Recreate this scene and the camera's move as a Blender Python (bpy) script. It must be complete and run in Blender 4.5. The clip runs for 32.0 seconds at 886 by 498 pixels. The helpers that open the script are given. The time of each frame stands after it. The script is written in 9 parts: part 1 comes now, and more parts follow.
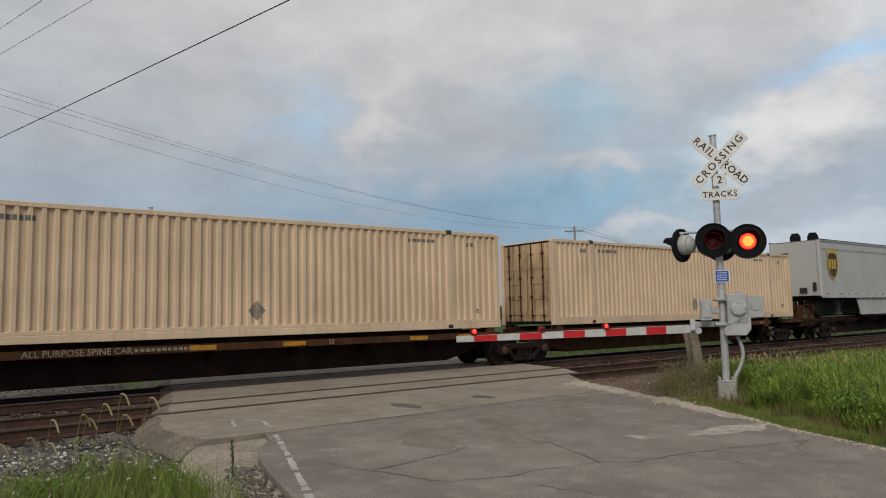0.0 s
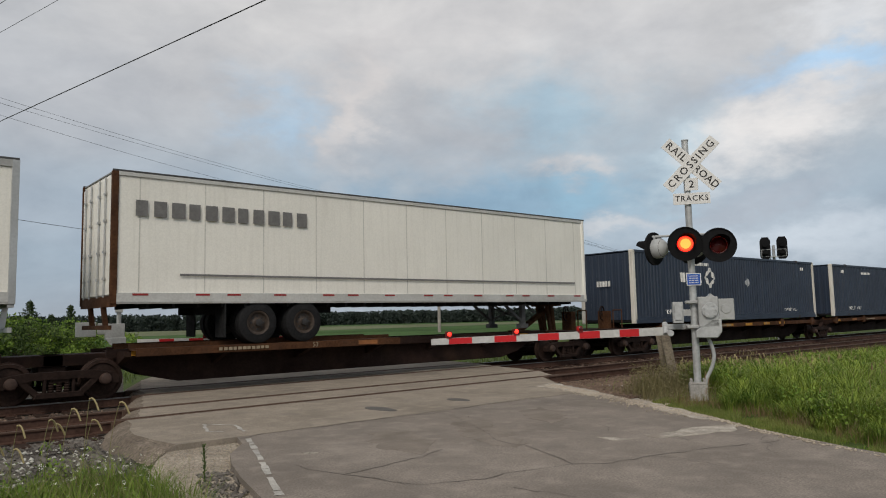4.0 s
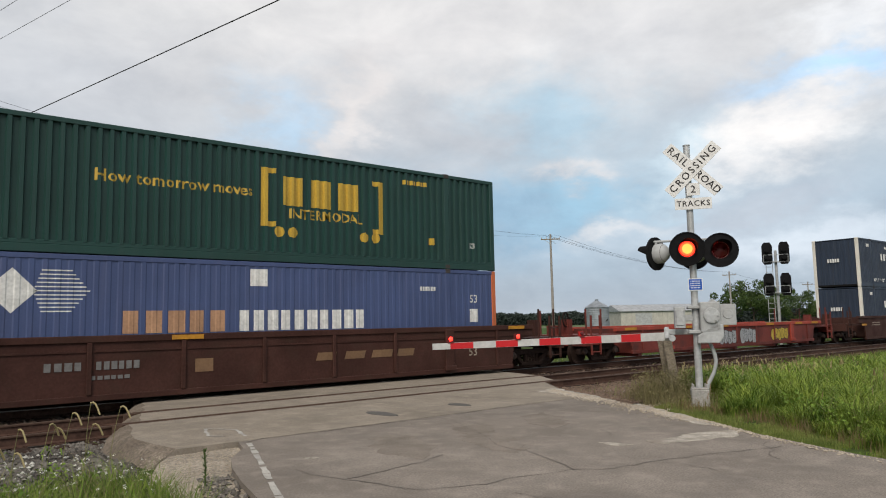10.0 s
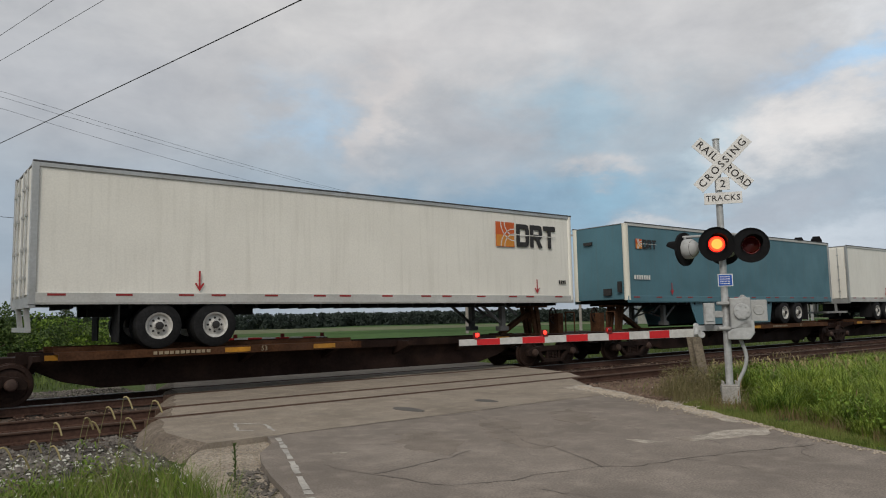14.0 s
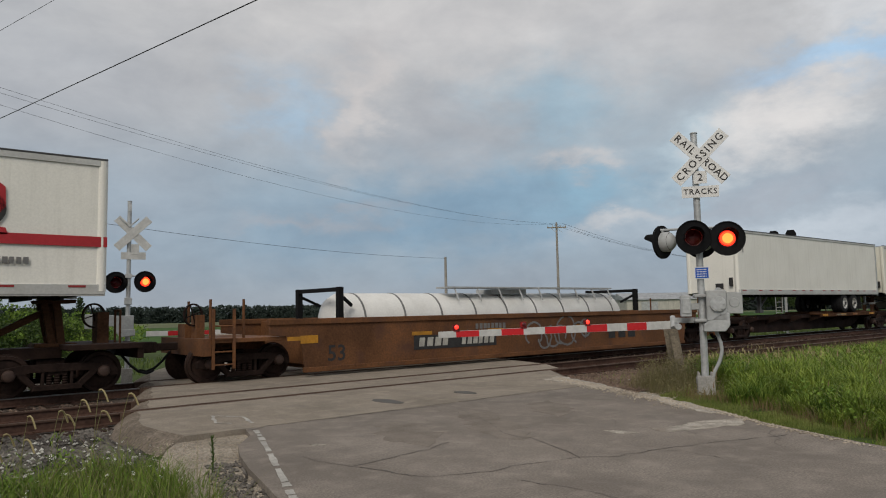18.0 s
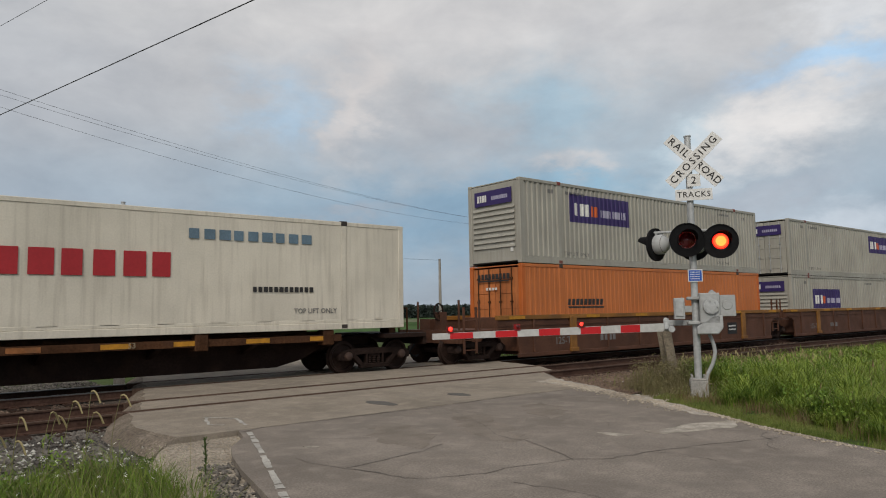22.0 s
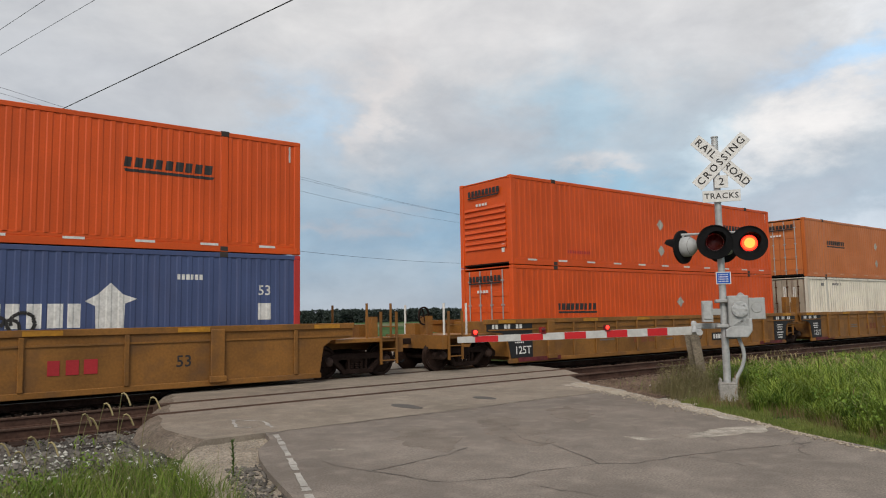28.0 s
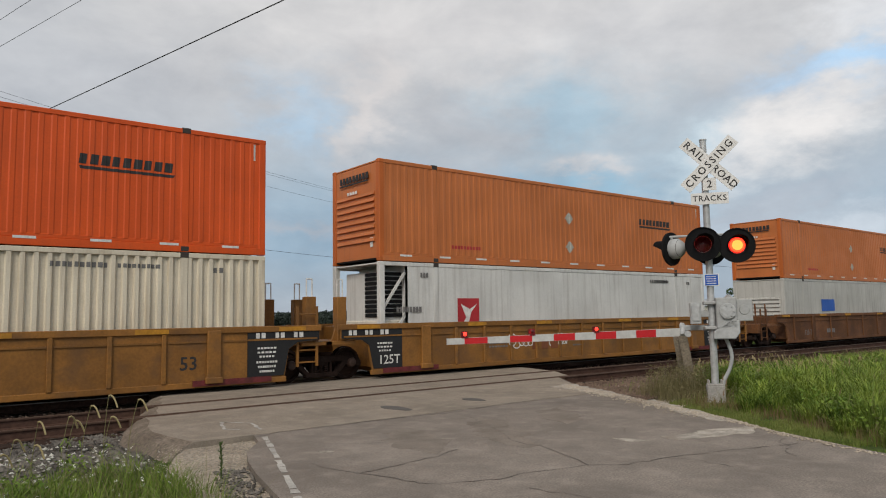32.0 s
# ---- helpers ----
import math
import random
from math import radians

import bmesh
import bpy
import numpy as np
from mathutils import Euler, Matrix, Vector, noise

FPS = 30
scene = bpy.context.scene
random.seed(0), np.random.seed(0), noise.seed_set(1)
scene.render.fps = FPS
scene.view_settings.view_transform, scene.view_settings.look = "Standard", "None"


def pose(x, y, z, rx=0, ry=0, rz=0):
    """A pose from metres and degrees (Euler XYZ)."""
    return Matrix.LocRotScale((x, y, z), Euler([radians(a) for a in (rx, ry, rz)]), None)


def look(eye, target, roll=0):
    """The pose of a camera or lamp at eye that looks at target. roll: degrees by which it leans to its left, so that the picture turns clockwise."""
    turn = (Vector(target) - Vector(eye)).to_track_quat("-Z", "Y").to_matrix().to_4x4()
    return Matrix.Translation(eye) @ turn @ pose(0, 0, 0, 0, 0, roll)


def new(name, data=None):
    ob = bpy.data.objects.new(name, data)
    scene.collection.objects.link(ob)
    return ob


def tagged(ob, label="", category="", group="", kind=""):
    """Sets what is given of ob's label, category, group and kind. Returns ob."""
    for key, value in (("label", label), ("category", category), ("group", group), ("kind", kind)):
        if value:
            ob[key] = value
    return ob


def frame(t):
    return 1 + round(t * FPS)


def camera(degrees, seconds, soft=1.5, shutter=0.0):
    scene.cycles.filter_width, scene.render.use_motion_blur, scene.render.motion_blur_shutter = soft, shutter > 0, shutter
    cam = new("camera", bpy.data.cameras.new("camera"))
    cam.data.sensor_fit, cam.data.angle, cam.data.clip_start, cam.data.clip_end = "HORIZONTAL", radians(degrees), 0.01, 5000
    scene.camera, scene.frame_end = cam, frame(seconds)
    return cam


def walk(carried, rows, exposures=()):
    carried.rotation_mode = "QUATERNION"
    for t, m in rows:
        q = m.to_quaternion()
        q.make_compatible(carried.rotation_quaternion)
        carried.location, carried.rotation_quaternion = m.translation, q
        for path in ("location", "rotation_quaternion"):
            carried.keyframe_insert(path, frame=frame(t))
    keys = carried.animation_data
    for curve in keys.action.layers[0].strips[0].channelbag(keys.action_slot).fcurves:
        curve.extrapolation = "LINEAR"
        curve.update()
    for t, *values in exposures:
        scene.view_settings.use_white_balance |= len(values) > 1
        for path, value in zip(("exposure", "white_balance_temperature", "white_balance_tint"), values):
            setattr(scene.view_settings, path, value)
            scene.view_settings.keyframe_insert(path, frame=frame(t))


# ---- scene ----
# Railway level crossing, a long intermodal train passing on the far track.
# x runs along the tracks (the train goes towards -x), y across them, z = 0 is the top of the rails.

# ---- camera ----
EYE = Vector((0, 0, 1.62))
cam = camera(63.66, 32.0, 1.05)
# seconds, heading from +y towards +x, tilt, lean (degrees)
TURNS = [
    (0, 37.97, 5.27, -1.21), (0.5, 38.10, 5.38, -1.12), (1, 38.57, 5.65, -1.08), (1.5, 39.16, 5.74, -1.12), (2, 39.39, 5.58, -1.16),
    (2.5, 39.80, 5.58, -1.07), (3, 39.92, 5.56, -1.13), (3.5, 39.96, 5.52, -1.19), (5.5, 39.94, 5.24, -1.44), (6, 39.85, 5.32, -1.46),
    (6.5, 39.96, 5.40, -1.51), (7, 40.20, 5.52, -1.50), (7.5, 40.23, 5.55, -1.52), (8, 40.19, 5.54, -1.40), (8.5, 40.20, 5.67, -1.37),
    (9, 40.08, 5.70, -1.27), (9.5, 40.04, 5.81, -1.16), (10, 39.87, 5.83, -1.15), (10.5, 39.57, 5.92, -1.13), (11, 39.32, 5.84, -1.10),
    (11.5, 38.88, 5.91, -1.15), (12, 38.56, 5.94, -1.09), (12.5, 38.36, 5.94, -1.09), (13, 38.03, 5.75, -1.13), (13.5, 37.91, 5.65, -1.08),
    (14, 37.75, 5.56, -1.13), (14.5, 37.88, 5.46, -1.02), (16.5, 38.60, 4.55, -1.09), (17, 38.90, 4.57, -1.14), (17.5, 39.14, 4.79, -1.08),
    (18, 39.38, 4.90, -1.09), (18.5, 39.68, 5.06, -1.10), (19, 39.85, 5.08, -1.04), (19.5, 40.02, 5.06, -1.05), (20, 40.10, 5.00, -1.04),
    (20.5, 40.17, 4.90, -0.95), (21, 40.28, 4.85, -0.98), (21.5, 40.07, 4.90, -0.94), (22, 39.85, 5.04, -0.95), (22.5, 39.52, 5.07, -0.93),
    (23, 39.29, 5.13, -1.01), (23.5, 38.98, 5.21, -1.06), (24, 38.76, 5.19, -1.10), (24.5, 38.59, 5.05, -1.21), (25, 38.40, 5.00, -1.21),
    (25.5, 38.13, 4.91, -1.15), (27.5, 37.89, 4.86, -0.94), (28, 37.87, 5.33, -1.00), (28.5, 38.31, 5.45, -0.97), (29, 38.54, 5.43, -0.99),
    (29.5, 38.73, 5.36, -0.97), (30, 38.87, 5.29, -0.94), (30.5, 38.87, 5.32, -0.98), (31, 38.79, 5.27, -1.04), (31.5, 38.72, 5.34, -1.05),
    (32, 38.71, 5.45, -0.98)]


def turned(heading, tilt, lean):
    a, b = radians(heading), radians(tilt)
    return look(EYE, EYE + Vector((math.sin(a) * math.cos(b), math.cos(a) * math.cos(b), math.sin(b))), lean)


walk(cam, [(t, turned(a, b, c)) for t, a, b, c in TURNS], 
     [(0, 0.0), (1, 0.02), (2, 0.07), (3, 0.03), (4, 0.1), (5, 0.4), (6, 0.42), (7, 0.12), (8, 0.27), (9, 0.12), (10, 0.45), (10.6, 0.3), (11, -0.06), (11.5, 0.1),
      (12, 0.42), (12.5, 0.2), (13, -0.05), (14, 0.05), (17, 0.07), (18, -0.06), (19, -0.05), (20, 0.02), (21, 0.17), (22, 0.07), (22.5, 0.2), (23, 0.37), (24, 0.42), (25, 0.32),
      (28, 0.27), (29, 0.22), (30, 0.37), (31, 0.37), (32, 0.18)])

# ---- world and sun ----
world = bpy.data.worlds.new("sky")
scene.world = world
world.use_nodes = True
wt = world.node_tree
wt.nodes.clear()


def wnode(kind, **sets):
    n = wt.nodes.new(kind)
    for k, v in sets.items():
        n.inputs[k].default_value = v
    return n


def wmath(op, a, b=None, clamp=False):
    n = wt.nodes.new("ShaderNodeMath")
    n.operation, n.use_clamp = op, clamp
    for i, v in enumerate((a, b)):
        if v is None:
            continue
        if isinstance(v, (int, float)):
            n.inputs[i].default_value = v
        else:
            wt.links.new(v, n.inputs[i])
    return n.outputs[0]


def wramp(fac, stops):
    n = wt.nodes.new("ShaderNodeValToRGB")
    e = n.color_ramp.elements
    while len(e) < len(stops):
        e.new(0.5)
    for el, (p, c) in zip(e, stops):
        el.position, el.color = p, (*c, 1)
    wt.links.new(fac, n.inputs[0])
    return n.outputs[0]


def wmix(fac, a, b):
    n = wt.nodes.new("ShaderNodeMix")
    n.data_type = "RGBA"
    if isinstance(fac, (int, float)):
        n.inputs[0].default_value = fac
    else:
        wt.links.new(fac, n.inputs[0])
    for i, v in ((6, a), (7, b)):
        if isinstance(v, tuple):
            n.inputs[i].default_value = (*v, 1)
        else:
            wt.links.new(v, n.inputs[i])
    return n.outputs[2]


SUN_FROM = Vector((-0.66, -0.48, 0.74)).normalized()
sky = wt.nodes.new("ShaderNodeTexSky")
sky.sky_type, sky.sun_disc = "NISHITA", False
sky.sun_elevation = math.asin(SUN_FROM.z)
sky.sun_rotation = math.atan2(SUN_FROM.x, SUN_FROM.y)
sky.air_density, sky.dust_density = 1.0, 2.0
coord = wt.nodes.new("ShaderNodeTexCoord")
sep = wt.nodes.new("ShaderNodeSeparateXYZ")
wt.links.new(coord.outputs["Generated"], sep.inputs[0])
zz = wmath("MAXIMUM", sep.outputs[2], 0.0)
flat = wt.nodes.new("ShaderNodeCombineXYZ")
wt.links.new(sep.outputs[0], flat.inputs[0])
wt.links.new(sep.outputs[1], flat.inputs[1])
wt.links.new(wmath("MULTIPLY", sep.outputs[2], 1.9), flat.inputs[2])


def cloud_noise(scale, detail, shift, rough=0.55, warp=0.4):
    m = wt.nodes.new("ShaderNodeMapping")
    m.inputs["Location"].default_value = shift
    wt.links.new(flat.outputs[0], m.inputs[0])
    n = wnode("ShaderNodeTexNoise", Scale=scale, Detail=detail, Roughness=rough, Distortion=warp)
    wt.links.new(m.outputs[0], n.inputs["Vector"])
    return n.outputs[0]


def wcolour(rgb):
    n = wt.nodes.new("ShaderNodeRGB")
    n.outputs[0].default_value = (*rgb, 1)
    return n.outputs[0]


big = cloud_noise(1.9, 3, (3.1, 1.7, 0.4), 0.5, 0.1)
mid = cloud_noise(4.6, 8, (7.3, 2.2, 1.1), 0.52, 0.12)
shade = cloud_noise(3.1, 7, (1.3, 8.4, 2), 0.52, 0.15)
cover = wmath("ADD", wmath("MULTIPLY", big, 0.55), wmath("MULTIPLY", mid, 0.45))
# closed deck overhead, broken towards the low sky
thick = wramp(zz, [(0.0, (0.46,) * 3), (0.08, (0.44,) * 3), (0.20, (0.47,) * 3), (0.40, (0.55,) * 3), (1.0, (0.62,) * 3)])
mask_in = wmath("ADD", cover, wmath("SUBTRACT", thick, 0.5))
mask = wramp(mask_in, [(0.37, (0, 0, 0)), (0.56, (1, 1, 1))])
blue = wmix(0.8, sky.outputs[0], wramp(zz, [(0.05, (2.0, 2.85, 3.6)), (0.30, (2.75, 4.0, 5.0))]))
cloud = wramp(shade, [(0.30, (3.4, 3.45, 3.65)), (0.50, (4.1, 4.1, 4.22)), (0.74, (4.85, 4.8, 4.8))])
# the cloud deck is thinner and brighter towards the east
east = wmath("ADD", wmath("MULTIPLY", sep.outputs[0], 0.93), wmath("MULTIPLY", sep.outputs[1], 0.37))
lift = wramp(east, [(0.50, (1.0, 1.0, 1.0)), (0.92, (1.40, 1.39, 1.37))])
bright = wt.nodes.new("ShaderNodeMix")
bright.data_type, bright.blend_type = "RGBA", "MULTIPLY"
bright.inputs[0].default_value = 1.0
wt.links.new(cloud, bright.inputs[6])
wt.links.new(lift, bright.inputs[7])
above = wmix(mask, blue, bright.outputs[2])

# cloud banks and gaps of the northern sky by heading and height (degrees), their edges frayed by noise
def fray(scale, shift, amount, rough=0.6):
    return wmath("MULTIPLY", wmath("SUBTRACT", cloud_noise(scale, 6, shift, rough, 0.1), 0.5), amount)


heading = wmath("MULTIPLY", wmath("ARCTAN2", sep.outputs[0], sep.outputs[1]), 57.2958)
height = wmath("MULTIPLY", wmath("ARCSINE", sep.outputs[2]), 57.2958)
head_w = wmath("ADD", heading, fray(7.0, (4.1, 0.3, 2.2), 19.0))
high_w = wmath("ADD", height, fray(8.0, (0.7, 5.1, 3.3), 9.0))


def bank(az, el, half_az, half_el, lean=0.0):
    """Soft patch: 1 at its middle, falling to 0."""
    c, q = math.cos(radians(lean)), math.sin(radians(lean))
    du, dv = wmath("SUBTRACT", head_w, az), wmath("SUBTRACT", high_w, el)
    a = wmath("ADD", wmath("MULTIPLY", du, c / half_az), wmath("MULTIPLY", dv, q / half_az))
    b = wmath("ADD", wmath("MULTIPLY", du, -q / half_el), wmath("MULTIPLY", dv, c / half_el))
    r = wmath("ADD", wmath("MULTIPLY", a, a), wmath("MULTIPLY", b, b))
    return wmath("POWER", 2.718, wmath("MULTIPLY", r, -1.0))


north = wramp(wmath("MULTIPLY", wmath("ADD", height, fray(5.0, (2.2, 2.9, 0.1), 5.0)), 1 / 40.0),
              [(0.0, (3.3, 3.65, 4.1)), (0.10, (3.05, 3.7, 4.35)), (0.22, (3.05, 3.85, 4.6)), (0.42, (4.2, 4.3, 4.5)), (0.60, (4.9, 4.9, 4.95)), (0.9, (4.9, 4.9, 4.95))])
for az, el, wa, we, lean, rgb, k in (
        (9, 17.5, 13, 6, 0, (4.2, 4.4, 4.75), 0.75), (8, 8, 12, 4, 0, (3.4, 3.85, 4.45), 0.6), (40, 22.5, 19, 4.5, 0, (5.7, 5.6, 5.65), 0.8),
        (40, 7.6, 15, 3.0, 4, (2.2, 3.4, 4.55), 0.9), (29, 7.4, 6, 0.7, 0, (3.6, 3.8, 4.2), 0.6), (42, 14.0, 7, 3.0, 0, (3.75, 3.85, 4.15), 0.7),
        (28.3, 15.6, 3.0, 2.8, 0, (3.7, 5.0, 6.3), 0.8), (33.6, 16.6, 2.1, 4.6, -14, (5.7, 5.45, 5.4), 0.85), (49, 16.2, 6, 3.0, 0, (3.3, 4.75, 5.8), 0.8),
        (51, 9.6, 6, 1.8, 0, (2.6, 4.25, 5.5), 0.85), (50.2, 12.1, 2.2, 1.0, 0, (5.0, 5.0, 5.15), 0.8), (57, 21, 8, 4, 0, (5.1, 5.15, 5.35), 0.65),
        (59, 11.5, 3.0, 2.6, 0, (3.6, 5.1, 6.1), 0.75), (68.5, 16.6, 7, 1.5, 8, (3.2, 5.3, 7.6), 0.9), (66.0, 12.9, 7.0, 2.5, 12, (7.2, 7.0, 6.9), 0.95),
        (71, 19.6, 4, 1.6, 0, (6.4, 6.5, 6.7), 0.8), (54, 6.8, 4.5, 0.9, 4, (5.4, 5.45, 5.6), 0.75), (64.5, 8.0, 6.5, 1.2, 5, (3.8, 4.15, 4.7), 0.75),
        (66, 5.2, 10, 1.6, 0, (5.4, 5.9, 6.5), 0.75)):
    north = wmix(wmath("MULTIPLY", bank(az, el, wa, we, lean), k), north, wcolour(rgb))
grain_of = wramp(cloud_noise(9.0, 9, (6.0, 1.1, 4.0), 0.6, 0.2), [(0.25, (0.86, 0.87, 0.885)), (0.75, (1.13, 1.125, 1.11))])
ruffle = wt.nodes.new("ShaderNodeMix")
ruffle.data_type, ruffle.blend_type = "RGBA", "MULTIPLY"
ruffle.inputs[0].default_value = 1.0
wt.links.new(north, ruffle.inputs[6])
wt.links.new(grain_of, ruffle.inputs[7])
facing = wmath("MULTIPLY", wramp(wmath("MULTIPLY", wmath("ABSOLUTE", wmath("SUBTRACT", heading, 40.0)), 1 / 90.0), [(0.48, (1, 1, 1)), (0.85, (0, 0, 0))]),
               wramp(wmath("MULTIPLY", height, 1 / 60.0), [(0.42, (1, 1, 1)), (0.75, (0, 0, 0))]))
above = wmix(facing, above, ruffle.outputs[2])
back = wt.nodes.new("ShaderNodeBackground")
back.inputs[1].default_value = 0.11
wt.links.new(above, back.inputs[0])
wout = wt.nodes.new("ShaderNodeOutputWorld")
wt.links.new(back.outputs[0], wout.inputs[0])

sun = new("sun", bpy.data.lights.new("sun", "SUN"))
sun.data.energy, sun.data.angle, sun.data.color = 1.85, radians(24), (1.0, 0.93, 0.83)
sun.matrix_world = look(SUN_FROM * 60, (0, 0, 0))

# ---- materials ----
MATS = {}


def mat(name, rgb, rough=0.6, metal=0.0, grain=0.12, grain_scale=18.0, blotch=0.25, blotch_scale=1.1, dirt=0.0,
        dirt_rgb=(0.09, 0.06, 0.04), streak=False, bump=0.15, coat=0.0, shift=True, grit=0.0, spec=0.4):
    """Painted or raw surface: base colour, two scales of variation, dirt (blotches or vertical streaks), fine relief."""
    if name in MATS:
        return MATS[name]
    m = MATS[name] = bpy.data.materials.new(name)
    m.use_nodes = True
    t = m.node_tree
    bsdf = t.nodes["Principled BSDF"]
    co = t.nodes.new("ShaderNodeTexCoord")
    vec = co.outputs["Object"]
    if shift:
        info = t.nodes.new("ShaderNodeObjectInfo")
        add = t.nodes.new("ShaderNodeVectorMath")
        mul = t.nodes.new("ShaderNodeMath")
        mul.operation = "MULTIPLY"
        mul.inputs[1].default_value = 57.0
        t.links.new(info.outputs["Random"], mul.inputs[0])
        t.links.new(vec, add.inputs[0])
        t.links.new(mul.outputs[0], add.inputs[1])
        vec = add.outputs[0]

    def noise_of(scale, detail, squash=None):
        n = t.nodes.new("ShaderNodeTexNoise")
        n.inputs["Scale"].default_value, n.inputs["Detail"].default_value = scale, detail
        v = vec
        if squash:
            mp = t.nodes.new("ShaderNodeMapping")
            mp.inputs["Scale"].default_value = squash
            t.links.new(v, mp.inputs[0])
            v = mp.outputs[0]
        t.links.new(v, n.inputs["Vector"])
        return n.outputs[0]

    def ramp(fac, lo, hi, a, b):
        r = t.nodes.new("ShaderNodeMapRange")
        for i, v in zip(range(1, 5), (lo, hi, a, b)):
            r.inputs[i].default_value = v
        t.links.new(fac, r.inputs[0])
        return r.outputs[0]

    def mix(fac, a, b, mode="MIX"):
        x = t.nodes.new("ShaderNodeMix")
        x.data_type, x.blend_type = "RGBA", mode
        for i, v in ((0, fac), (6, a), (7, b)):
            if isinstance(v, tuple):
                x.inputs[i].default_value = (*v, 1)
            elif isinstance(v, (int, float)):
                x.inputs[i].default_value = v
            else:
                t.links.new(v, x.inputs[i])
        return x.outputs[2]

    fine, large = noise_of(grain_scale, 4), noise_of(blotch_scale, 3)
    dark = tuple(c * (1 - blotch) for c in rgb)
    col = mix(ramp(large, 0.35, 0.65, 0, 1), rgb, dark)
    g = ramp(fine, 0.3, 0.7, 1 - grain, 1 + grain)
    comb = t.nodes.new("ShaderNodeCombineColor")
    for i in range(3):
        t.links.new(g, comb.inputs[i])
    col = mix(1.0, col, comb.outputs[0], "MULTIPLY")
    if grit:
        vo = t.nodes.new("ShaderNodeTexVoronoi")
        vo.inputs["Scale"].default_value = 115.0
        t.links.new(vec, vo.inputs["Vector"])
        gr = ramp(vo.outputs["Color"], 0.0, 1.0, 1 - grit, 1 + grit)
        gc = t.nodes.new("ShaderNodeCombineColor")
        for i in range(3):
            t.links.new(gr, gc.inputs[i])
        col = mix(1.0, col, gc.outputs[0], "MULTIPLY")
        streaks = noise_of(0.9, 11, (1.0, 0.7, 1.0))
        col = mix(ramp(streaks, 0.44, 0.68, 0, 0.60), col, tuple(c * 0.60 for c in rgb))
        pale = noise_of(3.2, 11)
        col = mix(ramp(pale, 0.50, 0.74, 0, 0.50), col, tuple(min(c * 1.35, 1) for c in rgb))
        pits = noise_of(11.0, 9)
        col = mix(ramp(pits, 0.56, 0.70, 0, 0.45), col, tuple(c * 0.66 for c in rgb))
    if dirt:
        d = noise_of(2.3, 6, (4.0, 4.0, 0.22)) if streak else noise_of(1.7, 7)
        col = mix(ramp(d, 0.50, 0.74, 0, dirt), col, dirt_rgb)
    t.links.new(col, bsdf.inputs["Base Color"])
    t.links.new(ramp(large, 0.3, 0.7, max(rough - 0.08, 0.05), min(rough + 0.1, 1)), bsdf.inputs["Roughness"])
    bsdf.inputs["Metallic"].default_value = metal
    bsdf.inputs["Coat Weight"].default_value = coat
    bsdf.inputs["Specular IOR Level"].default_value = spec
    if bump:
        bn = t.nodes.new("ShaderNodeBump")
        bn.inputs["Strength"].default_value, bn.inputs["Distance"].default_value = bump, 0.02
        t.links.new(fine, bn.inputs["Height"])
        t.links.new(bn.outputs[0], bsdf.inputs["Normal"])
    return m


def glow(name, rgb, strength):
    if name not in MATS:
        m = MATS[name] = bpy.data.materials.new(name)
        m.use_nodes = True
        b = m.node_tree.nodes["Principled BSDF"]
        b.inputs["Base Color"].default_value = (*[c * 0.4 for c in rgb], 1)
        b.inputs["Emission Color"].default_value = (*rgb, 1)
        b.inputs["Emission Strength"].default_value = strength
        b.inputs["Roughness"].default_value = 0.25
    return MATS[name]


def paint(name, rgb, dirt=0.35, rough=0.5, dirt_rgb=(0.10, 0.065, 0.04), blotch=0.16):
    return mat(name, rgb, rough=rough, grain=0.05, grain_scale=25, blotch=blotch, blotch_scale=0.7, dirt=dirt, dirt_rgb=dirt_rgb,
               streak=True, bump=0.05)


CREAM = paint("cream_paint", (0.72, 0.545, 0.375), 0.30, dirt_rgb=(0.30, 0.15, 0.07))
CREAM_PALE = paint("pale_cream_paint", (0.75, 0.63, 0.47), 0.30, dirt_rgb=(0.30, 0.15, 0.07))
OFFWHITE = paint("offwhite_paint", (0.73, 0.68, 0.58), 0.3)
COOLWHITE = paint("cool_white_paint", (0.66, 0.655, 0.63), 0.25)
ORANGE = paint("faded_orange_paint", (0.52, 0.125, 0.020), 0.4, dirt_rgb=(0.30, 0.09, 0.025))
PEACH = paint("sun_bleached_orange_paint", (0.545, 0.165, 0.044), 0.6, dirt_rgb=(0.38, 0.13, 0.05))
RED_ORANGE = paint("bright_orange_paint", (0.68, 0.088, 0.008), 0.25, dirt_rgb=(0.36, 0.06, 0.015))
GREY = paint("grey_paint", (0.375, 0.357, 0.308), 0.5, dirt_rgb=(0.20, 0.19, 0.17))
NAVY = paint("navy_paint", (0.024, 0.036, 0.061), 0.35, dirt_rgb=(0.05, 0.055, 0.065))
NAVY_DARK = paint("blackish_navy_paint", (0.011, 0.018, 0.023), 0.35, dirt_rgb=(0.035, 0.04, 0.042))
GREEN = paint("dark_green_paint", (0.014, 0.052, 0.044), 0.35, dirt_rgb=(0.03, 0.055, 0.05))
BLUE = paint("blue_paint", (0.060, 0.086, 0.195), 0.35, dirt_rgb=(0.10, 0.11, 0.20))
RED = paint("red_paint", (0.50, 0.035, 0.030), 0.2)
WHITE = paint("white_trailer_paint", (0.82, 0.795, 0.725), 0.18, 0.4, dirt_rgb=(0.42, 0.39, 0.33), blotch=0.06)
IVORY = paint("ivory_trailer_paint", (0.73, 0.705, 0.61), 0.25, 0.4, dirt_rgb=(0.40, 0.36, 0.28), blotch=0.08)
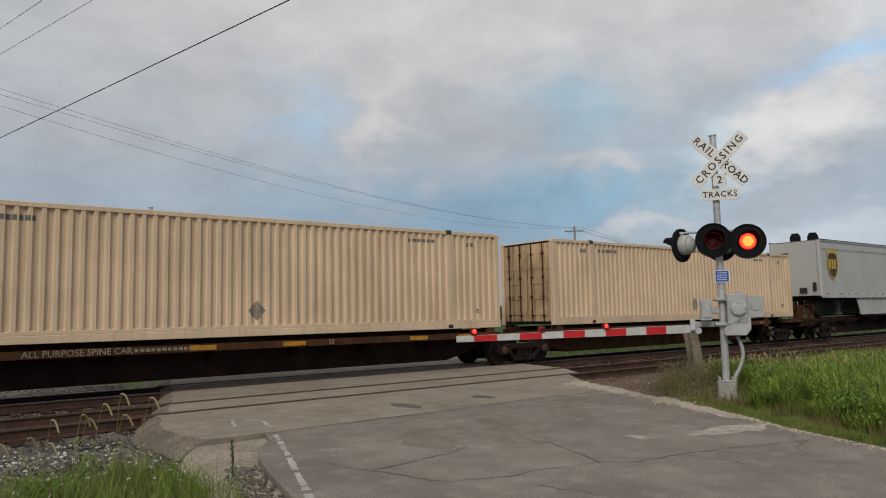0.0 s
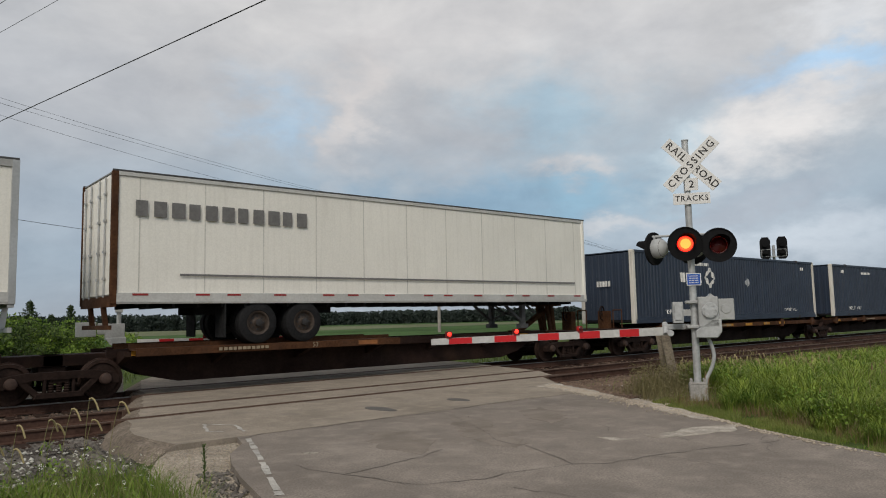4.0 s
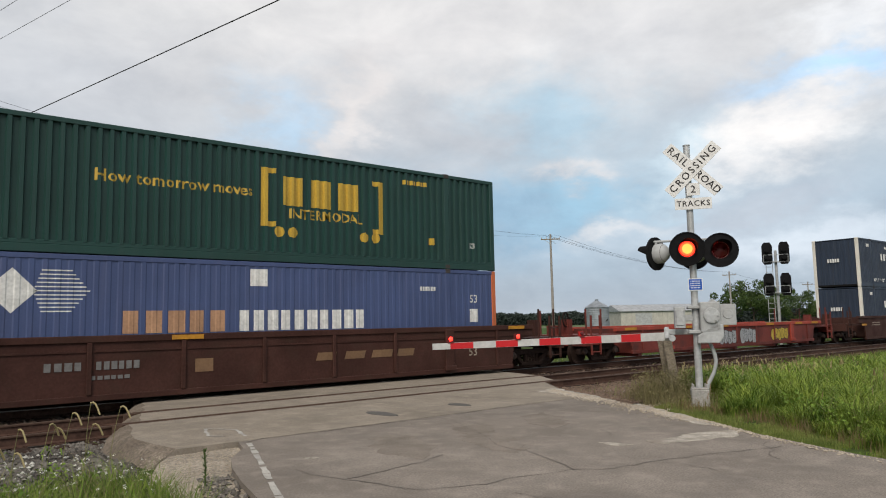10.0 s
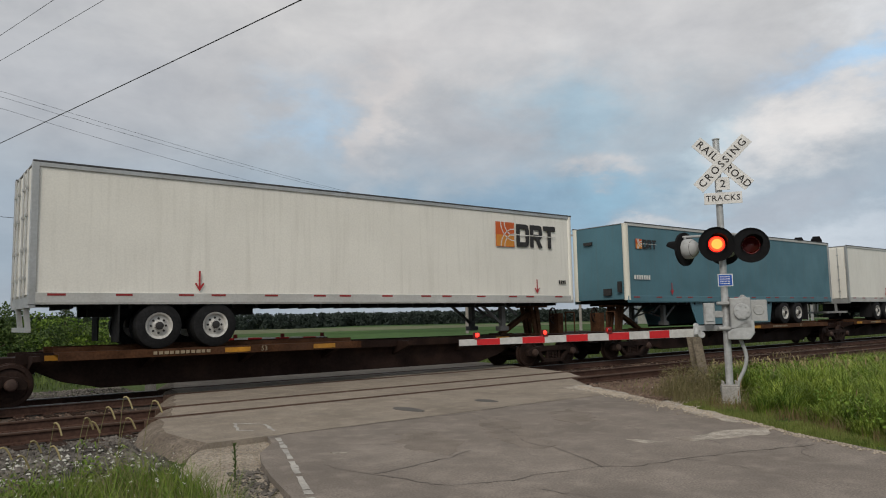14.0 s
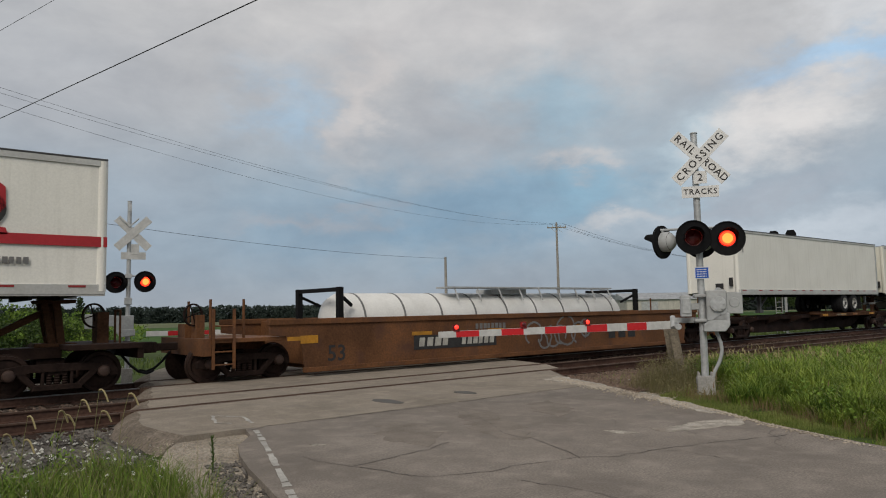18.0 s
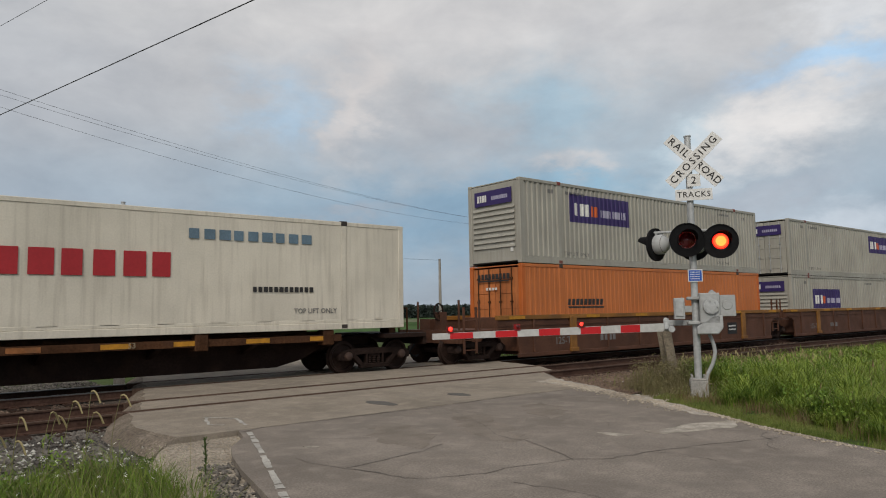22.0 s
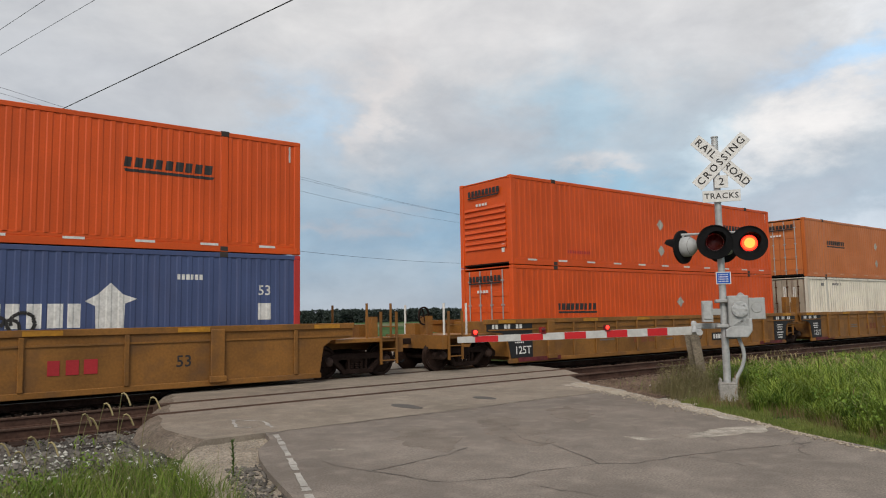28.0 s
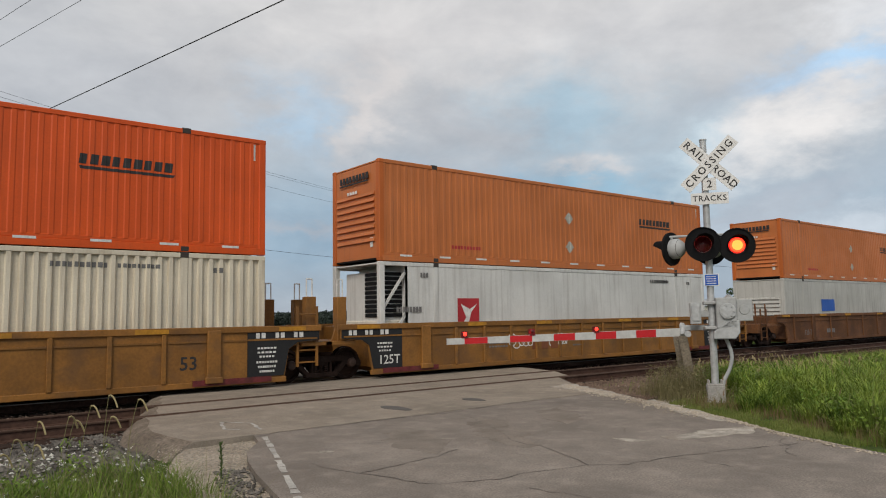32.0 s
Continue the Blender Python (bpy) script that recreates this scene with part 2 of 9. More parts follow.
SILVERGREY = paint("silver_grey_trailer_paint", (0.46, 0.455, 0.43), 0.2, 0.4, dirt_rgb=(0.28, 0.26, 0.23), blotch=0.08)
TEAL = paint("teal_trailer_paint", (0.085, 0.19, 0.235), 0.3, 0.45, dirt_rgb=(0.10, 0.14, 0.15))
ALU = mat("aluminium", (0.52, 0.52, 0.51), 0.42, 0.6, grain=0.08, blotch=0.2, bump=0.05)
GALV = mat("galvanised_steel", (0.50, 0.51, 0.51), 0.5, 0.35, grain=0.12, blotch=0.25, blotch_scale=4, dirt=0.25, dirt_rgb=(0.25, 0.22, 0.18))
DULLALU = mat("dull_silver_paint", (0.44, 0.45, 0.45), 0.6, 0.1, grain=0.1, blotch=0.2, blotch_scale=3, dirt=0.3, dirt_rgb=(0.22, 0.2, 0.17))
BROWN = mat("oxide_brown_paint", spec=0.14, rgb=(0.062, 0.027, 0.021), rough=0.65, metal=0, grain=0.15, blotch=0.3, dirt=0.5, dirt_rgb=(0.05, 0.03, 0.022))
REDCAR = mat("red_oxide_paint", (0.17, 0.030, 0.020), 0.65, 0, grain=0.15, blotch=0.45, blotch_scale=0.6, dirt=0.8, dirt_rgb=(0.035, 0.02, 0.017))
SPRAY_YELLOW = mat("yellow_spray", (0.50, 0.36, 0.045), 0.6, 0, grain=0.1, blotch=0.3, blotch_scale=2)
YELLOWCAR = mat("ochre_car_paint", (0.275, 0.120, 0.023), 0.6, 0, grain=0.14, blotch=0.35, blotch_scale=0.8, dirt=0.75, dirt_rgb=(0.115, 0.06, 0.028))
RUSTCAR = mat("rusty_ochre_paint", (0.165, 0.066, 0.022), 0.75, 0, grain=0.25, blotch=0.5, blotch_scale=0.6, dirt=0.85, dirt_rgb=(0.075, 0.034, 0.022))
MIXCAR = mat("worn_brown_ochre_paint", (0.105, 0.042, 0.022), 0.7, 0, grain=0.2, blotch=0.35, dirt=0.6, dirt_rgb=(0.06, 0.028, 0.018))
SPINE = mat("dark_brown_steel", spec=0.14, rgb=(0.024, 0.013, 0.010), rough=0.75, metal=0, grain=0.25, blotch=0.35, dirt=0.5, dirt_rgb=(0.05, 0.028, 0.018))
DECK = mat("rusty_deck_steel", spec=0.14, rgb=(0.085, 0.038, 0.018), rough=0.8, metal=0, grain=0.3, blotch=0.4, blotch_scale=2.5, dirt=0.6, dirt_rgb=(0.055, 0.03, 0.02))
TRUCK = mat("grimy_truck_steel", spec=0.14, rgb=(0.024, 0.014, 0.011), rough=0.8, metal=0, grain=0.3, blotch=0.35, blotch_scale=4)
WHEEL = mat("rail_wheel_steel", spec=0.14, rgb=(0.040, 0.024, 0.019), rough=0.6, metal=0.3, grain=0.25, blotch=0.3, blotch_scale=4)
BLACK = mat("black_paint", (0.016, 0.016, 0.017), 0.6, 0, grain=0.2, blotch=0.2)
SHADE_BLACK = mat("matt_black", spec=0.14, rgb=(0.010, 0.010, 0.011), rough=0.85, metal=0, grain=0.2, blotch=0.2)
RUBBER = mat("tyre_rubber", spec=0.14, rgb=(0.018, 0.018, 0.019), rough=0.85, metal=0, grain=0.25, blotch=0.2, blotch_scale=5)
RIM = mat("white_rim_steel", (0.58, 0.57, 0.54), 0.5, 0.1, grain=0.1, blotch=0.3, blotch_scale=6, dirt=0.35)
RIM_DARK = mat("rusty_rim_steel", (0.060, 0.045, 0.036), 0.7, 0.1, grain=0.2, blotch=0.3, blotch_scale=6, dirt=0.4)
UNDER = mat("dark_underframe", spec=0.14, rgb=(0.014, 0.0135, 0.0135), rough=0.8, metal=0, grain=0.2, blotch=0.25)
YELLOW = mat("yellow_marking", (0.50, 0.23, 0.018), 0.6, 0, grain=0.12, blotch=0.25, blotch_scale=5, dirt=0.3)
MARK_WHITE = mat("white_marking", (0.72, 0.71, 0.68), 0.6, 0, grain=0.12, blotch=0.18, blotch_scale=6)
MARK_DARK = mat("dark_marking", (0.03, 0.028, 0.028), 0.6, 0, grain=0.15, blotch=0.2, blotch_scale=6)
MARK_GREY = mat("grey_marking", (0.17, 0.165, 0.16), 0.6, 0, grain=0.12, blotch=0.2, blotch_scale=6)
FAINT_MARK = mat("faint_placard", (0.44, 0.425, 0.38), 0.5, 0, grain=0.1, blotch=0.3, blotch_scale=5)
SIGN_BACK = mat("bare_sign_back", (0.56, 0.56, 0.54), 0.5, 0.1, grain=0.08, blotch=0.2, blotch_scale=5)
RUST_DOOR = paint("rust_eaten_paint", (0.45, 0.39, 0.31), 0.9, 0.75, dirt_rgb=(0.10, 0.045, 0.025), blotch=0.4)
RUST_CREAM = paint("rust_stained_cream_paint", (0.62, 0.44, 0.26), 1.0, 0.7, dirt_rgb=(0.09, 0.035, 0.016), blotch=0.5)
RUST_PEACH = paint("rust_stained_orange_paint", (0.56, 0.18, 0.052), 0.7, 0.7, dirt_rgb=(0.13, 0.05, 0.025), blotch=0.35)
SILVER_MARK = mat("silver_placard", (0.40, 0.41, 0.42), 0.5, 0.2, grain=0.1, blotch=0.25, blotch_scale=5)
PURPLE = mat("purple_panel", (0.034, 0.018, 0.110), 0.5, 0, grain=0.06, blotch=0.12)
ORANGE_MARK = mat("orange_marking", (0.62, 0.12, 0.025), 0.5, 0, grain=0.08, blotch=0.15)
AMBER_MARK = mat("amber_marking", (0.64, 0.25, 0.035), 0.5, 0, grain=0.08, blotch=0.15)
GOLD = mat("gold_marking", (0.56, 0.36, 0.05), 0.5, 0, grain=0.08, blotch=0.15)
SHIELD = mat("brown_marking", (0.055, 0.028, 0.014), 0.5, 0, grain=0.08, blotch=0.15)
BLUE_MARK = mat("blue_marking", (0.08, 0.27, 0.48), 0.5, 0, grain=0.08, blotch=0.15)
CRIMSON = mat("crimson_marking", (0.42, 0.025, 0.032), 0.5, 0, grain=0.08, blotch=0.15)
SIGN_BLUE = mat("blue_sign_sheet", (0.015, 0.09, 0.42), 0.4, 0, grain=0.05, blotch=0.1)
SIGN_WHITE = mat("white_sign_sheet", (0.72, 0.71, 0.69), 0.45, 0, grain=0.06, blotch=0.10, blotch_scale=5)
GATE_RED = mat("red_gate_sheet", (0.55, 0.020, 0.025), 0.4, 0, grain=0.06, blotch=0.12)
RED_LENS = mat("dark_red_lens", (0.085, 0.006, 0.009), 0.3, 0, grain=0.1, blotch=0.2, blotch_scale=9, coat=0.4)
CONCRETE = mat("concrete", (0.36, 0.345, 0.32), 0.85, 0, grain=0.2, grain_scale=30, blotch=0.25, blotch_scale=3)
WOOD = mat("weathered_wood", (0.27, 0.225, 0.165), 0.85, 0, grain=0.3, grain_scale=30, blotch=0.3, blotch_scale=3, dirt=0.4, streak=True)
POLE_WOOD = mat("grey_pole_wood", (0.33, 0.30, 0.27), 0.85, 0, grain=0.25, blotch=0.2, streak=True, dirt=0.3)
TIE = mat("creosoted_wood", spec=0.14, rgb=(0.042, 0.026, 0.020), rough=0.9, metal=0, grain=0.3, blotch=0.3, blotch_scale=3)
RAIL_RUST = mat("rusty_rail_steel", spec=0.14, rgb=(0.085, 0.048, 0.036), rough=0.75, metal=0.1, grain=0.25, blotch=0.3, blotch_scale=2)
RAIL_DULL = mat("rusty_rail_head", (0.105, 0.065, 0.047), 0.6, 0.3, grain=0.2, blotch=0.25)
RAIL_TOP = mat("polished_rail_steel", (0.20, 0.19, 0.185), 0.38, 0.8, grain=0.1, blotch=0.2)
WIRE = mat("black_cable", (0.02, 0.02, 0.021), 0.6, 0, grain=0.05, blotch=0.1)
BARK = mat("bark", (0.10, 0.075, 0.055), 0.9, 0, grain=0.3, blotch=0.3, blotch_scale=4)


def leafy(name, a, b, scale=0.6, rough=0.7):
    """Foliage or stones in one mesh: colour varies from piece to piece and over larger patches."""
    m = bpy.data.materials.new(name)
    m.use_nodes = True
    t = m.node_tree
    bsdf = t.nodes["Principled BSDF"]
    geo = t.nodes.new("ShaderNodeNewGeometry")
    co = t.nodes.new("ShaderNodeTexCoord")
    n = t.nodes.new("ShaderNodeTexNoise")
    n.inputs["Scale"].default_value = scale
    t.links.new(co.outputs["Object"], n.inputs["Vector"])
    ad = t.nodes.new("ShaderNodeMath")
    ad.operation = "MULTIPLY_ADD"
    ad.inputs[1].default_value = 0.6
    t.links.new(geo.outputs["Random Per Island"], ad.inputs[0])
    sub = t.nodes.new("ShaderNodeMath")
    sub.operation = "MULTIPLY_ADD"
    sub.inputs[1].default_value, sub.inputs[2].default_value = 1.6, -0.6
    t.links.new(n.outputs[0], sub.inputs[0])
    t.links.new(sub.outputs[0], ad.inputs[2])
    x = t.nodes.new("ShaderNodeMix")
    x.data_type, x.clamp_factor = "RGBA", True
    x.inputs[6].default_value, x.inputs[7].default_value = (*a, 1), (*b, 1)
    t.links.new(ad.outputs[0], x.inputs[0])
    t.links.new(x.outputs[2], bsdf.inputs["Base Color"])
    bsdf.inputs["Roughness"].default_value = rough
    bsdf.inputs["Specular IOR Level"].default_value = 0.25
    return m


GRASS = leafy("grass", (0.038, 0.092, 0.008), (0.20, 0.27, 0.040), 1.4)
GRASS_BROAD = leafy("broad_grass", (0.034, 0.092, 0.007), (0.29, 0.36, 0.056), 2.6, 0.6)
GRASS_FAR = leafy("far_grass", (0.045, 0.080, 0.018), (0.13, 0.17, 0.045), 0.3)
GRASS_MOWN = leafy("mown_grass", (0.085, 0.125, 0.024), (0.23, 0.25, 0.070), 1.5)
GRASS_DRY = leafy("dry_grass", (0.11, 0.12, 0.045), (0.25, 0.22, 0.10))
LEAF = leafy("leaves", (0.028, 0.055, 0.016), (0.085, 0.125, 0.030))
LEAF_LIGHT = leafy("light_leaves", (0.06, 0.13, 0.015), (0.20, 0.29, 0.045))
NEEDLE = leafy("needles", (0.030, 0.052, 0.020), (0.07, 0.10, 0.035))
# distant woods: the bluish grey of haze is put into the leaf colour
HAZY_FARLEAF = leafy("far_leaves", (0.030, 0.042, 0.037), (0.043, 0.056, 0.046), 0.02, 0.95)
WHITE_STONE = leafy("white_stone", (0.30, 0.29, 0.26), (0.58, 0.57, 0.52), 0.8, 0.85)
STONE = leafy("ballast_stone", (0.027, 0.024, 0.022), (0.19, 0.172, 0.152), 0.8, 0.85)
STONE_BROWN = leafy("brown_ballast", (0.060, 0.038, 0.028), (0.25, 0.18, 0.135), 0.8, 0.85)
STONE_PALE = leafy("pale_gravel", (0.24, 0.20, 0.155), (0.47, 0.41, 0.33), 0.8, 0.85)
PETAL = leafy("white_petals", (0.55, 0.56, 0.50), (0.8, 0.8, 0.74))
BRUSH = leafy("brown_weeds", (0.10, 0.095, 0.036), (0.25, 0.21, 0.11), 1.6)
DEAD = leafy("dead_stalks", (0.11, 0.075, 0.03), (0.25, 0.19, 0.095), 1.2)
SEED = leafy("seed_heads", (0.20, 0.16, 0.07), (0.36, 0.30, 0.16))

ASPHALT = mat("old_asphalt", spec=0.14, rgb=(0.247, 0.214, 0.184), rough=0.88, metal=0, grain=0.30, grain_scale=45, blotch=0.20, blotch_scale=0.45, dirt=0.5, grit=0.12,
              dirt_rgb=(0.135, 0.118, 0.104), bump=0.25, shift=False)
ASPHALT_PALE = mat("pale_asphalt", spec=0.14, rgb=(0.280, 0.240, 0.195), rough=0.88, metal=0, grain=0.22, grain_scale=45, blotch=0.14, blotch_scale=0.7, dirt=0.3, grit=0.10,
                   dirt_rgb=(0.16, 0.145, 0.13), bump=0.3, shift=False)
TAR = mat("crack_tar", (0.125, 0.108, 0.092), 0.8, 0, grain=0.25, blotch=0.2)
ROADWHITE = mat("worn_road_paint", (0.46, 0.44, 0.40), 0.8, 0, grain=0.2, grain_scale=40, blotch=0.3, blotch_scale=5, dirt=0.55, dirt_rgb=(0.22, 0.2, 0.19))
CHALK = mat("pale_worn_patch", (0.43, 0.39, 0.335), 0.9, 0, grain=0.35, grain_scale=40, blotch=0.35, blotch_scale=5, dirt=0.9, dirt_rgb=(0.235, 0.20, 0.168), spec=0.14)
SOIL = mat("grassy_soil", spec=0.14, rgb=(0.060, 0.085, 0.022), rough=0.95, metal=0, grain=0.35, grain_scale=8, blotch=0.35, blotch_scale=0.06, dirt=0.5,
           dirt_rgb=(0.055, 0.085, 0.028), bump=0.5, shift=False)
BALLAST = mat("ballast_bed", spec=0.14, rgb=(0.11, 0.088, 0.074), rough=0.95, metal=0, grain=0.55, grain_scale=14, blotch=0.3, blotch_scale=0.8, dirt=0.5,
              dirt_rgb=(0.06, 0.042, 0.034), bump=1.0, shift=False)
GRAVEL = mat("gravel_shoulder", (0.33, 0.285, 0.23), 0.95, 0, grain=0.4, grain_scale=22, blotch=0.25, blotch_scale=1.5, bump=0.8, shift=False)
DIRT = mat("brown_gravel_dirt", spec=0.14, rgb=(0.175, 0.122, 0.088), rough=0.95, metal=0, grain=0.45, grain_scale=16, blotch=0.35, blotch_scale=1.2, dirt=0.4, dirt_rgb=(0.09, 0.06, 0.045), bump=1.0, shift=False)
MUDDY = mat("muddy_asphalt_edge", (0.195, 0.162, 0.130), 0.92, 0, grain=0.40, grain_scale=24, blotch=0.35, blotch_scale=2.0, dirt=0.5, dirt_rgb=(0.11, 0.085, 0.066), bump=0.7, shift=False, spec=0.14)
CROP = mat("crop_field", (0.058, 0.108, 0.032), 0.95, 0, grain=0.3, grain_scale=0.8, blotch=0.3, blotch_scale=0.05, bump=0.2, shift=False, spec=0.05)
STUBBLE = mat("pale_field", (0.15, 0.165, 0.095), 0.95, 0, grain=0.25, grain_scale=0.8, blotch=0.3, blotch_scale=0.05, bump=0.2, shift=False, spec=0.05)

# ---- mesh helpers ----
def box(bm, x0, x1, y0, y1, z0, z1):
    v = [bm.verts.new((x, y, z)) for z in (z0, z1) for y in (y0, y1) for x in (x0, x1)]
    for q in ((0, 2, 3, 1), (4, 5, 7, 6), (0, 1, 5, 4), (1, 3, 7, 5), (3, 2, 6, 7), (2, 0, 4, 6)):
        bm.faces.new([v[i] for i in q])
    return v


def prism(bm, outline, y0, y1):
    """Polygon in x and z, pushed from y0 to y1."""
    a = [bm.verts.new((x, y0, z)) for x, z in outline]
    b = [bm.verts.new((x, y1, z)) for x, z in outline]
    n = len(a)
    bm.faces.new(a)
    bm.faces.new(b[::-1])
    for i in range(n):
        bm.faces.new((a[i], b[i], b[(i + 1) % n], a[(i + 1) % n]))


def slab(bm, outline, z0, z1):
    """Polygon in x and y, pushed from z0 to z1."""
    a = [bm.verts.new((x, y, z0)) for x, y in outline]
    b = [bm.verts.new((x, y, z1)) for x, y in outline]
    n = len(a)
    bm.faces.new(a[::-1])
    bm.faces.new(b)
    for i in range(n):
        bm.faces.new((a[i], a[(i + 1) % n], b[(i + 1) % n], b[i]))


def rod(bm, a, b, r, seg=8, r2=None):
    """Round bar from a to b."""
    a, b = Vector(a), Vector(b)
    d = b - a
    q = d.to_track_quat("Z", "Y").to_matrix().to_4x4()
    bmesh.ops.create_cone(bm, cap_ends=True, segments=seg, radius1=r, radius2=r if r2 is None else r2, depth=d.length,
                          matrix=Matrix.Translation((a + b) / 2) @ q)


def pipe(bm, pts, r, seg=6):
    for a, b in zip(pts, pts[1:]):
        rod(bm, a, b, r, seg)


def tube(bm, pts, r, seg=6):
    """One bent round bar through all the points."""
    rows, side = [], None
    for i, p in enumerate(pts):
        d = (Vector(pts[min(i + 1, len(pts) - 1)]) - Vector(pts[max(i - 1, 0)])).normalized()
        side = (d.orthogonal() if side is None else side - d * side.dot(d)).normalized()
        up = d.cross(side)
        rows.append([bm.verts.new(Vector(p) + side * r * math.cos(2 * math.pi * k / seg) + up * r * math.sin(2 * math.pi * k / seg)) for k in range(seg)])
    for a, b in zip(rows, rows[1:]):
        for k in range(seg):
            bm.faces.new((a[k], a[(k + 1) % seg], b[(k + 1) % seg], b[k]))
    bm.faces.new(rows[0])
    bm.faces.new(rows[-1][::-1])


def beam(bm, a, b, w, h):
    """Square bar in the x-z plane from a to b; w across (y), h deep."""
    a, b = Vector(a), Vector(b)
    d = b - a
    m = Matrix.Translation((a + b) / 2) @ Matrix.Rotation(-math.atan2(d.z, math.hypot(d.x, d.y)), 4, "Y")
    if abs(d.y) > 1e-6:
        m = Matrix.Translation((a + b) / 2) @ Matrix.Rotation(math.atan2(d.y, d.x), 4, "Z") @ Matrix.Rotation(
            -math.atan2(d.z, math.hypot(d.x, d.y)), 4, "Y")
    bmesh.ops.create_cube(bm, size=1, matrix=m @ Matrix.Diagonal((d.length, w, h, 1)))


def ring(bm, r0, r1, y0, y1, seg=24):
    """Tube round the y axis."""
    rows = []
    for r, y in ((r1, y0), (r1, y1), (r0, y1), (r0, y0)):
        rows.append([bm.verts.new((r * math.cos(2 * math.pi * i / seg), y, r * math.sin(2 * math.pi * i / seg))) for i in range(seg)])
    for k in range(4):
        a, b = rows[k], rows[(k + 1) % 4]
        for i in range(seg):
            bm.faces.new((a[i], a[(i + 1) % seg], b[(i + 1) % seg], b[i]))


def lathe(bm, profile, seg=24, caps=True):
    """Profile of (radius, y) turned round the y axis, closed at the ends by fans."""
    rows = [[bm.verts.new((r * math.cos(2 * math.pi * i / seg), y, r * math.sin(2 * math.pi * i / seg))) for i in range(seg)]
            for r, y in profile]
    for a, b in zip(rows, rows[1:]):
        for i in range(seg):
            bm.faces.new((a[i], b[i], b[(i + 1) % seg], a[(i + 1) % seg]))
    if caps:
        bm.faces.new(rows[0])
        bm.faces.new(rows[-1][::-1])


def mesh_of(bm, name, bevel=0.0, smooth=False):
    if bevel:
        bmesh.ops.bevel(bm, geom=list(bm.edges), offset=bevel, segments=1, affect="EDGES", clamp_overlap=True)
    bmesh.ops.recalc_face_normals(bm, faces=list(bm.faces))
    me = bpy.data.meshes.new(name)
    bm.to_mesh(me)
    bm.free()
    if smooth:
        me.shade_smooth()
        me.set_sharp_from_angle(angle=radians(38))
    return me


CACHE = {}


def made(key, build, bevel=0.0, smooth=False):
    """A mesh built once and shared by every piece alike."""
    if key not in CACHE:
        bm = bmesh.new()
        build(bm)
        CACHE[key] = mesh_of(bm, key.split(":")[0], bevel, smooth)
    return CACHE[key]


def dress(ob, material):
    if not ob.data.materials:
        ob.data.materials.append(material)
    elif ob.data.materials[0] != material:
        ob.material_slots[0].link = "OBJECT"
        ob.material_slots[0].material = material
    return ob


def part(name, bm, material, parent, label="", at=None, bevel=0.0, smooth=False):
    """One mesh object under a thing or under a part."""
    me = bm if isinstance(bm, bpy.types.Mesh) else mesh_of(bm, name, bevel, smooth)
    ob = dress(new(name, me), material)
    ob.parent = parent
    if at is not None:
        ob.matrix_basis = at if isinstance(at, Matrix) else Matrix.Translation(at)
    if label:
        ob["label"] = label
    if name.endswith(("_word", "_strip", "_bar", "_stencil")) or name in ("word", "nut_ring", "graffiti", "brand_arcs", "speed_mark", "lift_note", "load_mark", "lettering"):
        ob["kind"] = "stuff"
    return ob


def thing(name, at, label, category, group="", kind=""):
    """An Empty at the thing's base, which carries its parts."""
    ob = new(name)
    ob.empty_display_size = 0.3
    ob.matrix_basis = at if isinstance(at, Matrix) else Matrix.Translation(at)
    return tagged(ob, label, category, group, kind)


def stuff(name, verts, faces, material, label, category, parent=None):
    me = bpy.data.meshes.new(name)
    me.from_pydata(verts, [], faces)
    me.update()
    ob = dress(new(name, me), material)
    if parent:
        ob.parent = parent
        ob["kind"] = "stuff"
        ob["label"] = label
        return ob
    return tagged(ob, label, category, kind="stuff")


def lettering(text, size, space=1.0):
    """Raised letters in the x-z plane, facing -y, centred."""
    key = f"lettering:{text}:{size}:{space}"
    if key not in CACHE:
        cu = bpy.data.curves.new("lettering", "FONT")
        cu.body, cu.size, cu.align_x, cu.align_y = text, size, "CENTER", "CENTER"
        cu.offset, cu.resolution_u, cu.space_character = size * 0.012, 2, space
        ob = bpy.data.objects.new("lettering", cu)
        me = bpy.data.meshes.new_from_object(ob)
        me.transform(Matrix.Rotation(radians(90), 4, "X"))
        me.name = "lettering"
        bpy.data.objects.remove(ob)
        bpy.data.curves.remove(cu)
        CACHE[key] = me
    return CACHE[key]


def plate_mesh(w, h, t=0.006):
    """Thin plate in the x-z plane, centred, its face towards -y."""
    return made(f"plate:{w:.3f}:{h:.3f}:{t:.3f}", lambda bm: box(bm, -w / 2, w / 2, -t, 0, -h / 2, h / 2))


def blocks_mesh(w, h, n, t=0.006, lean=0.0):
    """A word as a row of plain blocks of letter size."""

    def build(bm):
        step = w / n
        for i in range(n):
            x = -w / 2 + i * step
            k = 0.66 + 0.12 * ((i * 7) % 3) / 2
            prism(bm, [(x, -h / 2), (x + step * k, -h / 2), (x + step * k + lean * h, h / 2), (x + lean * h, h / 2)], -t, 0)

    return made(f"word_bars:{w:.3f}:{h:.3f}:{n}:{t}:{lean}", build)


def poly_mesh(key, outline, t=0.006):
    return made(key, lambda bm: prism(bm, outline, -t, 0))


def diamond_mesh(r):
    return poly_mesh(f"placard:{r:.3f}", [(0, -r), (r, 0), (0, r), (-r, 0)])


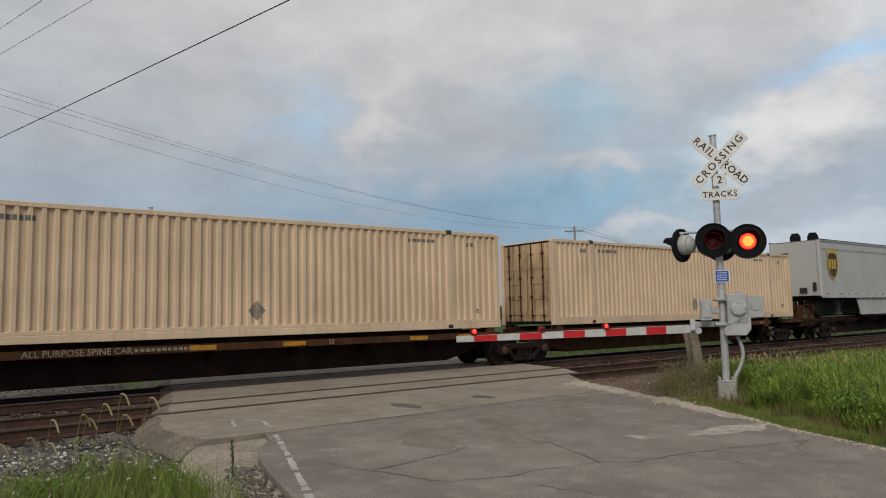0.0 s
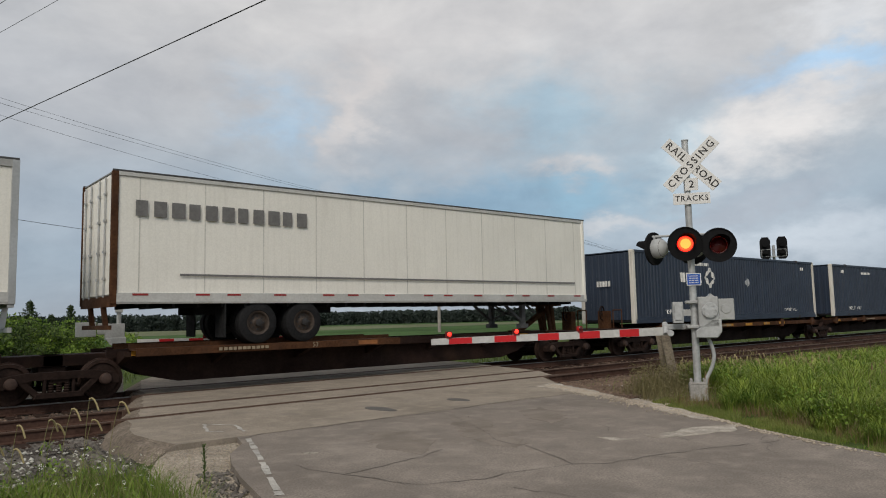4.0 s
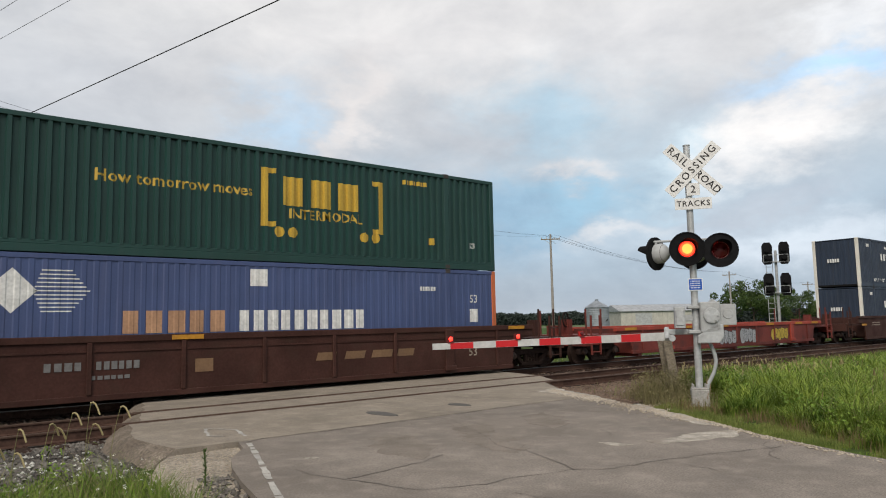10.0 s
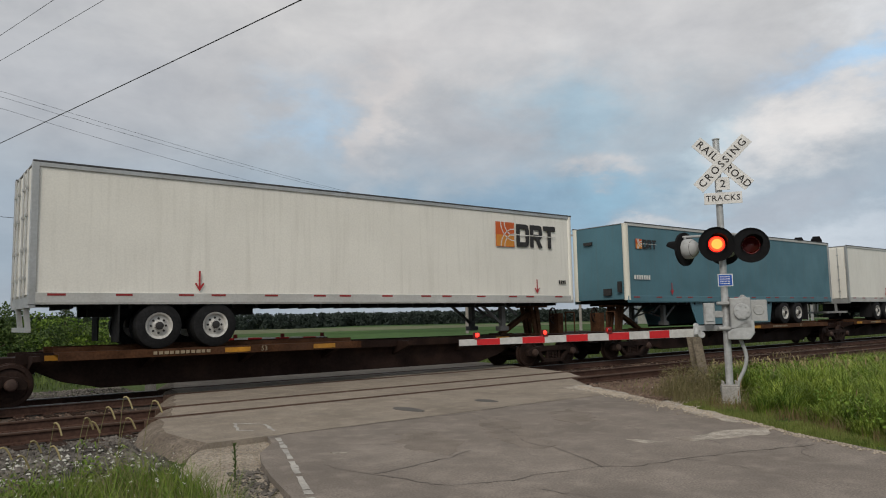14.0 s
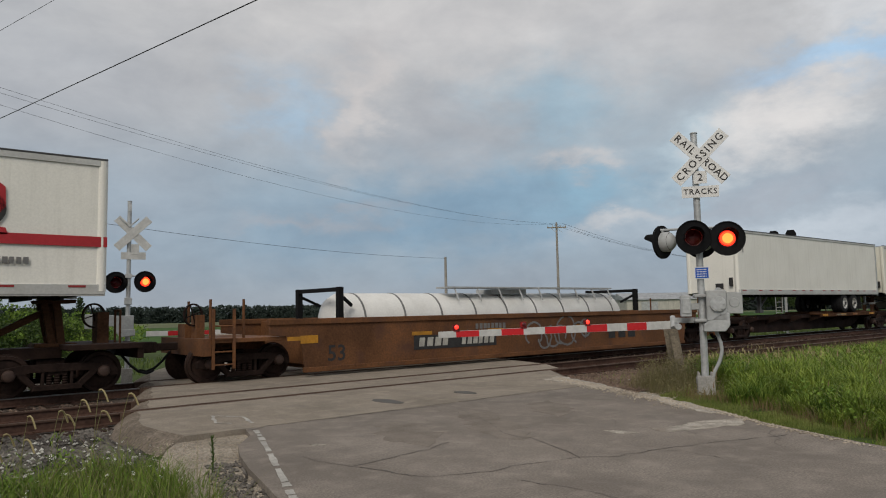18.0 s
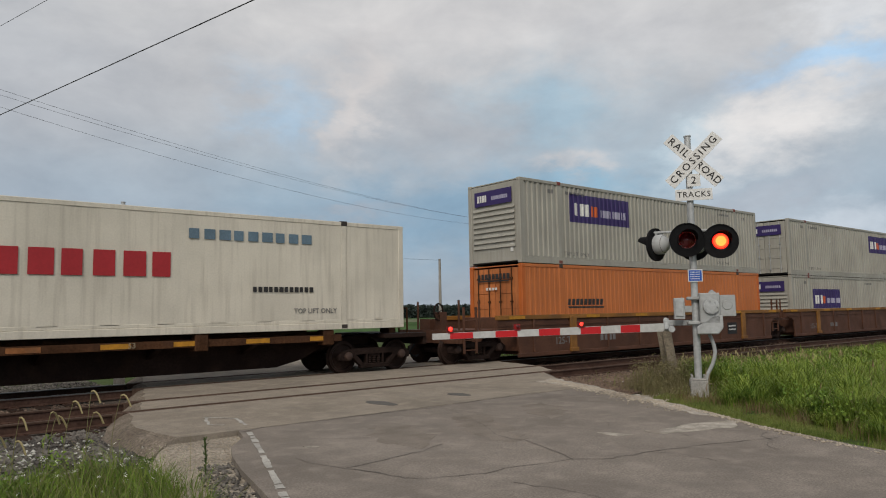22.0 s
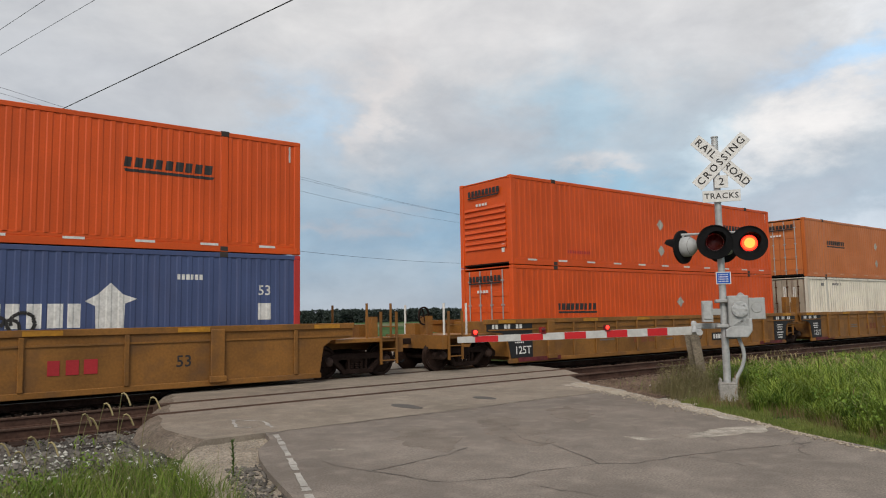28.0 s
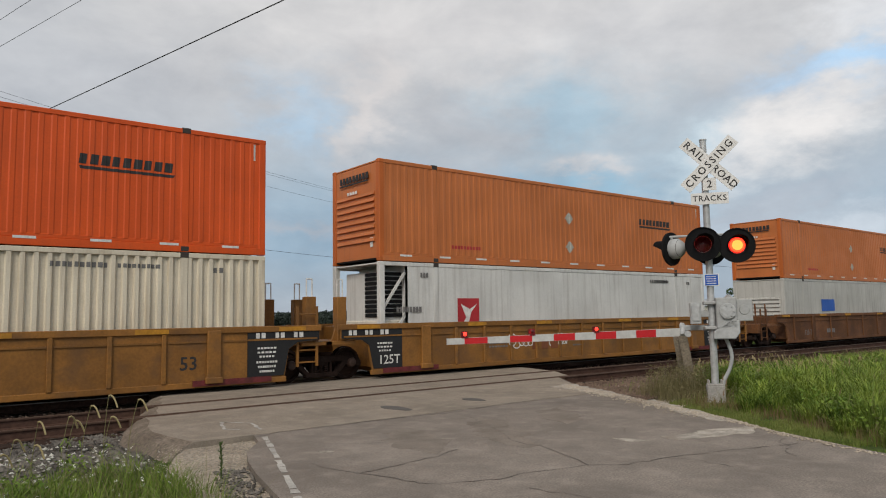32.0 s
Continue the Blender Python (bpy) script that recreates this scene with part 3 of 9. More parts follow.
# ---- ground, road, tracks ----
def ground_height(x, y):
    """Lie of the land round the crossing."""
    z = -0.42
    if y < 12:
        z = -0.24
    near = math.exp(-((x - 12.6) ** 2 + (y - 6.9) ** 2) / 9.0)
    z += 0.30 * near
    z += 0.11 * math.exp(-((x - 13.9) ** 2 / 5.0 + (y - 10.2) ** 2 / 2.2))
    left = math.exp(-((x - 1.9) ** 2 + (y - 8.6) ** 2) / 4.0)
    z += 0.06 * left
    far = min(max(math.hypot(x, y) - 190, 0), 210)
    if far:
        az = math.degrees(math.atan2(x, abs(y)))
        z -= far * (0.0169 if az < 18 else max(0.0169 - (az - 18) * 0.00083, 0.0060))
    return z + 0.05 * noise.noise((x * 0.35, y * 0.35, 0))


bm = bmesh.new()
xs = [-4200, -1500, -600, -400, -300, -220, -150, -100, -60, -35, -22] + [-12 + i * 0.6 for i in range(100)] + [55, 70, 90, 110, 140, 170, 200, 240, 280, 330, 380, 420, 600, 1500, 4200]
ys = [-4200, -1500, -400, -90, -30, -14] + [-8 + i * 0.5 for i in range(80)] + [36, 48, 70, 95, 120, 145, 170, 195, 220, 250, 280, 320, 360, 400, 450, 700, 2000, 4200]
grid = [[bm.verts.new((x, y, ground_height(x, y))) for x in xs] for y in ys]
for j in range(len(ys) - 1):
    for i in range(len(xs) - 1):
        bm.faces.new((grid[j][i], grid[j][i + 1], grid[j + 1][i + 1], grid[j + 1][i]))
ground = tagged(dress(new("ground", mesh_of(bm, "ground", smooth=True)), SOIL), "uneven grassy soil beside the railway", "ground", kind="structure")


def strip_field(x0, x1, y0, y1, material, label):
    """A field that lies on the ground as a thin sheet of crop."""
    bm = bmesh.new()
    nx, ny = int((x1 - x0) / 14), max(3, int((y1 - y0) / 14))
    rows = []
    for j in range(ny + 1):
        y = y0 + (y1 - y0) * j / ny
        rows.append([bm.verts.new((x0 + (x1 - x0) * i / nx, y, ground_height(x0 + (x1 - x0) * i / nx, y) + 0.14)) for i in range(nx + 1)])
    for a, b in zip(rows, rows[1:]):
        for i in range(nx):
            bm.faces.new((a[i], a[i + 1], b[i + 1], b[i]))
    return tagged(dress(new("field", mesh_of(bm, "field", smooth=True)), material), label, "field", kind="structure")


strip_field(-120, 420, 46, 112, CROP, "flat green crop field beyond the tracks")
strip_field(-160, 420, 113, 185, STUBBLE, "pale strip of cut field in the distance")
strip_field(-200, 500, 186, 420, CROP, "far green field in front of the woods")

ROAD_LEFT = [(-15, -70), (-1.3, -8), (0.3, -2), (1.75, 2.6), (2.85, 5.6), (3.05, 6.4), (3.27, 7.3), (3.48, 8.0), (3.72, 8.6), (4.15, 9.2), (4.32, 9.75)]
ROAD_RIGHT = [(-8.5, -70), (4.5, -8), (7.6, -2), (8.4, 1.2), (9.1, 3.5), (9.7, 4.9), (10.4, 6.1), (11.05, 7.5), (11.6, 8.6), (12.1, 9.75)]
bm = bmesh.new()
slab(bm, ROAD_LEFT + ROAD_RIGHT[::-1], -0.40, 0.0)
road = tagged(dress(new("road", mesh_of(bm, "road")), ASPHALT), "old cracked grey asphalt road leading to the crossing", "road", kind="structure")

def road_panel(name, left, right, material, label, z=0.006):
    """Slab between two edge lines (near to far); its sides round off and slope down to the ballast."""
    bm = bmesh.new()
    rows = []
    for (xl, yl), (xr, yr) in zip(left, right):
        row = []
        for d, dz in ((-0.58, -0.36), (-0.33, -0.20), (-0.13, -0.05), (0.02, 0.0)):
            w = 0.10 * noise.noise((xl * 2, yl * 2, d * 5))
            row.append(bm.verts.new((xl + d + w, yl, z + dz)))
        for f in (0.2, 0.4, 0.6, 0.8):
            row.append(bm.verts.new((xl + (xr - xl) * f, yl + (yr - yl) * f, z)))
        for d, dz in ((-0.02, 0.0), (0.13, -0.05), (0.33, -0.20), (0.58, -0.36)):
            w = 0.10 * noise.noise((xr * 2, yr * 2, d * 5))
            row.append(bm.verts.new((xr + d + w, yr, z + dz)))
        rows.append(row)
    for a, b in zip(rows, rows[1:]):
        for i in range(len(a) - 1):
            bm.faces.new((a[i], a[i + 1], b[i + 1], b[i])).material_index = 1 if i < 3 or i > len(a) - 5 else 0
    for row, flip in ((rows[0], 1), (rows[-1], -1)):
        low = [bm.verts.new((v.co.x, v.co.y, z - 0.37)) for v in row]
        for i in range(len(row) - 1):
            bm.faces.new((row[i], low[i], low[i + 1], row[i + 1]))
    ob = part(name, bm, material, road, label)
    ob.data.materials.append(MUDDY)
    return ob


def between(a, b, n):
    return [(a[0] + (b[0] - a[0]) * i / n, a[1] + (b[1] - a[1]) * i / n) for i in range(n + 1)]


road_panel("road_apron", [(3.45, 9.75), (3.35, 10.4), (3.35, 11.1), (3.4, 11.7), (3.6, 12.3), (3.75, 12.85)],
           [(12.1, 9.75), (12.42, 10.4), (12.78, 11.1), (13.2, 11.7), (13.7, 12.3), (14.15, 12.85)], ASPHALT_PALE, "pale asphalt apron before the rails")
for lab, l0, l1, r0, r1, n in (("pale asphalt between the rails", (4.0, 13.07), (4.35, 14.355), (14.7, 13.07), (15.6, 14.355), 4),
                               ("pale asphalt between the two tracks", (4.5, 14.57), (5.2, 16.895), (15.7, 14.57), (16.3, 16.895), 6),
                               ("pale asphalt inside the far rails", (5.4, 17.11), (5.6, 18.40), (16.4, 17.11), (16.9, 18.40), 4)):
    road_panel("crossing_panel", between(l0, l1, n), between(r0, r1, n), ASPHALT_PALE, lab, 0.004)
road_panel("crossing_panel", [(5.7, 18.615), (6.6, 21.5), (10, 27), (17, 42), (27.5, 70)], [(17.0, 18.615), (17.4, 21.5), (19.0, 27), (24, 42), (34, 70)],
           ASPHALT_PALE, "far approach of pale asphalt", 0.004)
SEAL = mat("oily_rail_seal", (0.095, 0.056, 0.038), 0.85, 0, grain=0.35, grain_scale=25, blotch=0.35, blotch_scale=2.5, bump=0.4)
for y0, y1, x0, x1 in ((12.83, 12.917, 3.5, 14.3), (12.998, 13.09, 3.6, 14.9), (14.33, 14.422, 4.1, 15.7), (14.503, 14.59, 4.2, 15.9),
                       (16.86, 16.962, 5.0, 16.5), (17.043, 17.13, 5.1, 16.6), (18.38, 18.467, 5.3, 17.0), (18.548, 18.64, 5.4, 17.2)):
    bm = bmesh.new()
    box(bm, x0, x1, y0, y1, -0.20, 0.009)
    part("rail_seal", bm, SEAL, road, "dark brown seal along the rail")


def ribbon(pts, w, name, material, label, z=0.005, wob=0.0):
    """Thin painted or sealed line on the road."""
    bm = bmesh.new()
    rng = random.Random(int(pts[0][0] * 1000))
    rows = []
    for i, p in enumerate(pts):
        a, b = pts[max(i - 1, 0)], pts[min(i + 1, len(pts) - 1)]
        d = Vector((b[0] - a[0], b[1] - a[1], 0)).normalized()
        n = Vector((-d.y, d.x, 0)) * w * 0.5
        k = 1 + rng.uniform(-wob, wob)
        c = Vector((p[0], p[1], z))
        rows.append((bm.verts.new(c + n * k), bm.verts.new(c - n * k)))
    for a, b in zip(rows, rows[1:]):
        bm.faces.new((a[0], a[1], b[1], b[0]))
    return part(name, bm, material, road, label)


def jagged(pts, amp, seed):
    rng = random.Random(seed)
    out = []
    for a, b in zip(pts, pts[1:]):
        n = max(2, int(math.dist(a, b) / 0.13))
        for i in range(n):
            f = i / n
            out.append((a[0] + (b[0] - a[0]) * f + rng.uniform(-amp, amp), a[1] + (b[1] - a[1]) * f + rng.uniform(-amp, amp)))
    return out + [pts[-1]]


for k, (c, w) in enumerate((([(4.10, 6.57), (4.46, 6.62), (4.8, 6.67), (5.25, 6.73), (5.7, 6.9)], 0.015), ([(4.10, 6.57), (4.18, 6.31), (4.27, 5.98), (4.27, 5.75)], 0.020),
                            ([(4.27, 5.75), (4.59, 5.53), (4.98, 5.39), (5.45, 5.37), (5.81, 5.31), (6.13, 5.20), (6.5, 4.96), (7.07, 4.85), (7.82, 4.68), (8.34, 4.48), (9.0, 4.3)], 0.012),
                            ([(7.68, 8.93), (7.15, 7.81), (6.56, 6.75), (6.59, 6.39), (6.49, 6.01), (6.13, 5.20)], 0.013), ([(4.95, 4.95), (5.0, 4.55), (5.1, 4.1), (5.0, 3.5)], 0.014),
                            ([(7.07, 4.85), (7.2, 4.5), (7.15, 4.1)], 0.009), ([(3.95, 7.4), (4.0, 6.9), (4.10, 6.57)], 0.009),
                            ([(4.3, 9.62), (4.7, 9.74), (5.13, 9.69), (6.77, 9.70), (7.8, 9.55), (9.17, 9.78), (10.8, 9.82)], 0.020))):
    ribbon(jagged(c, 0.035, k), w, "crack", TAR, "dark crack in the asphalt", 0.0075 if k == 7 else 0.004, 0.7)
rng = random.Random(77)
for k in range(5):
    x, y = rng.uniform(4.6, 9.2), rng.uniform(3.2, 9.0)
    a = rng.uniform(0, 6.28)
    pts = [(x, y)]
    for _ in range(rng.randint(2, 4)):
        a += rng.uniform(-0.8, 0.8)
        pts.append((pts[-1][0] + 0.32 * math.cos(a), pts[-1][1] + 0.32 * math.sin(a)))
    ribbon(jagged(pts, 0.03, 100 + k), 0.009, "crack", TAR, "fine crack in the asphalt", 0.004, 0.5)
rng = random.Random(12)
LINE = [(4.37, 9.50), (4.06, 8.62), (3.69, 7.60), (3.39, 6.80), (3.02, 5.8), (2.36, 3.9)]
for a, b in zip(LINE, LINE[1:]):
    f, n = 0.0, math.dist(a, b)
    while f < 0.93:
        g = min(f + rng.uniform(0.14, 0.45) / n, 1.0)
        q = [(a[0] + (b[0] - a[0]) * s, a[1] + (b[1] - a[1]) * s) for s in (f, g)]
        ribbon(jagged(q, 0.006, int(f * 1000) + 3), rng.uniform(0.06, 0.085), "road_line", ROADWHITE, "worn white edge line", 0.005, 0.18)
        f = g + rng.choice((0.02, 0.03, 0.05, 0.14)) / n
for a, b in (((4.46, 11.33), (4.77, 10.84)), ((4.77, 10.84), (4.60, 10.12)), ((4.21, 10.53), (4.46, 11.33)), ((4.21, 10.53), (4.36, 10.33))):
    ribbon(jagged([a, b], 0.015, 3), 0.05, "survey_mark", ROADWHITE, "white sprayed survey mark", 0.011, 0.4)
for cx, cy, rx, ry, rot in ((7.45, 10.72, 0.17, 0.44, 0.15), (9.28, 10.7, 0.16, 0.30, 0.15)):
    bm = bmesh.new()
    slab(bm, [(cx + rx * math.cos(a) * (1 + 0.12 * math.sin(3 * a)), cy + ry * math.sin(a)) for a in [i * math.pi / 10 for i in range(20)]], 0.0, 0.0105)
    part("patch", bm, mat("dark_patch", (0.10, 0.092, 0.085), 0.9, grain=0.3, grain_scale=50, blotch=0.2), road, "dark oval repair patch")
rng = random.Random(5)
for k, outline in enumerate(([(8.25, 5.72), (8.6, 5.62), (9.26, 5.61), (9.82, 5.40), (9.78, 5.22), (9.29, 5.05), (8.6, 5.28), (8.1, 5.48)],
                             [(7.69, 6.12), (7.78, 5.95), (7.85, 5.66), (7.72, 5.70), (7.62, 5.95)], [(4.36, 8.05), (4.47, 7.95), (4.50, 7.85), (4.40, 7.92)],
                             [(12.2, 11.3), (11.95, 10.32), (11.62, 9.33), (11.40, 8.52), (10.78, 7.45), (10.30, 6.62), (9.95, 5.89), (10.15, 5.8), (10.62, 6.5), (11.2, 7.5), (11.75, 8.6), (12.15, 9.6), (12.75, 10.9), (12.95, 11.6)])):
    bm = bmesh.new()
    pts = jagged(outline + outline[:1], 0.05 if k < 3 else 0.08, 40 + k)[:-1]
    slab(bm, pts, -0.02, 0.0045 if k < 3 else 0.009)
    part("worn_patch", bm, CHALK, road, "pale crumbled worn patch of asphalt")

STAIN = mat("oil_darkened_asphalt", (0.218, 0.187, 0.158), 0.85, 0, grain=0.26, grain_scale=45, blotch=0.25, blotch_scale=2.0, dirt=0.5, dirt_rgb=(0.235, 0.20, 0.168), spec=0.14, shift=False)
for k, outline in enumerate(([(7.85, 8.9), (7.5, 8.9), (7.0, 8.1), (6.35, 7.0), (6.3, 6.4), (6.5, 6.3), (6.85, 6.7), (7.3, 7.4), (7.7, 8.2)], [(5.9, 8.6), (5.4, 8.0), (5.2, 7.2), (5.4, 6.9), (6.0, 7.4), (6.3, 8.2), (6.2, 8.7)],
                             [(8.9, 8.6), (8.3, 7.9), (8.2, 7.4), (8.8, 7.5), (9.4, 8.3), (9.5, 8.8)])):
    bm = bmesh.new()
    slab(bm, jagged(outline + outline[:1], 0.09, 70 + k)[:-1], -0.02, 0.0026)
    part("stain", bm, STAIN, road, "darker oily stain on the asphalt")

bm = bmesh.new()
slab(bm, [(2.3, 5.0), (2.9, 5.0), (3.3, 6.4), (3.5, 7.2), (4.0, 8.5), (4.5, 9.2), (4.5, 9.9), (3.5, 9.95), (3.1, 9.35), (2.72, 8.5), (2.6, 7.3), (2.3, 6.2)], -0.4, -0.075)
tagged(dress(new("gravel_shoulder", mesh_of(bm, "gravel_shoulder")), GRAVEL), "pale crushed gravel shoulder beside the road", "gravel", kind="structure")


bm = bmesh.new()
cell = 0.3
made_at = {}
for i in range(44):
    for j in range(20):
        x, y = 11.2 + i * cell, 7.6 + j * cell
        if y < 7.9 + min(max(x - 12.6, 0), 6) * 0.62 or x < 10.75 + (y - 7.5) * 0.47 or y > 12.6 or x > 22 + 3 * noise.noise((x, y, 5)):
            continue
        q = []
        for di, dj in ((0, 0), (1, 0), (1, 1), (0, 1)):
            k = (i + di, j + dj)
            if k not in made_at:
                vx, vy = 11.2 + k[0] * cell + 0.08 * noise.noise((k[0], k[1], 2)), 7.6 + k[1] * cell
                made_at[k] = bm.verts.new((vx, vy, max(ground_height(vx, vy), -0.75 + min(max(vy - 10.5, 0) / 1.45, 1) * 0.515) + 0.045))
            q.append(made_at[k])
        bm.faces.new(q)
tagged(dress(new("dirt_verge", mesh_of(bm, "dirt_verge", smooth=True)), DIRT), "bare brown dirt and gravel between road, grass and track", "dirt", kind="structure")


def ballast_bed(y_mid, name):
    bm = bmesh.new()
    prof = [(-3.2, -0.75), (-2.4, -0.45), (-1.75, -0.235), (-0.9, -0.215), (0.9, -0.215), (1.75, -0.235), (2.4, -0.40), (3.2, -0.75)]
    xx = [-260, -120, -60] + [-30 + i * 0.8 for i in range(130)] + [85, 110, 160, 300, 700]
    rows = []
    for x in xx:
        rows.append([bm.verts.new((x, y_mid + y + 0.06 * noise.noise((x, y * 3, 1)), z + 0.035 * noise.noise((x * 1.3, y * 2, 7)))) for y, z in prof])
    for a, b in zip(rows, rows[1:]):
        for i in range(len(prof) - 1):
            bm.faces.new((a[i], b[i], b[i + 1], a[i + 1]))
    return tagged(dress(new(name, mesh_of(bm, name, smooth=True)), BALLAST), "crushed stone ballast bed under the rails", "ballast", kind="structure")


NEAR_Y, TRAIN_Y = 13.71, 17.755
ballast_bed(NEAR_Y, "ballast")
ballast_bed(TRAIN_Y, "ballast")


def rail_profile(bm, x0, x1, head):
    if head:
        prism_x(bm, [(-0.036, -0.022), (0.036, -0.022), (0.036, -0.004), (0.028, 0), (-0.028, 0), (-0.036, -0.004)], x0, x1)
    else:
        prism_x(bm, [(-0.075, -0.182), (0.075, -0.182), (0.075, -0.170), (0.012, -0.150), (0.010, -0.045), (0.034, -0.034), (0.034, -0.022),
                     (-0.034, -0.022), (-0.034, -0.034), (-0.010, -0.045), (-0.012, -0.150), (-0.075, -0.170)], x0, x1)


def prism_x(bm, outline, x0, x1):
    a = [bm.verts.new((x0, y, z)) for y, z in outline]
    b = [bm.verts.new((x1, y, z)) for y, z in outline]
    n = len(a)
    bm.faces.new(a)
    bm.faces.new(b[::-1])
    for i in range(n):
        bm.faces.new((a[i], b[i], b[(i + 1) % n], a[(i + 1) % n]))


def track(y_mid, label, group):
    t = thing("track", (0, y_mid, 0), label, "track", group, "structure")
    for y in (-0.7525, 0.7525):
        bm = bmesh.new()
        rail_profile(bm, -260, 700, False)
        r = part("rail", bm, RAIL_RUST, t, "rusty steel rail", at=(0, y, 0))
        bm = bmesh.new()
        rail_profile(bm, -260, 700, True)
        part("rail_head", bm, RAIL_TOP if y_mid > 15 else RAIL_DULL, r, "worn running surface")
    tie = made("tie", lambda b: box(b, -0.115, 0.115, -1.3, 1.3, -0.33, -0.185), 0.012)
    rng = random.Random(int(y_mid * 10))
    plate = made("tie_plate", lambda b: (box(b, -0.09, 0.09, -0.17, 0.17, -0.186, -0.176),
                                         [box(b, sx - 0.012, sx + 0.012, sy - 0.03, sy + 0.03, -0.18, -0.155) for sx in (-0.06, 0.06) for sy in (-0.10, 0.10)]))
    x = -6.0
    n = 0
    while n < 150:
        if not (3.9 < x < 15.6):
            tt = part("tie", tie, TIE, t, at=pose(x, rng.uniform(-0.03, 0.03), rng.uniform(-0.012, 0.004), 0, 0, rng.uniform(-1, 1)))
            if n < 90:
                for y in (-0.7525, 0.7525):
                    part("tie_plate", plate, RAIL_RUST, tt, at=(0, y, 0.0))
            n += 1
        x += 0.51
    return t


track(NEAR_Y, "empty near track with rusty rails on wooden ties", "railway tracks")
track(TRAIN_Y, "far track carrying the train, steel rails on wooden ties", "railway tracks")

# ---- the train ----
MOVERS = []          # things that ride with the train and their place along it at the start
FULL_W, CL = 2.591, 16.154


def run(t):
    """How far the train has gone after t seconds."""
    k = t / 32.0
    return 32.0 * (25.4548 * k + 0.6096 * k * k + 0.0253 * k ** 3 - 0.0434 * k ** 4)


def rides(name, u, z, label, category, group=""):
    ob = thing(name, (u, TRAIN_Y, z), label, category, group)
    MOVERS.append((ob, u, z))
    return ob


# -- wheel trucks --
def wheel_build(bm):
    lathe(bm, [(0.05, -0.06), (0.11, -0.06), (0.13, -0.02), (0.33, 0.0), (0.36, -0.04), (0.425, -0.035), (0.43, 0.06), (0.46, 0.075), (0.46, 0.10), (0.12, 0.09)], 28)


def side_frame_build(bm):
    outline_top = [(-1.18, 0.50), (-1.05, 0.60), (-0.62, 0.66), (0.62, 0.66), (1.05, 0.60), (1.18, 0.50), (1.18, 0.36), (1.02, 0.34), (0.92, 0.44),
                   (0.50, 0.52), (-0.50, 0.52), (-0.92, 0.44), (-1.02, 0.34), (-1.18, 0.36)]
    prism(bm, outline_top, -0.09, 0.09)
    prism(bm, [(-0.62, 0.50), (-0.78, 0.46), (-0.46, 0.16), (-0.30, 0.16)], -0.08, 0.08)
    prism(bm, [(0.62, 0.50), (0.78, 0.46), (0.46, 0.16), (0.30, 0.16)], -0.08, 0.08)
    prism(bm, [(-0.48, 0.12), (0.48, 0.12), (0.44, 0.24), (-0.44, 0.24)], -0.09, 0.09)
    box(bm, -0.30, -0.24, -0.08, 0.08, 0.2, 0.54)
    box(bm, 0.24, 0.30, -0.08, 0.08, 0.2, 0.54)


def spring_build(bm):
    rows = []
    for k in range(9):
        r = 0.068 if k % 2 else 0.048
        rows.append([bm.verts.new((r * math.cos(i * 0.628), r * math.sin(i * 0.628), 0.24 + k * 0.026)) for i in range(10)])
    for a, b in zip(rows, rows[1:]):
        for i in range(10):
            bm.faces.new((a[i], a[(i + 1) % 10], b[(i + 1) % 10], b[i]))


def truck(car, x):
    me = made("bolster", lambda bm: (box(bm, -0.20, 0.20, -1.05, 1.05, 0.42, 0.60), box(bm, -0.28, 0.28, -0.35, 0.35, 0.58, 0.74),
                                     box(bm, -0.55, -0.45, -0.8, 0.8, 0.28, 0.36), box(bm, 0.45, 0.55, -0.8, 0.8, 0.28, 0.36)), 0.02)
    t = part("truck", me, TRUCK, car, "grimy cast steel truck", at=(x, 0, 0))
    sf = made("side_frame", side_frame_build, 0.015)
    sp = made("spring", spring_build)
    wh = made("wheel", wheel_build, smooth=True)
    ax = made("axle", lambda bm: rod(bm, (0, -0.98, 0), (0, 0.98, 0), 0.085, 12))
    cap = made("bearing_cap", lambda bm: (lathe(bm, [(0.06, -0.07), (0.105, -0.05), (0.125, 0.0), (0.125, 0.12)], 16)), smooth=True)
    for y in (-1.0, 1.0):
        part("side_frame", sf, TRUCK, t, at=(0, y, 0))
        for sx in (-0.15, 0.0, 0.15):
            part("spring", sp, TRUCK, t, at=(sx, y, 0))
    for wx in (-0.889, 0.889):
        part("axle", ax, TRUCK, t, at=(wx, 0, 0.43))
        for y, turn in ((-0.77, 0), (0.77, 180)):
            part("wheel", wh, WHEEL, t, at=pose(wx, y, 0.43, 0, 0, turn))
            part("bearing_cap", cap, mat("bearing_rust", (0.055, 0.031, 0.023), 0.7, grain=0.2, blotch=0.3, blotch_scale=6), t,
                 at=pose(wx, -1.10 if y < 0 else 1.10, 0.46, 0, 0, turn))
    return t


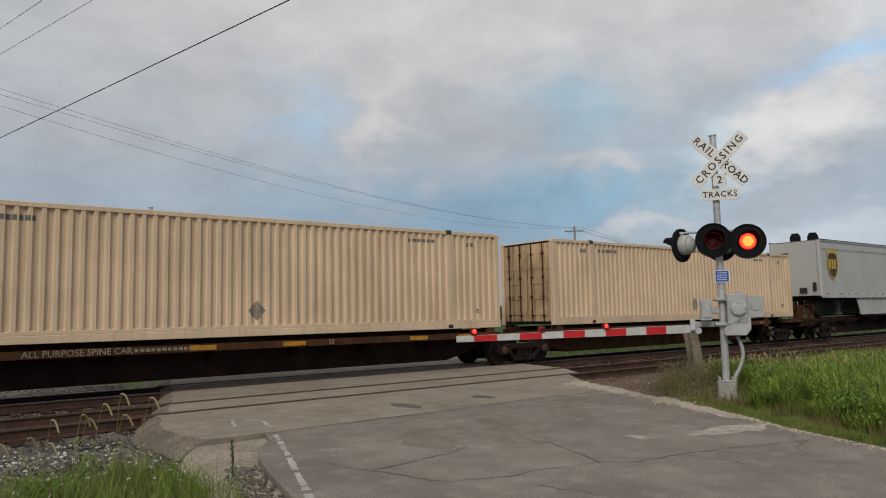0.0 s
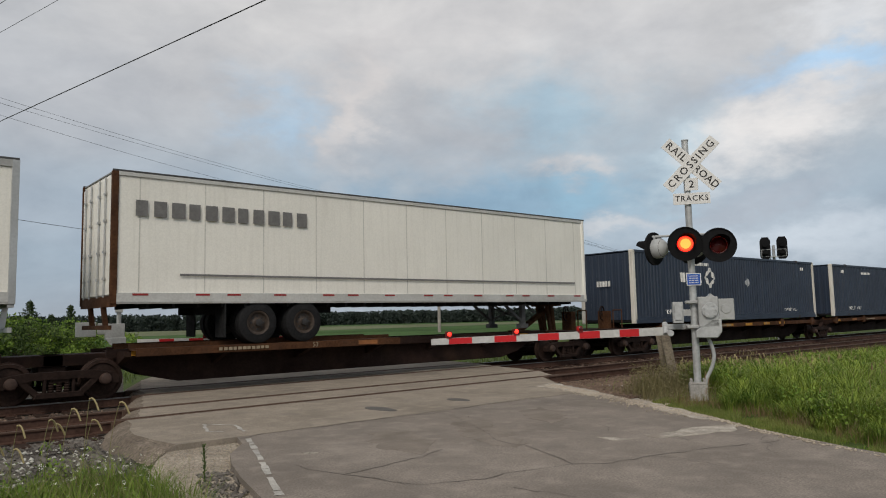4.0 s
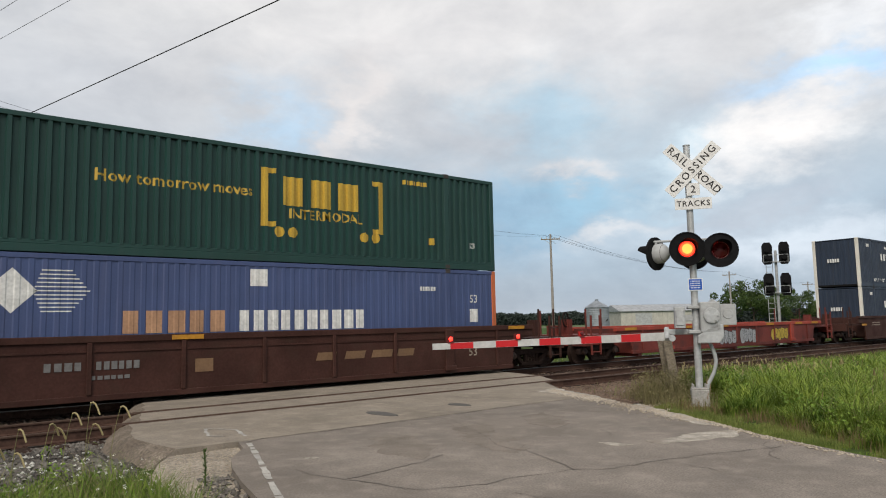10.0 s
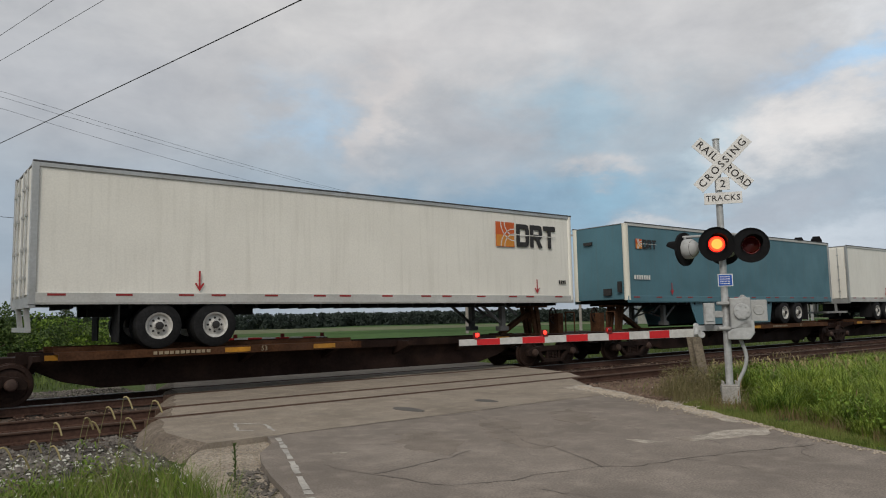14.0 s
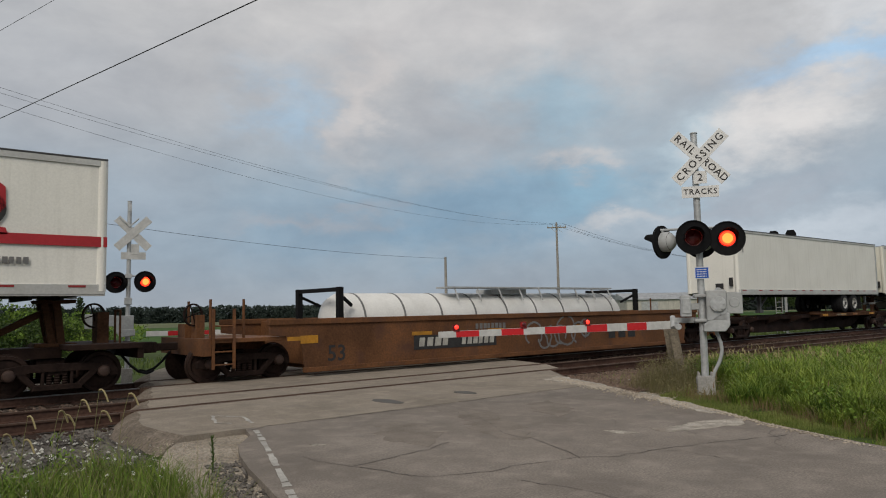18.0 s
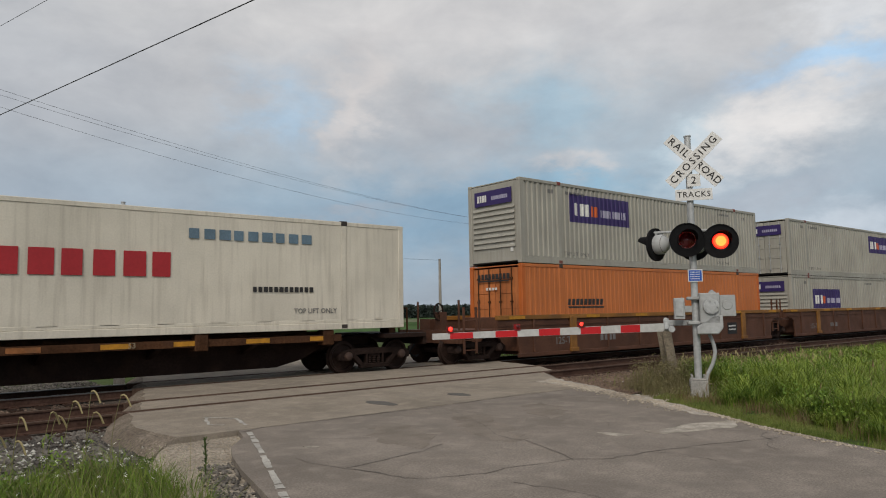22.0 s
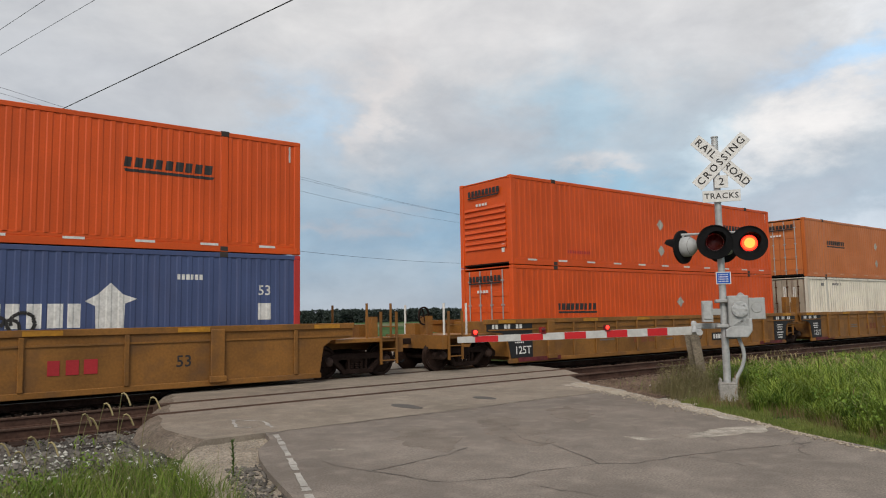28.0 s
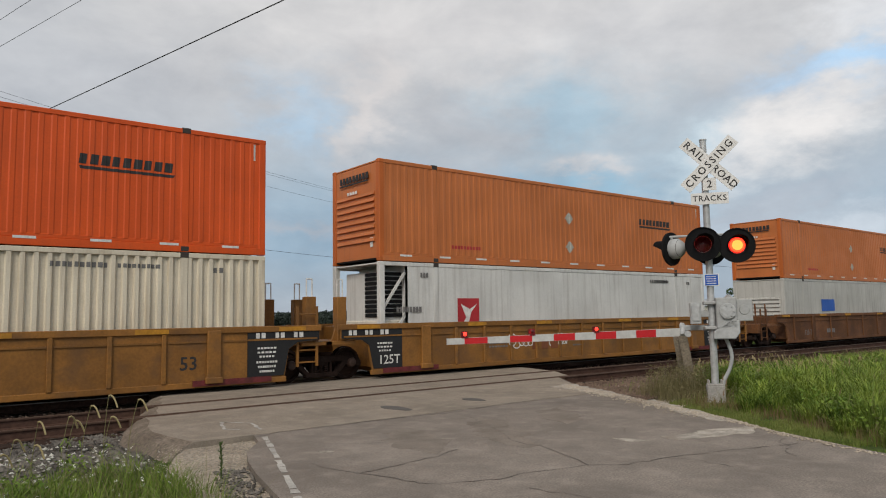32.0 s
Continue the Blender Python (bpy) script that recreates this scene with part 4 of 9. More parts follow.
def coupler(car, x, way):
    """Knuckle coupler at a car's end, with its air hose hanging in a loop; way is -1 at the leading end."""
    part("coupler", made("coupler", lambda bm: (box(bm, 0, 0.62, -0.09, 0.09, 0.78, 0.96), box(bm, 0.5, 0.80, -0.16, 0.10, 0.74, 1.0)), 0.02), TRUCK, car,
         at=pose(x, 0, 0, 0, 0, 0 if way > 0 else 180))
    pts = [(0.05, -0.35, 0.72), (0.22, -0.38, 0.50), (0.42, -0.36, 0.34), (0.62, -0.3, 0.28), (0.80, -0.2, 0.33)]
    part("air_hose", made("air_hose", lambda bm: pipe(bm, pts, 0.03, 7), smooth=True), RUBBER, car, "black rubber air hose",
         at=pose(x, 0, 0, 0, 0, 0 if way > 0 else 180))


# -- spine cars --
TAN_STENCIL = mat("tan_stencil", (0.34, 0.285, 0.225), 0.7, 0, grain=0.15, blotch=0.3, blotch_scale=6, dirt=0.4)
FADED_MARK = mat("faded_orange_mark", (0.30, 0.115, 0.035), 0.7, 0, grain=0.15, blotch=0.3, blotch_scale=5, dirt=0.6)


def spine_unit(u, a, b, deck, material=SPINE, ends=(False, False), hitch=None, label="dark brown articulated spine car platform with yellow edge marks"):
    """Platform between truck centres a and b (from u); deck = stretch with wheel boards; ends = couplers at the left and right; hitch = (x, way) of its stand."""
    car = rides("spine_car", u, 0, label, "rail car", "spine car platforms")
    bm = bmesh.new()
    prism(bm, [(a - 0.2, 0.74), (a + 1.3, 0.74), (a + 1.9, 0.42), (a + 2.7, 0.24), (b - 2.7, 0.24), (b - 1.9, 0.42), (b - 1.3, 0.74), (b + 0.2, 0.74), (b + 0.2, 0.98), (a - 0.2, 0.98)], -0.42, 0.42)
    part("centre_sill", bm, material, car, bevel=0.015)
    for y0, y1 in ((-0.66, -0.58), (0.58, 0.66)):
        bm = bmesh.new()
        box(bm, a + 1.0, b - 1.0, y0, y1, 0.86, 1.06)
        part("side_rail", bm, material, car)
    d0, d1 = deck
    for side in (-1, 1):
        bm = bmesh.new()
        prism_x(bm, [(0.50, 1.02), (1.16, 1.02), (1.16, 0.90), (1.24, 0.90), (1.24, 1.07), (0.68, 1.07), (0.68, 1.16), (0.62, 1.16), (0.62, 1.07), (0.50, 1.07)], d0, d1)
        part("deck_board", bm, DECK, car, "rusty steel wheel board", at=pose(0, 0, 0) if side > 0 else Matrix.Scale(-1, 4, (0, 1, 0)))
    arm = made("cross_arm", lambda bm: prism_x(bm, [(-1.22, 0.90), (-0.42, 0.62), (0.42, 0.62), (1.22, 0.90), (1.22, 1.01), (-1.22, 1.01)], -0.07, 0.07))
    n = int((b - a) / 2.4)
    for i in range(n + 1):
        part("cross_arm", arm, material, car, at=(a + 1.3 + i * (b - a - 2.6) / n, 0, 0))
    tab = plate_mesh(0.62, 0.11)
    rng = random.Random(int(u * 10))
    x = d0 + 0.5
    while x < d1 - 0.4:
        if rng.random() < 0.7 and not (not hitch and u < 30 and 2.6 < x < 6.0):
            part("edge_mark", tab, YELLOW if rng.random() < 0.6 else FADED_MARK, car, "faded yellow edge mark", at=(x, -1.243, 0.985))
        x += rng.choice((1.55, 1.75, 2.3))
    for x in (a + 1.8, b - 1.9):
        part("end_mark", plate_mesh(0.55, 0.11), YELLOW, car, "yellow mark", at=(x, -0.665, 0.95))
    for x in () if hitch else (a + 1.5, b - 1.6) if u < 30 else (a + 1.5, a + 5.4, b - 5.0, b - 1.6):
        for y in (-1.11, 1.11):
            part("pedestal", made("pedestal", lambda bm: box(bm, -0.16, 0.16, -0.16, 0.16, 0.80, 1.20), 0.02), DECK, car, at=(x, y, 0))
    part("car_stencil", blocks_mesh(1.3, 0.07, 11), mat("faded_stencil", (0.30, 0.24, 0.16), 0.7, dirt=0.5), car, "worn pale stencilled bars", at=(d0 + (d1 - d0) * 0.35, -1.250, 0.985))
    part("load_mark", lettering("53", 0.17), mat("faded_stencil", (0.30, 0.24, 0.16), 0.7, dirt=0.5), car, at=(d0 + (d1 - d0) * 0.62, -1.2505, 0.985))
    if not hitch and u < 30:
        part("side_word", lettering("ALL PURPOSE SPINE CAR", 0.19), mat("faded_stencil", (0.30, 0.24, 0.16), 0.7, dirt=0.5), car, "faded tan lettering", at=(4.3, -1.2505, 0.985))
    if hitch:
        hx, way = hitch
        stand = part("hitch_stand", made("hitch_base", lambda bm: box(bm, -0.42, 0.42, -0.34, 0.34, 0.98, 1.06), 0.012), DECK, car, "rusty trailer hitch stand", at=pose(hx, 0, 0, 0, 0, 0 if way > 0 else 180))
        part("hitch_plate", made("hitch_plate", lambda bm: prism(bm, [(-0.36, 1.93), (0.36, 1.93), (0.40, 1.99), (0.30, 2.01), (-0.36, 2.01)], -0.42, 0.42), 0.012), DECK, stand)
        for y in (-0.22, 0.22):
            part("hitch_leg", made("hitch_front_leg", lambda bm: beam(bm, (-0.12, 0, 1.04), (0.0, 0, 1.95), 0.10, 0.16), 0.012), DECK, stand, at=(0, y, 0))
            part("hitch_leg", made("hitch_rear_leg", lambda bm: beam(bm, (0.24, 0, 1.04), (0.06, 0, 1.95), 0.10, 0.14), 0.012), DECK, stand, at=(0, y, 0))
        part("hitch_brace", made("hitch_brace", lambda bm: beam(bm, (0.05, 0, 1.82), (1.50, 0, 1.06), 0.20, 0.14), 0.012), DECK, stand)
        part("hitch_foot", made("hitch_foot", lambda bm: box(bm, 1.2, 1.75, -0.3, 0.3, 1.0, 1.10), 0.012), DECK, stand)
    truck(car, a)
    if ends[1]:
        truck(car, b)
    for on, x, way in ((ends[0], a - 0.9, -1), (ends[1], b + 0.9, 1)):
        if on:
            bm = bmesh.new()
            box(bm, -0.7, 0.75, -1.35, 1.35, 0.92, 1.04)
            box(bm, -0.75, -0.62, -1.3, 1.3, 0.70, 1.04)
            part("end_platform", bm, material, car, at=pose(x, 0, 0, 0, 0, 0 if way < 0 else 180), bevel=0.01)
            coupler(car, x + way * 0.5, way)
            bm = bmesh.new()
            box(bm, -0.12, 0.12, -0.5, -0.05, 1.04, 1.72)
            pipe(bm, [(0.25, -0.9, 1.04), (0.25, -0.9, 1.75), (0.25, -0.5, 1.75), (0.25, -0.5, 1.04)], 0.025)
            stand = part("brake_stand", bm, DECK, car, at=(x + way * 0.1, 0, 0))
            part("brake_wheel", made("brake_wheel", lambda b: (ring(b, 0.24, 0.28, -0.02, 0.02, 20), [rod(b, (0, 0, 0), (0.25 * math.cos(k), 0, 0.25 * math.sin(k)), 0.015, 5)
                                                                                           for k in (0.3, 1.87, 3.44, 5.0)])), TRUCK, stand, at=pose(-0.15, -0.28, 1.65, 0, 0, 18))
    return car


# -- well cars --
def well_unit(u, material, label, left=1.72, right=1.72, ribs=True, ends=(False, False), black_ends=False, posts="poles", marks=None, top=1.46, chord=None, L=CL, low=0.14):
    """Well car for the load that starts at u; left and right = how far the truck centres stand off the load."""
    car = rides("well_car", u, 0, label, "rail car", "well cars")
    hw = 1.50
    a, b = -left, L + right
    ea, eb = a - (1.0 if ends[0] else 0.1), b + (1.0 if ends[1] else 0.1)
    for side in (-1, 1):
        bm = bmesh.new()
        prism(bm, [(-0.40, low), (L + 0.40, low), (L + 0.52, 0.90), (L + 0.75, 1.05), (L + 1.38, 1.10), (L + 1.38, top), (-1.38, top), (-1.38, 1.10), (-0.75, 1.05), (-0.52, 0.90)],
              side * hw - 0.03, side * hw + 0.03)
        wall = part("side_wall", bm, material, car, bevel=0.008)
        for nm, z0, z1, x0, x1, t in (("top_chord", top - 0.13, top + 0.015, -1.41, L + 1.41, 0.075), ("bottom_chord", low - 0.02, low + 0.11, -0.45, L + 0.45, 0.055)):
            bm = bmesh.new()
            box(bm, x0, x1, side * hw - t, side * hw + t, z0, z1)
            part(nm, bm, (chord or material) if nm == "top_chord" else material, wall, bevel=0.012)
        if side < 0:
            if ribs:
                rib = made(f"rib:{low}:{top}", lambda b_: box(b_, -0.05, 0.05, -0.05, 0.0, low + 0.11, top - 0.13), 0.012)
                wide = made(f"wide_rib:{low}:{top}", lambda b_: (box(b_, -0.16, 0.16, -0.075, 0.0, low + 0.06, top - 0.06), box(b_, -0.2, 0.2, -0.12, 0.0, low + 0.06, low + 0.2)), 0.015)
                n = 15 if black_ends else 9
                for i in range(1, n - 1) if black_ends else range(n):
                    x = 0.25 + i * (L - 0.5) / (n - 1)
                    big = i in (1, n - 2)
                    part("rib", wide if big else rib, (chord or material) if big else material, wall, at=(x, -hw - 0.03, 0))
                part("pinstripe_rail", made("pinstripe_rail:%d" % (L * 100), lambda b_: box(b_, -1.3, L + 1.3, -0.025, 0.0, 1.13, 1.17)), material, wall, at=(0, -hw - 0.03, 0))
            tab = plate_mesh(0.72, 0.10)
            for x in (-0.55, 3.3, 6.2, 10.4, 13.4, L + 0.6) if material is not BROWN else (-0.6, 6.2, L + 0.6):
                part("reflector", tab, YELLOW, wall, "yellow reflective strip", at=(x, -hw - (0.08 if ribs else 0.035), top - 0.06 if ribs else 0.98))
            if black_ends:
                for x0, x1, nm in ((-1.36, 0.55, "53"), (L - 0.55, L + 1.36, "53")):
                    bm = bmesh.new()
                    prism(bm, [(-0.38, 0.28), (x1, 0.28), (x1, 1.42), (x0, 1.42), (x0, 1.11), (-0.75, 1.06), (-0.52, 0.91)] if x0 < 0 else [(x0, 0.28), (L + 0.38, 0.28), (L + 0.52, 0.91), (L + 0.75, 1.06), (x1, 1.11), (x1, 1.42), (x0, 1.42)], -hw - 0.046, -hw - 0.03)
                    part("end_panel", bm, BLACK, wall, "black stencil panel")
                    for k, (dx, dz, w, h, n) in enumerate(((0.35, 1.25, 0.28, 0.13, 2), (0.85, 1.25, 0.28, 0.13, 2), (1.35, 1.25, 0.3, 0.13, 2),
                                                           (1.35 if x0 < 0 else 0.5, 0.95, 0.5, 0.045, 6), (1.35 if x0 < 0 else 0.5, 0.85, 0.5, 0.045, 5), (1.35 if x0 < 0 else 0.5, 0.75, 0.4, 0.045, 5))):
                        part("stencil_strip", blocks_mesh(w, h, n), MARK_WHITE, wall, "white stencilled bars", at=(x0 + dx, -hw - 0.047, dz))
                    if x0 < 0:
                        part("load_mark", lettering("125T", 0.34), MARK_WHITE, wall, at=(0.12, -hw - 0.05, 0.5))
                    else:
                        for k in range(3):
                            part("stencil_strip", blocks_mesh(0.55 - 0.08 * k, 0.05, 8), MARK_WHITE, wall, "white stencilled bars", at=(x0 + 0.5, -hw - 0.047, 0.62 - 0.11 * k))
                    part("kick_plate", plate_mesh(1.9, 0.13, 0.012), mat("grimy_maroon", (0.15, 0.022, 0.024), 0.6, 0, grain=0.15, blotch=0.4, blotch_scale=4, dirt=0.5, dirt_rgb=(0.06, 0.03, 0.02)), wall, "dark red reflective strip", at=(0.85 if x0 < 0 else L - 0.9, -hw - 0.062, 0.22))
    for i in range(5):
        x = 0.12 + i * (L - 0.24) / 4
        part("floor_beam", made("floor_beam", lambda b_: box(b_, -0.11, 0.11, -hw + 0.03, hw - 0.03, 0.17, 0.30)), material, car, at=(x, 0, 0))
    for x0, x1 in ((ea, -0.05), (L + 0.05, eb)):
        bm = bmesh.new()
        m0, m1 = (x0, -0.9) if x0 < 0 else (L + 0.9, x1)
        box(bm, m0, m1, -hw + 0.035, hw - 0.035, 0.95, 1.05)
        box(bm, m0, m1, -0.28, 0.28, 0.72, 1.0)
        box(bm, -0.22 if x0 < 0 else L + 0.06, -0.06 if x0 < 0 else L + 0.22, -hw + 0.035, hw - 0.035, 0.30, top - 0.05)
        part("end_structure", bm, material, car, bevel=0.01)
    for x, on, way in ((a, ends[0], -1), (b, ends[1], 1)):
        if way < 0 or on:
            truck(car, x)
        if on:
            coupler(car, x + way * 1.3, way)
            bm = bmesh.new()
            box(bm, -0.10, 0.10, -hw + 0.04, hw - 0.04, 0.66, 1.06)
            part("end_sill", bm, material, car, at=(x + way * 1.1, 0, 0))
            lad = made("ladder", lambda b_: ([box(b_, xx - 0.03, xx + 0.03, -hw - 0.02, -hw + 0.03, 0.35, 1.75) for xx in (-0.25, 0.25)],
                                             [rod(b_, (-0.25, -hw, z), (0.25, -hw, z), 0.018, 6) for z in (0.45, 0.75, 1.05, 1.35)]))
            part("ladder", lad, material, car, at=(x + way * 0.72, 0, 0))
            bs = part("brake_stand", made("brake_post", lambda b_: (box(b_, -0.10, 0.10, -0.30, 0.05, 1.0, 1.62), box(b_, -0.2, 0.2, 0.2, 0.7, 1.05, 1.4))), material, car, at=(x + way * 0.9, -0.2, 0))
            if way < 0:
                part("brake_wheel", CACHE.get("brake_wheel") or made("brake_wheel", lambda b_: (ring(b_, 0.24, 0.28, -0.02, 0.02, 20), [rod(b_, (0, 0, 0), (0.25 * math.cos(k), 0, 0.25 * math.sin(k)), 0.015, 5)
                                                                                                            for k in (0.3, 1.87, 3.44, 5.0)])), TRUCK, bs, at=pose(-0.15, -0.2, 1.62, 0, 0, 18))
            for dx, y in ((0.15, -1.3), (0.95, -1.25), (0.55, 1.3)):
                part("guide_pole", made("guide_pole", lambda b_: rod(b_, (0, 0, 1.0), (0, 0, 1.98), 0.035, 8)), material if posts == "poles" else MARK_WHITE, car, at=(x + way * dx, y, 0))
        else:
            if way < 0:
                part("ladder", made("joint_ladder", lambda b_: ([box(b_, xx - 0.03, xx + 0.03, -1.46, -1.40, 0.45, 1.95) for xx in (-0.27, 0.27)],
                                                                [rod(b_, (-0.27, -1.43, z), (0.27, -1.43, z), 0.02, 6) for z in (0.55, 0.85, 1.15, 1.45, 1.75)])), material, car, at=(x - 0.62, 0, 0))
            for dx in (-0.45, 0.45) if way < 0 else ():
                for y in (-1.22, 1.22):
                    if posts == "ttx":
                        part("guide_post", made("guide_post", lambda b_: (box(b_, -0.14, 0.14, -0.12, 0.12, 0.98, 2.20), prism(b_, [(-0.3, 0.98), (0.3, 0.98), (0.14, 1.4), (-0.14, 1.4)], -0.02, 0.02)), 0.015),
                             material, car, "tall ochre guide post", at=(x + dx, y, 0))
                        part("grab_iron", made("grab_iron", lambda b_: pipe(b_, [(-0.08, 0, 2.18), (-0.08, 0, 2.66), (0.08, 0, 2.66), (0.08, 0, 2.18)], 0.018)), MARK_WHITE, car, "white grab loop", at=(x + dx, y, 0))
                    else:
                        part("guide_pole", made("guide_pole", lambda b_: rod(b_, (0, 0, 1.0), (0, 0, 1.98), 0.035, 8)), material, car, at=(x + dx, y, 0))
    for nm, x, z, me, m, lab in marks or ():
        part(nm, me, m, car, lab, at=(x, -hw - (0.035 if nm != "graffiti" else 0.033), z))
    return car


def car_marks(kind):
    """Stencilling and marks on a well car's side."""
    out = []
    if kind == "brown":
        tan = TAN_STENCIL
        out += [("load_mark", 0.6, 0.50, lettering("125T", 0.36), tan, ""), ("stencil_strip", 0.5, 1.02, blocks_mesh(0.8, 0.07, 7), tan, "faded stencil"), ("stencil_strip", 0.5, 0.88, blocks_mesh(0.6, 0.07, 6), tan, "faded stencil"),
                ("number_strip", 3.7, 0.85, blocks_mesh(0.75, 0.17, 4), MARK_GREY, "worn car initials as bars"), ("number_strip", 4.75, 0.85, blocks_mesh(0.9, 0.17, 6), MARK_GREY, "worn car number as bars"), ("stencil_strip", 4.6, 0.6, blocks_mesh(0.8, 0.08, 6), MARK_GREY, ""),
                ("brown_card", 6.6, 0.75, plate_mesh(0.42, 0.30, 0.004), mat("faded_tan_marking", (0.20, 0.115, 0.06), 0.7, dirt=0.5), "faded tan panel"),
                ("side_word", 11.2, 0.80, blocks_mesh(3.4, 0.20, 4, lean=0.3), mat("faded_tan_marking", (0.20, 0.115, 0.06), 0.7), "faded tan lettering blocks"),
                ("load_mark", 14.9, 0.70, lettering("53", 0.36), tan, "")]
    elif kind == "ttx":
        out += [("side_word", 6.3, 0.70, blocks_mesh(1.3, 0.30, 3), mat("faded_red_letters", (0.23, 0.075, 0.028), 0.7, dirt=0.6), "faded red lettering blocks"), ("load_mark", 9.75, 0.66, lettering("53", 0.42), MARK_DARK, ""),
                ("number_board", 11.6, 0.60, plate_mesh(1.9, 0.30), BLACK, "black number board"), ("number_strip", 11.6, 0.60, blocks_mesh(1.7, 0.18, 10, 0.012), MARK_WHITE, "white number bars"),
                ("stencil_strip", 4.2, 0.8, blocks_mesh(0.8, 0.05, 8), MARK_GREY, ""), ("stencil_strip", 4.2, 0.7, blocks_mesh(0.8, 0.05, 7), MARK_GREY, ""), ("stencil_strip", 7.9, 0.62, blocks_mesh(0.6, 0.05, 6), MARK_GREY, "")]
    elif kind == "mixed":
        out += [("load_mark", 1.7, 0.58, lettering("125-T", 0.34), MARK_GREY, ""), ("side_word", 4.2, 0.62, blocks_mesh(0.95, 0.20, 4), MARK_GREY, "faded grey lettering blocks"),
                ("stencil_panel", 13.0, 0.7, plate_mesh(0.8, 0.5), BLACK, "black stencil panel"), ("stencil_strip", 13.0, 0.8, blocks_mesh(0.6, 0.06, 6, 0.012), MARK_WHITE, ""), ("stencil_strip", 13.0, 0.65, blocks_mesh(0.6, 0.06, 7, 0.012), MARK_WHITE, "")]
    elif kind == "rust":
        out += [("number_board", 4.6, 0.72, plate_mesh(3.2, 0.40, 0.004), MARK_DARK, "black number patch"), ("number_strip", 3.75, 0.73, blocks_mesh(1.15, 0.25, 4, 0.009, lean=0.15), FAINT_MARK, "worn white car initials as bars"),
                ("number_strip", 5.45, 0.73, blocks_mesh(1.35, 0.25, 6, 0.009, lean=0.15), FAINT_MARK, "worn white car number as bars"),
                ("patch_paint", -0.3, 0.95, plate_mesh(0.5, 0.2), YELLOW, "yellow panel"), ("stencil_strip", 6.0, 1.12, blocks_mesh(1.3, 0.16, 8), MARK_GREY, "pale worn stencils")]
    return out


def scrawl(seed, w, h):
    """Sprayed loops as one thin band of paint."""

    def build(bm):
        rng = random.Random(seed)
        x = -w / 2
        while x < w / 2:
            r = h * rng.uniform(0.28, 0.5)
            cz = rng.uniform(-0.15, 0.15) * h
            n, pts = 14, []
            a0 = rng.uniform(0, 6)
            span = rng.uniform(3.5, 6.2)
            for i in range(n + 1):
                a = a0 + span * i / n
                pts.append((x + r * math.cos(a) * rng.uniform(0.85, 1.1), cz + r * math.sin(a)))
            for p, q in zip(pts, pts[1:]):
                d = Vector((q[0] - p[0], 0, q[1] - p[1]))
                nn = Vector((-d.z, 0, d.x)).normalized() * (0.034 if w > 1.2 else 0.017)
                depth = -0.003 - 0.00012 * len(bm.faces)
                a, b = Vector((p[0], depth, p[1])), Vector((q[0], depth, q[1]))
                bm.faces.new([bm.verts.new(v) for v in (a + nn, a - nn, b - nn, b + nn)])
            x += r * rng.uniform(0.9, 1.5)

    return made(f"graffiti:{seed}:{w}:{h}", build)


def bubbles(seed, w, h, n, fill, lean=0.12, edge=None):
    """Sprayed bubble letters: rounded fills that overlap, each with a dark outline and a few inner strokes."""
    key = f"graffiti:{seed}:{w}:{h}:{fill.name}"
    if key not in CACHE:
        rng, bm, step = random.Random(seed), bmesh.new(), w / n

        def stroke(pts, width, y, index):
            for p, q in zip(pts, pts[1:]):
                d = Vector((q[0] - p[0], 0, q[1] - p[1]))
                if d.length < 1e-5:
                    continue
                m = Vector((-d.z, 0, d.x)).normalized() * width / 2
                a, b = Vector((p[0], y, p[1])), Vector((q[0], y, q[1]))
                bm.faces.new([bm.verts.new(v) for v in (a + m, a - m, b - m, b + m)]).material_index = index

        for i in range(n):
            cx, cz = -w / 2 + (i + 0.5) * step, rng.uniform(-0.06, 0.06) * h
            rx, rz, ph = step * rng.uniform(0.54, 0.68), h * rng.uniform(0.42, 0.52), rng.uniform(0, 6)
            out = []
            for k in range(22):
                a = k * math.pi / 11
                c, q = math.cos(a), math.sin(a)
                r = 1 + 0.10 * math.sin(3 * a + ph) + 0.06 * math.sin(5 * a + ph * 2)
                px_ = rx * r * math.copysign(abs(c) ** 0.6, c)
                pz = rz * r * math.copysign(abs(q) ** 0.6, q)
                out.append((cx + px_ + lean * pz, cz + pz))
            y = -0.002 - 0.0011 * i
            bm.faces.new([bm.verts.new((px_, y, pz)) for px_, pz in out])
            stroke(out + out[:1], 0.028, y - 0.0004, 1)
            x0, z0 = cx + rng.uniform(-0.3, 0.1) * rx, cz + rng.uniform(-0.1, 0.4) * rz
            curl = [(x0 + rx * 0.30 * math.cos(ph + k * 0.55), z0 + rz * 0.28 * math.sin(ph + k * 0.55)) for k in range(rng.randint(5, 9))]
            stroke(curl, 0.024, y - 0.0005, 1)
            stroke([(cx - rx * 0.1, cz - rz * 0.75), (cx + rx * rng.uniform(-0.2, 0.3), cz - rz * 0.15)], 0.024, y - 0.0006, 1)
        me = bpy.data.meshes.new("graffiti")
        bm.to_mesh(me)
        bm.free()
        me.materials.append(fill)
        me.materials.append(edge or MARK_DARK)
        CACHE[key] = me
    return CACHE[key]


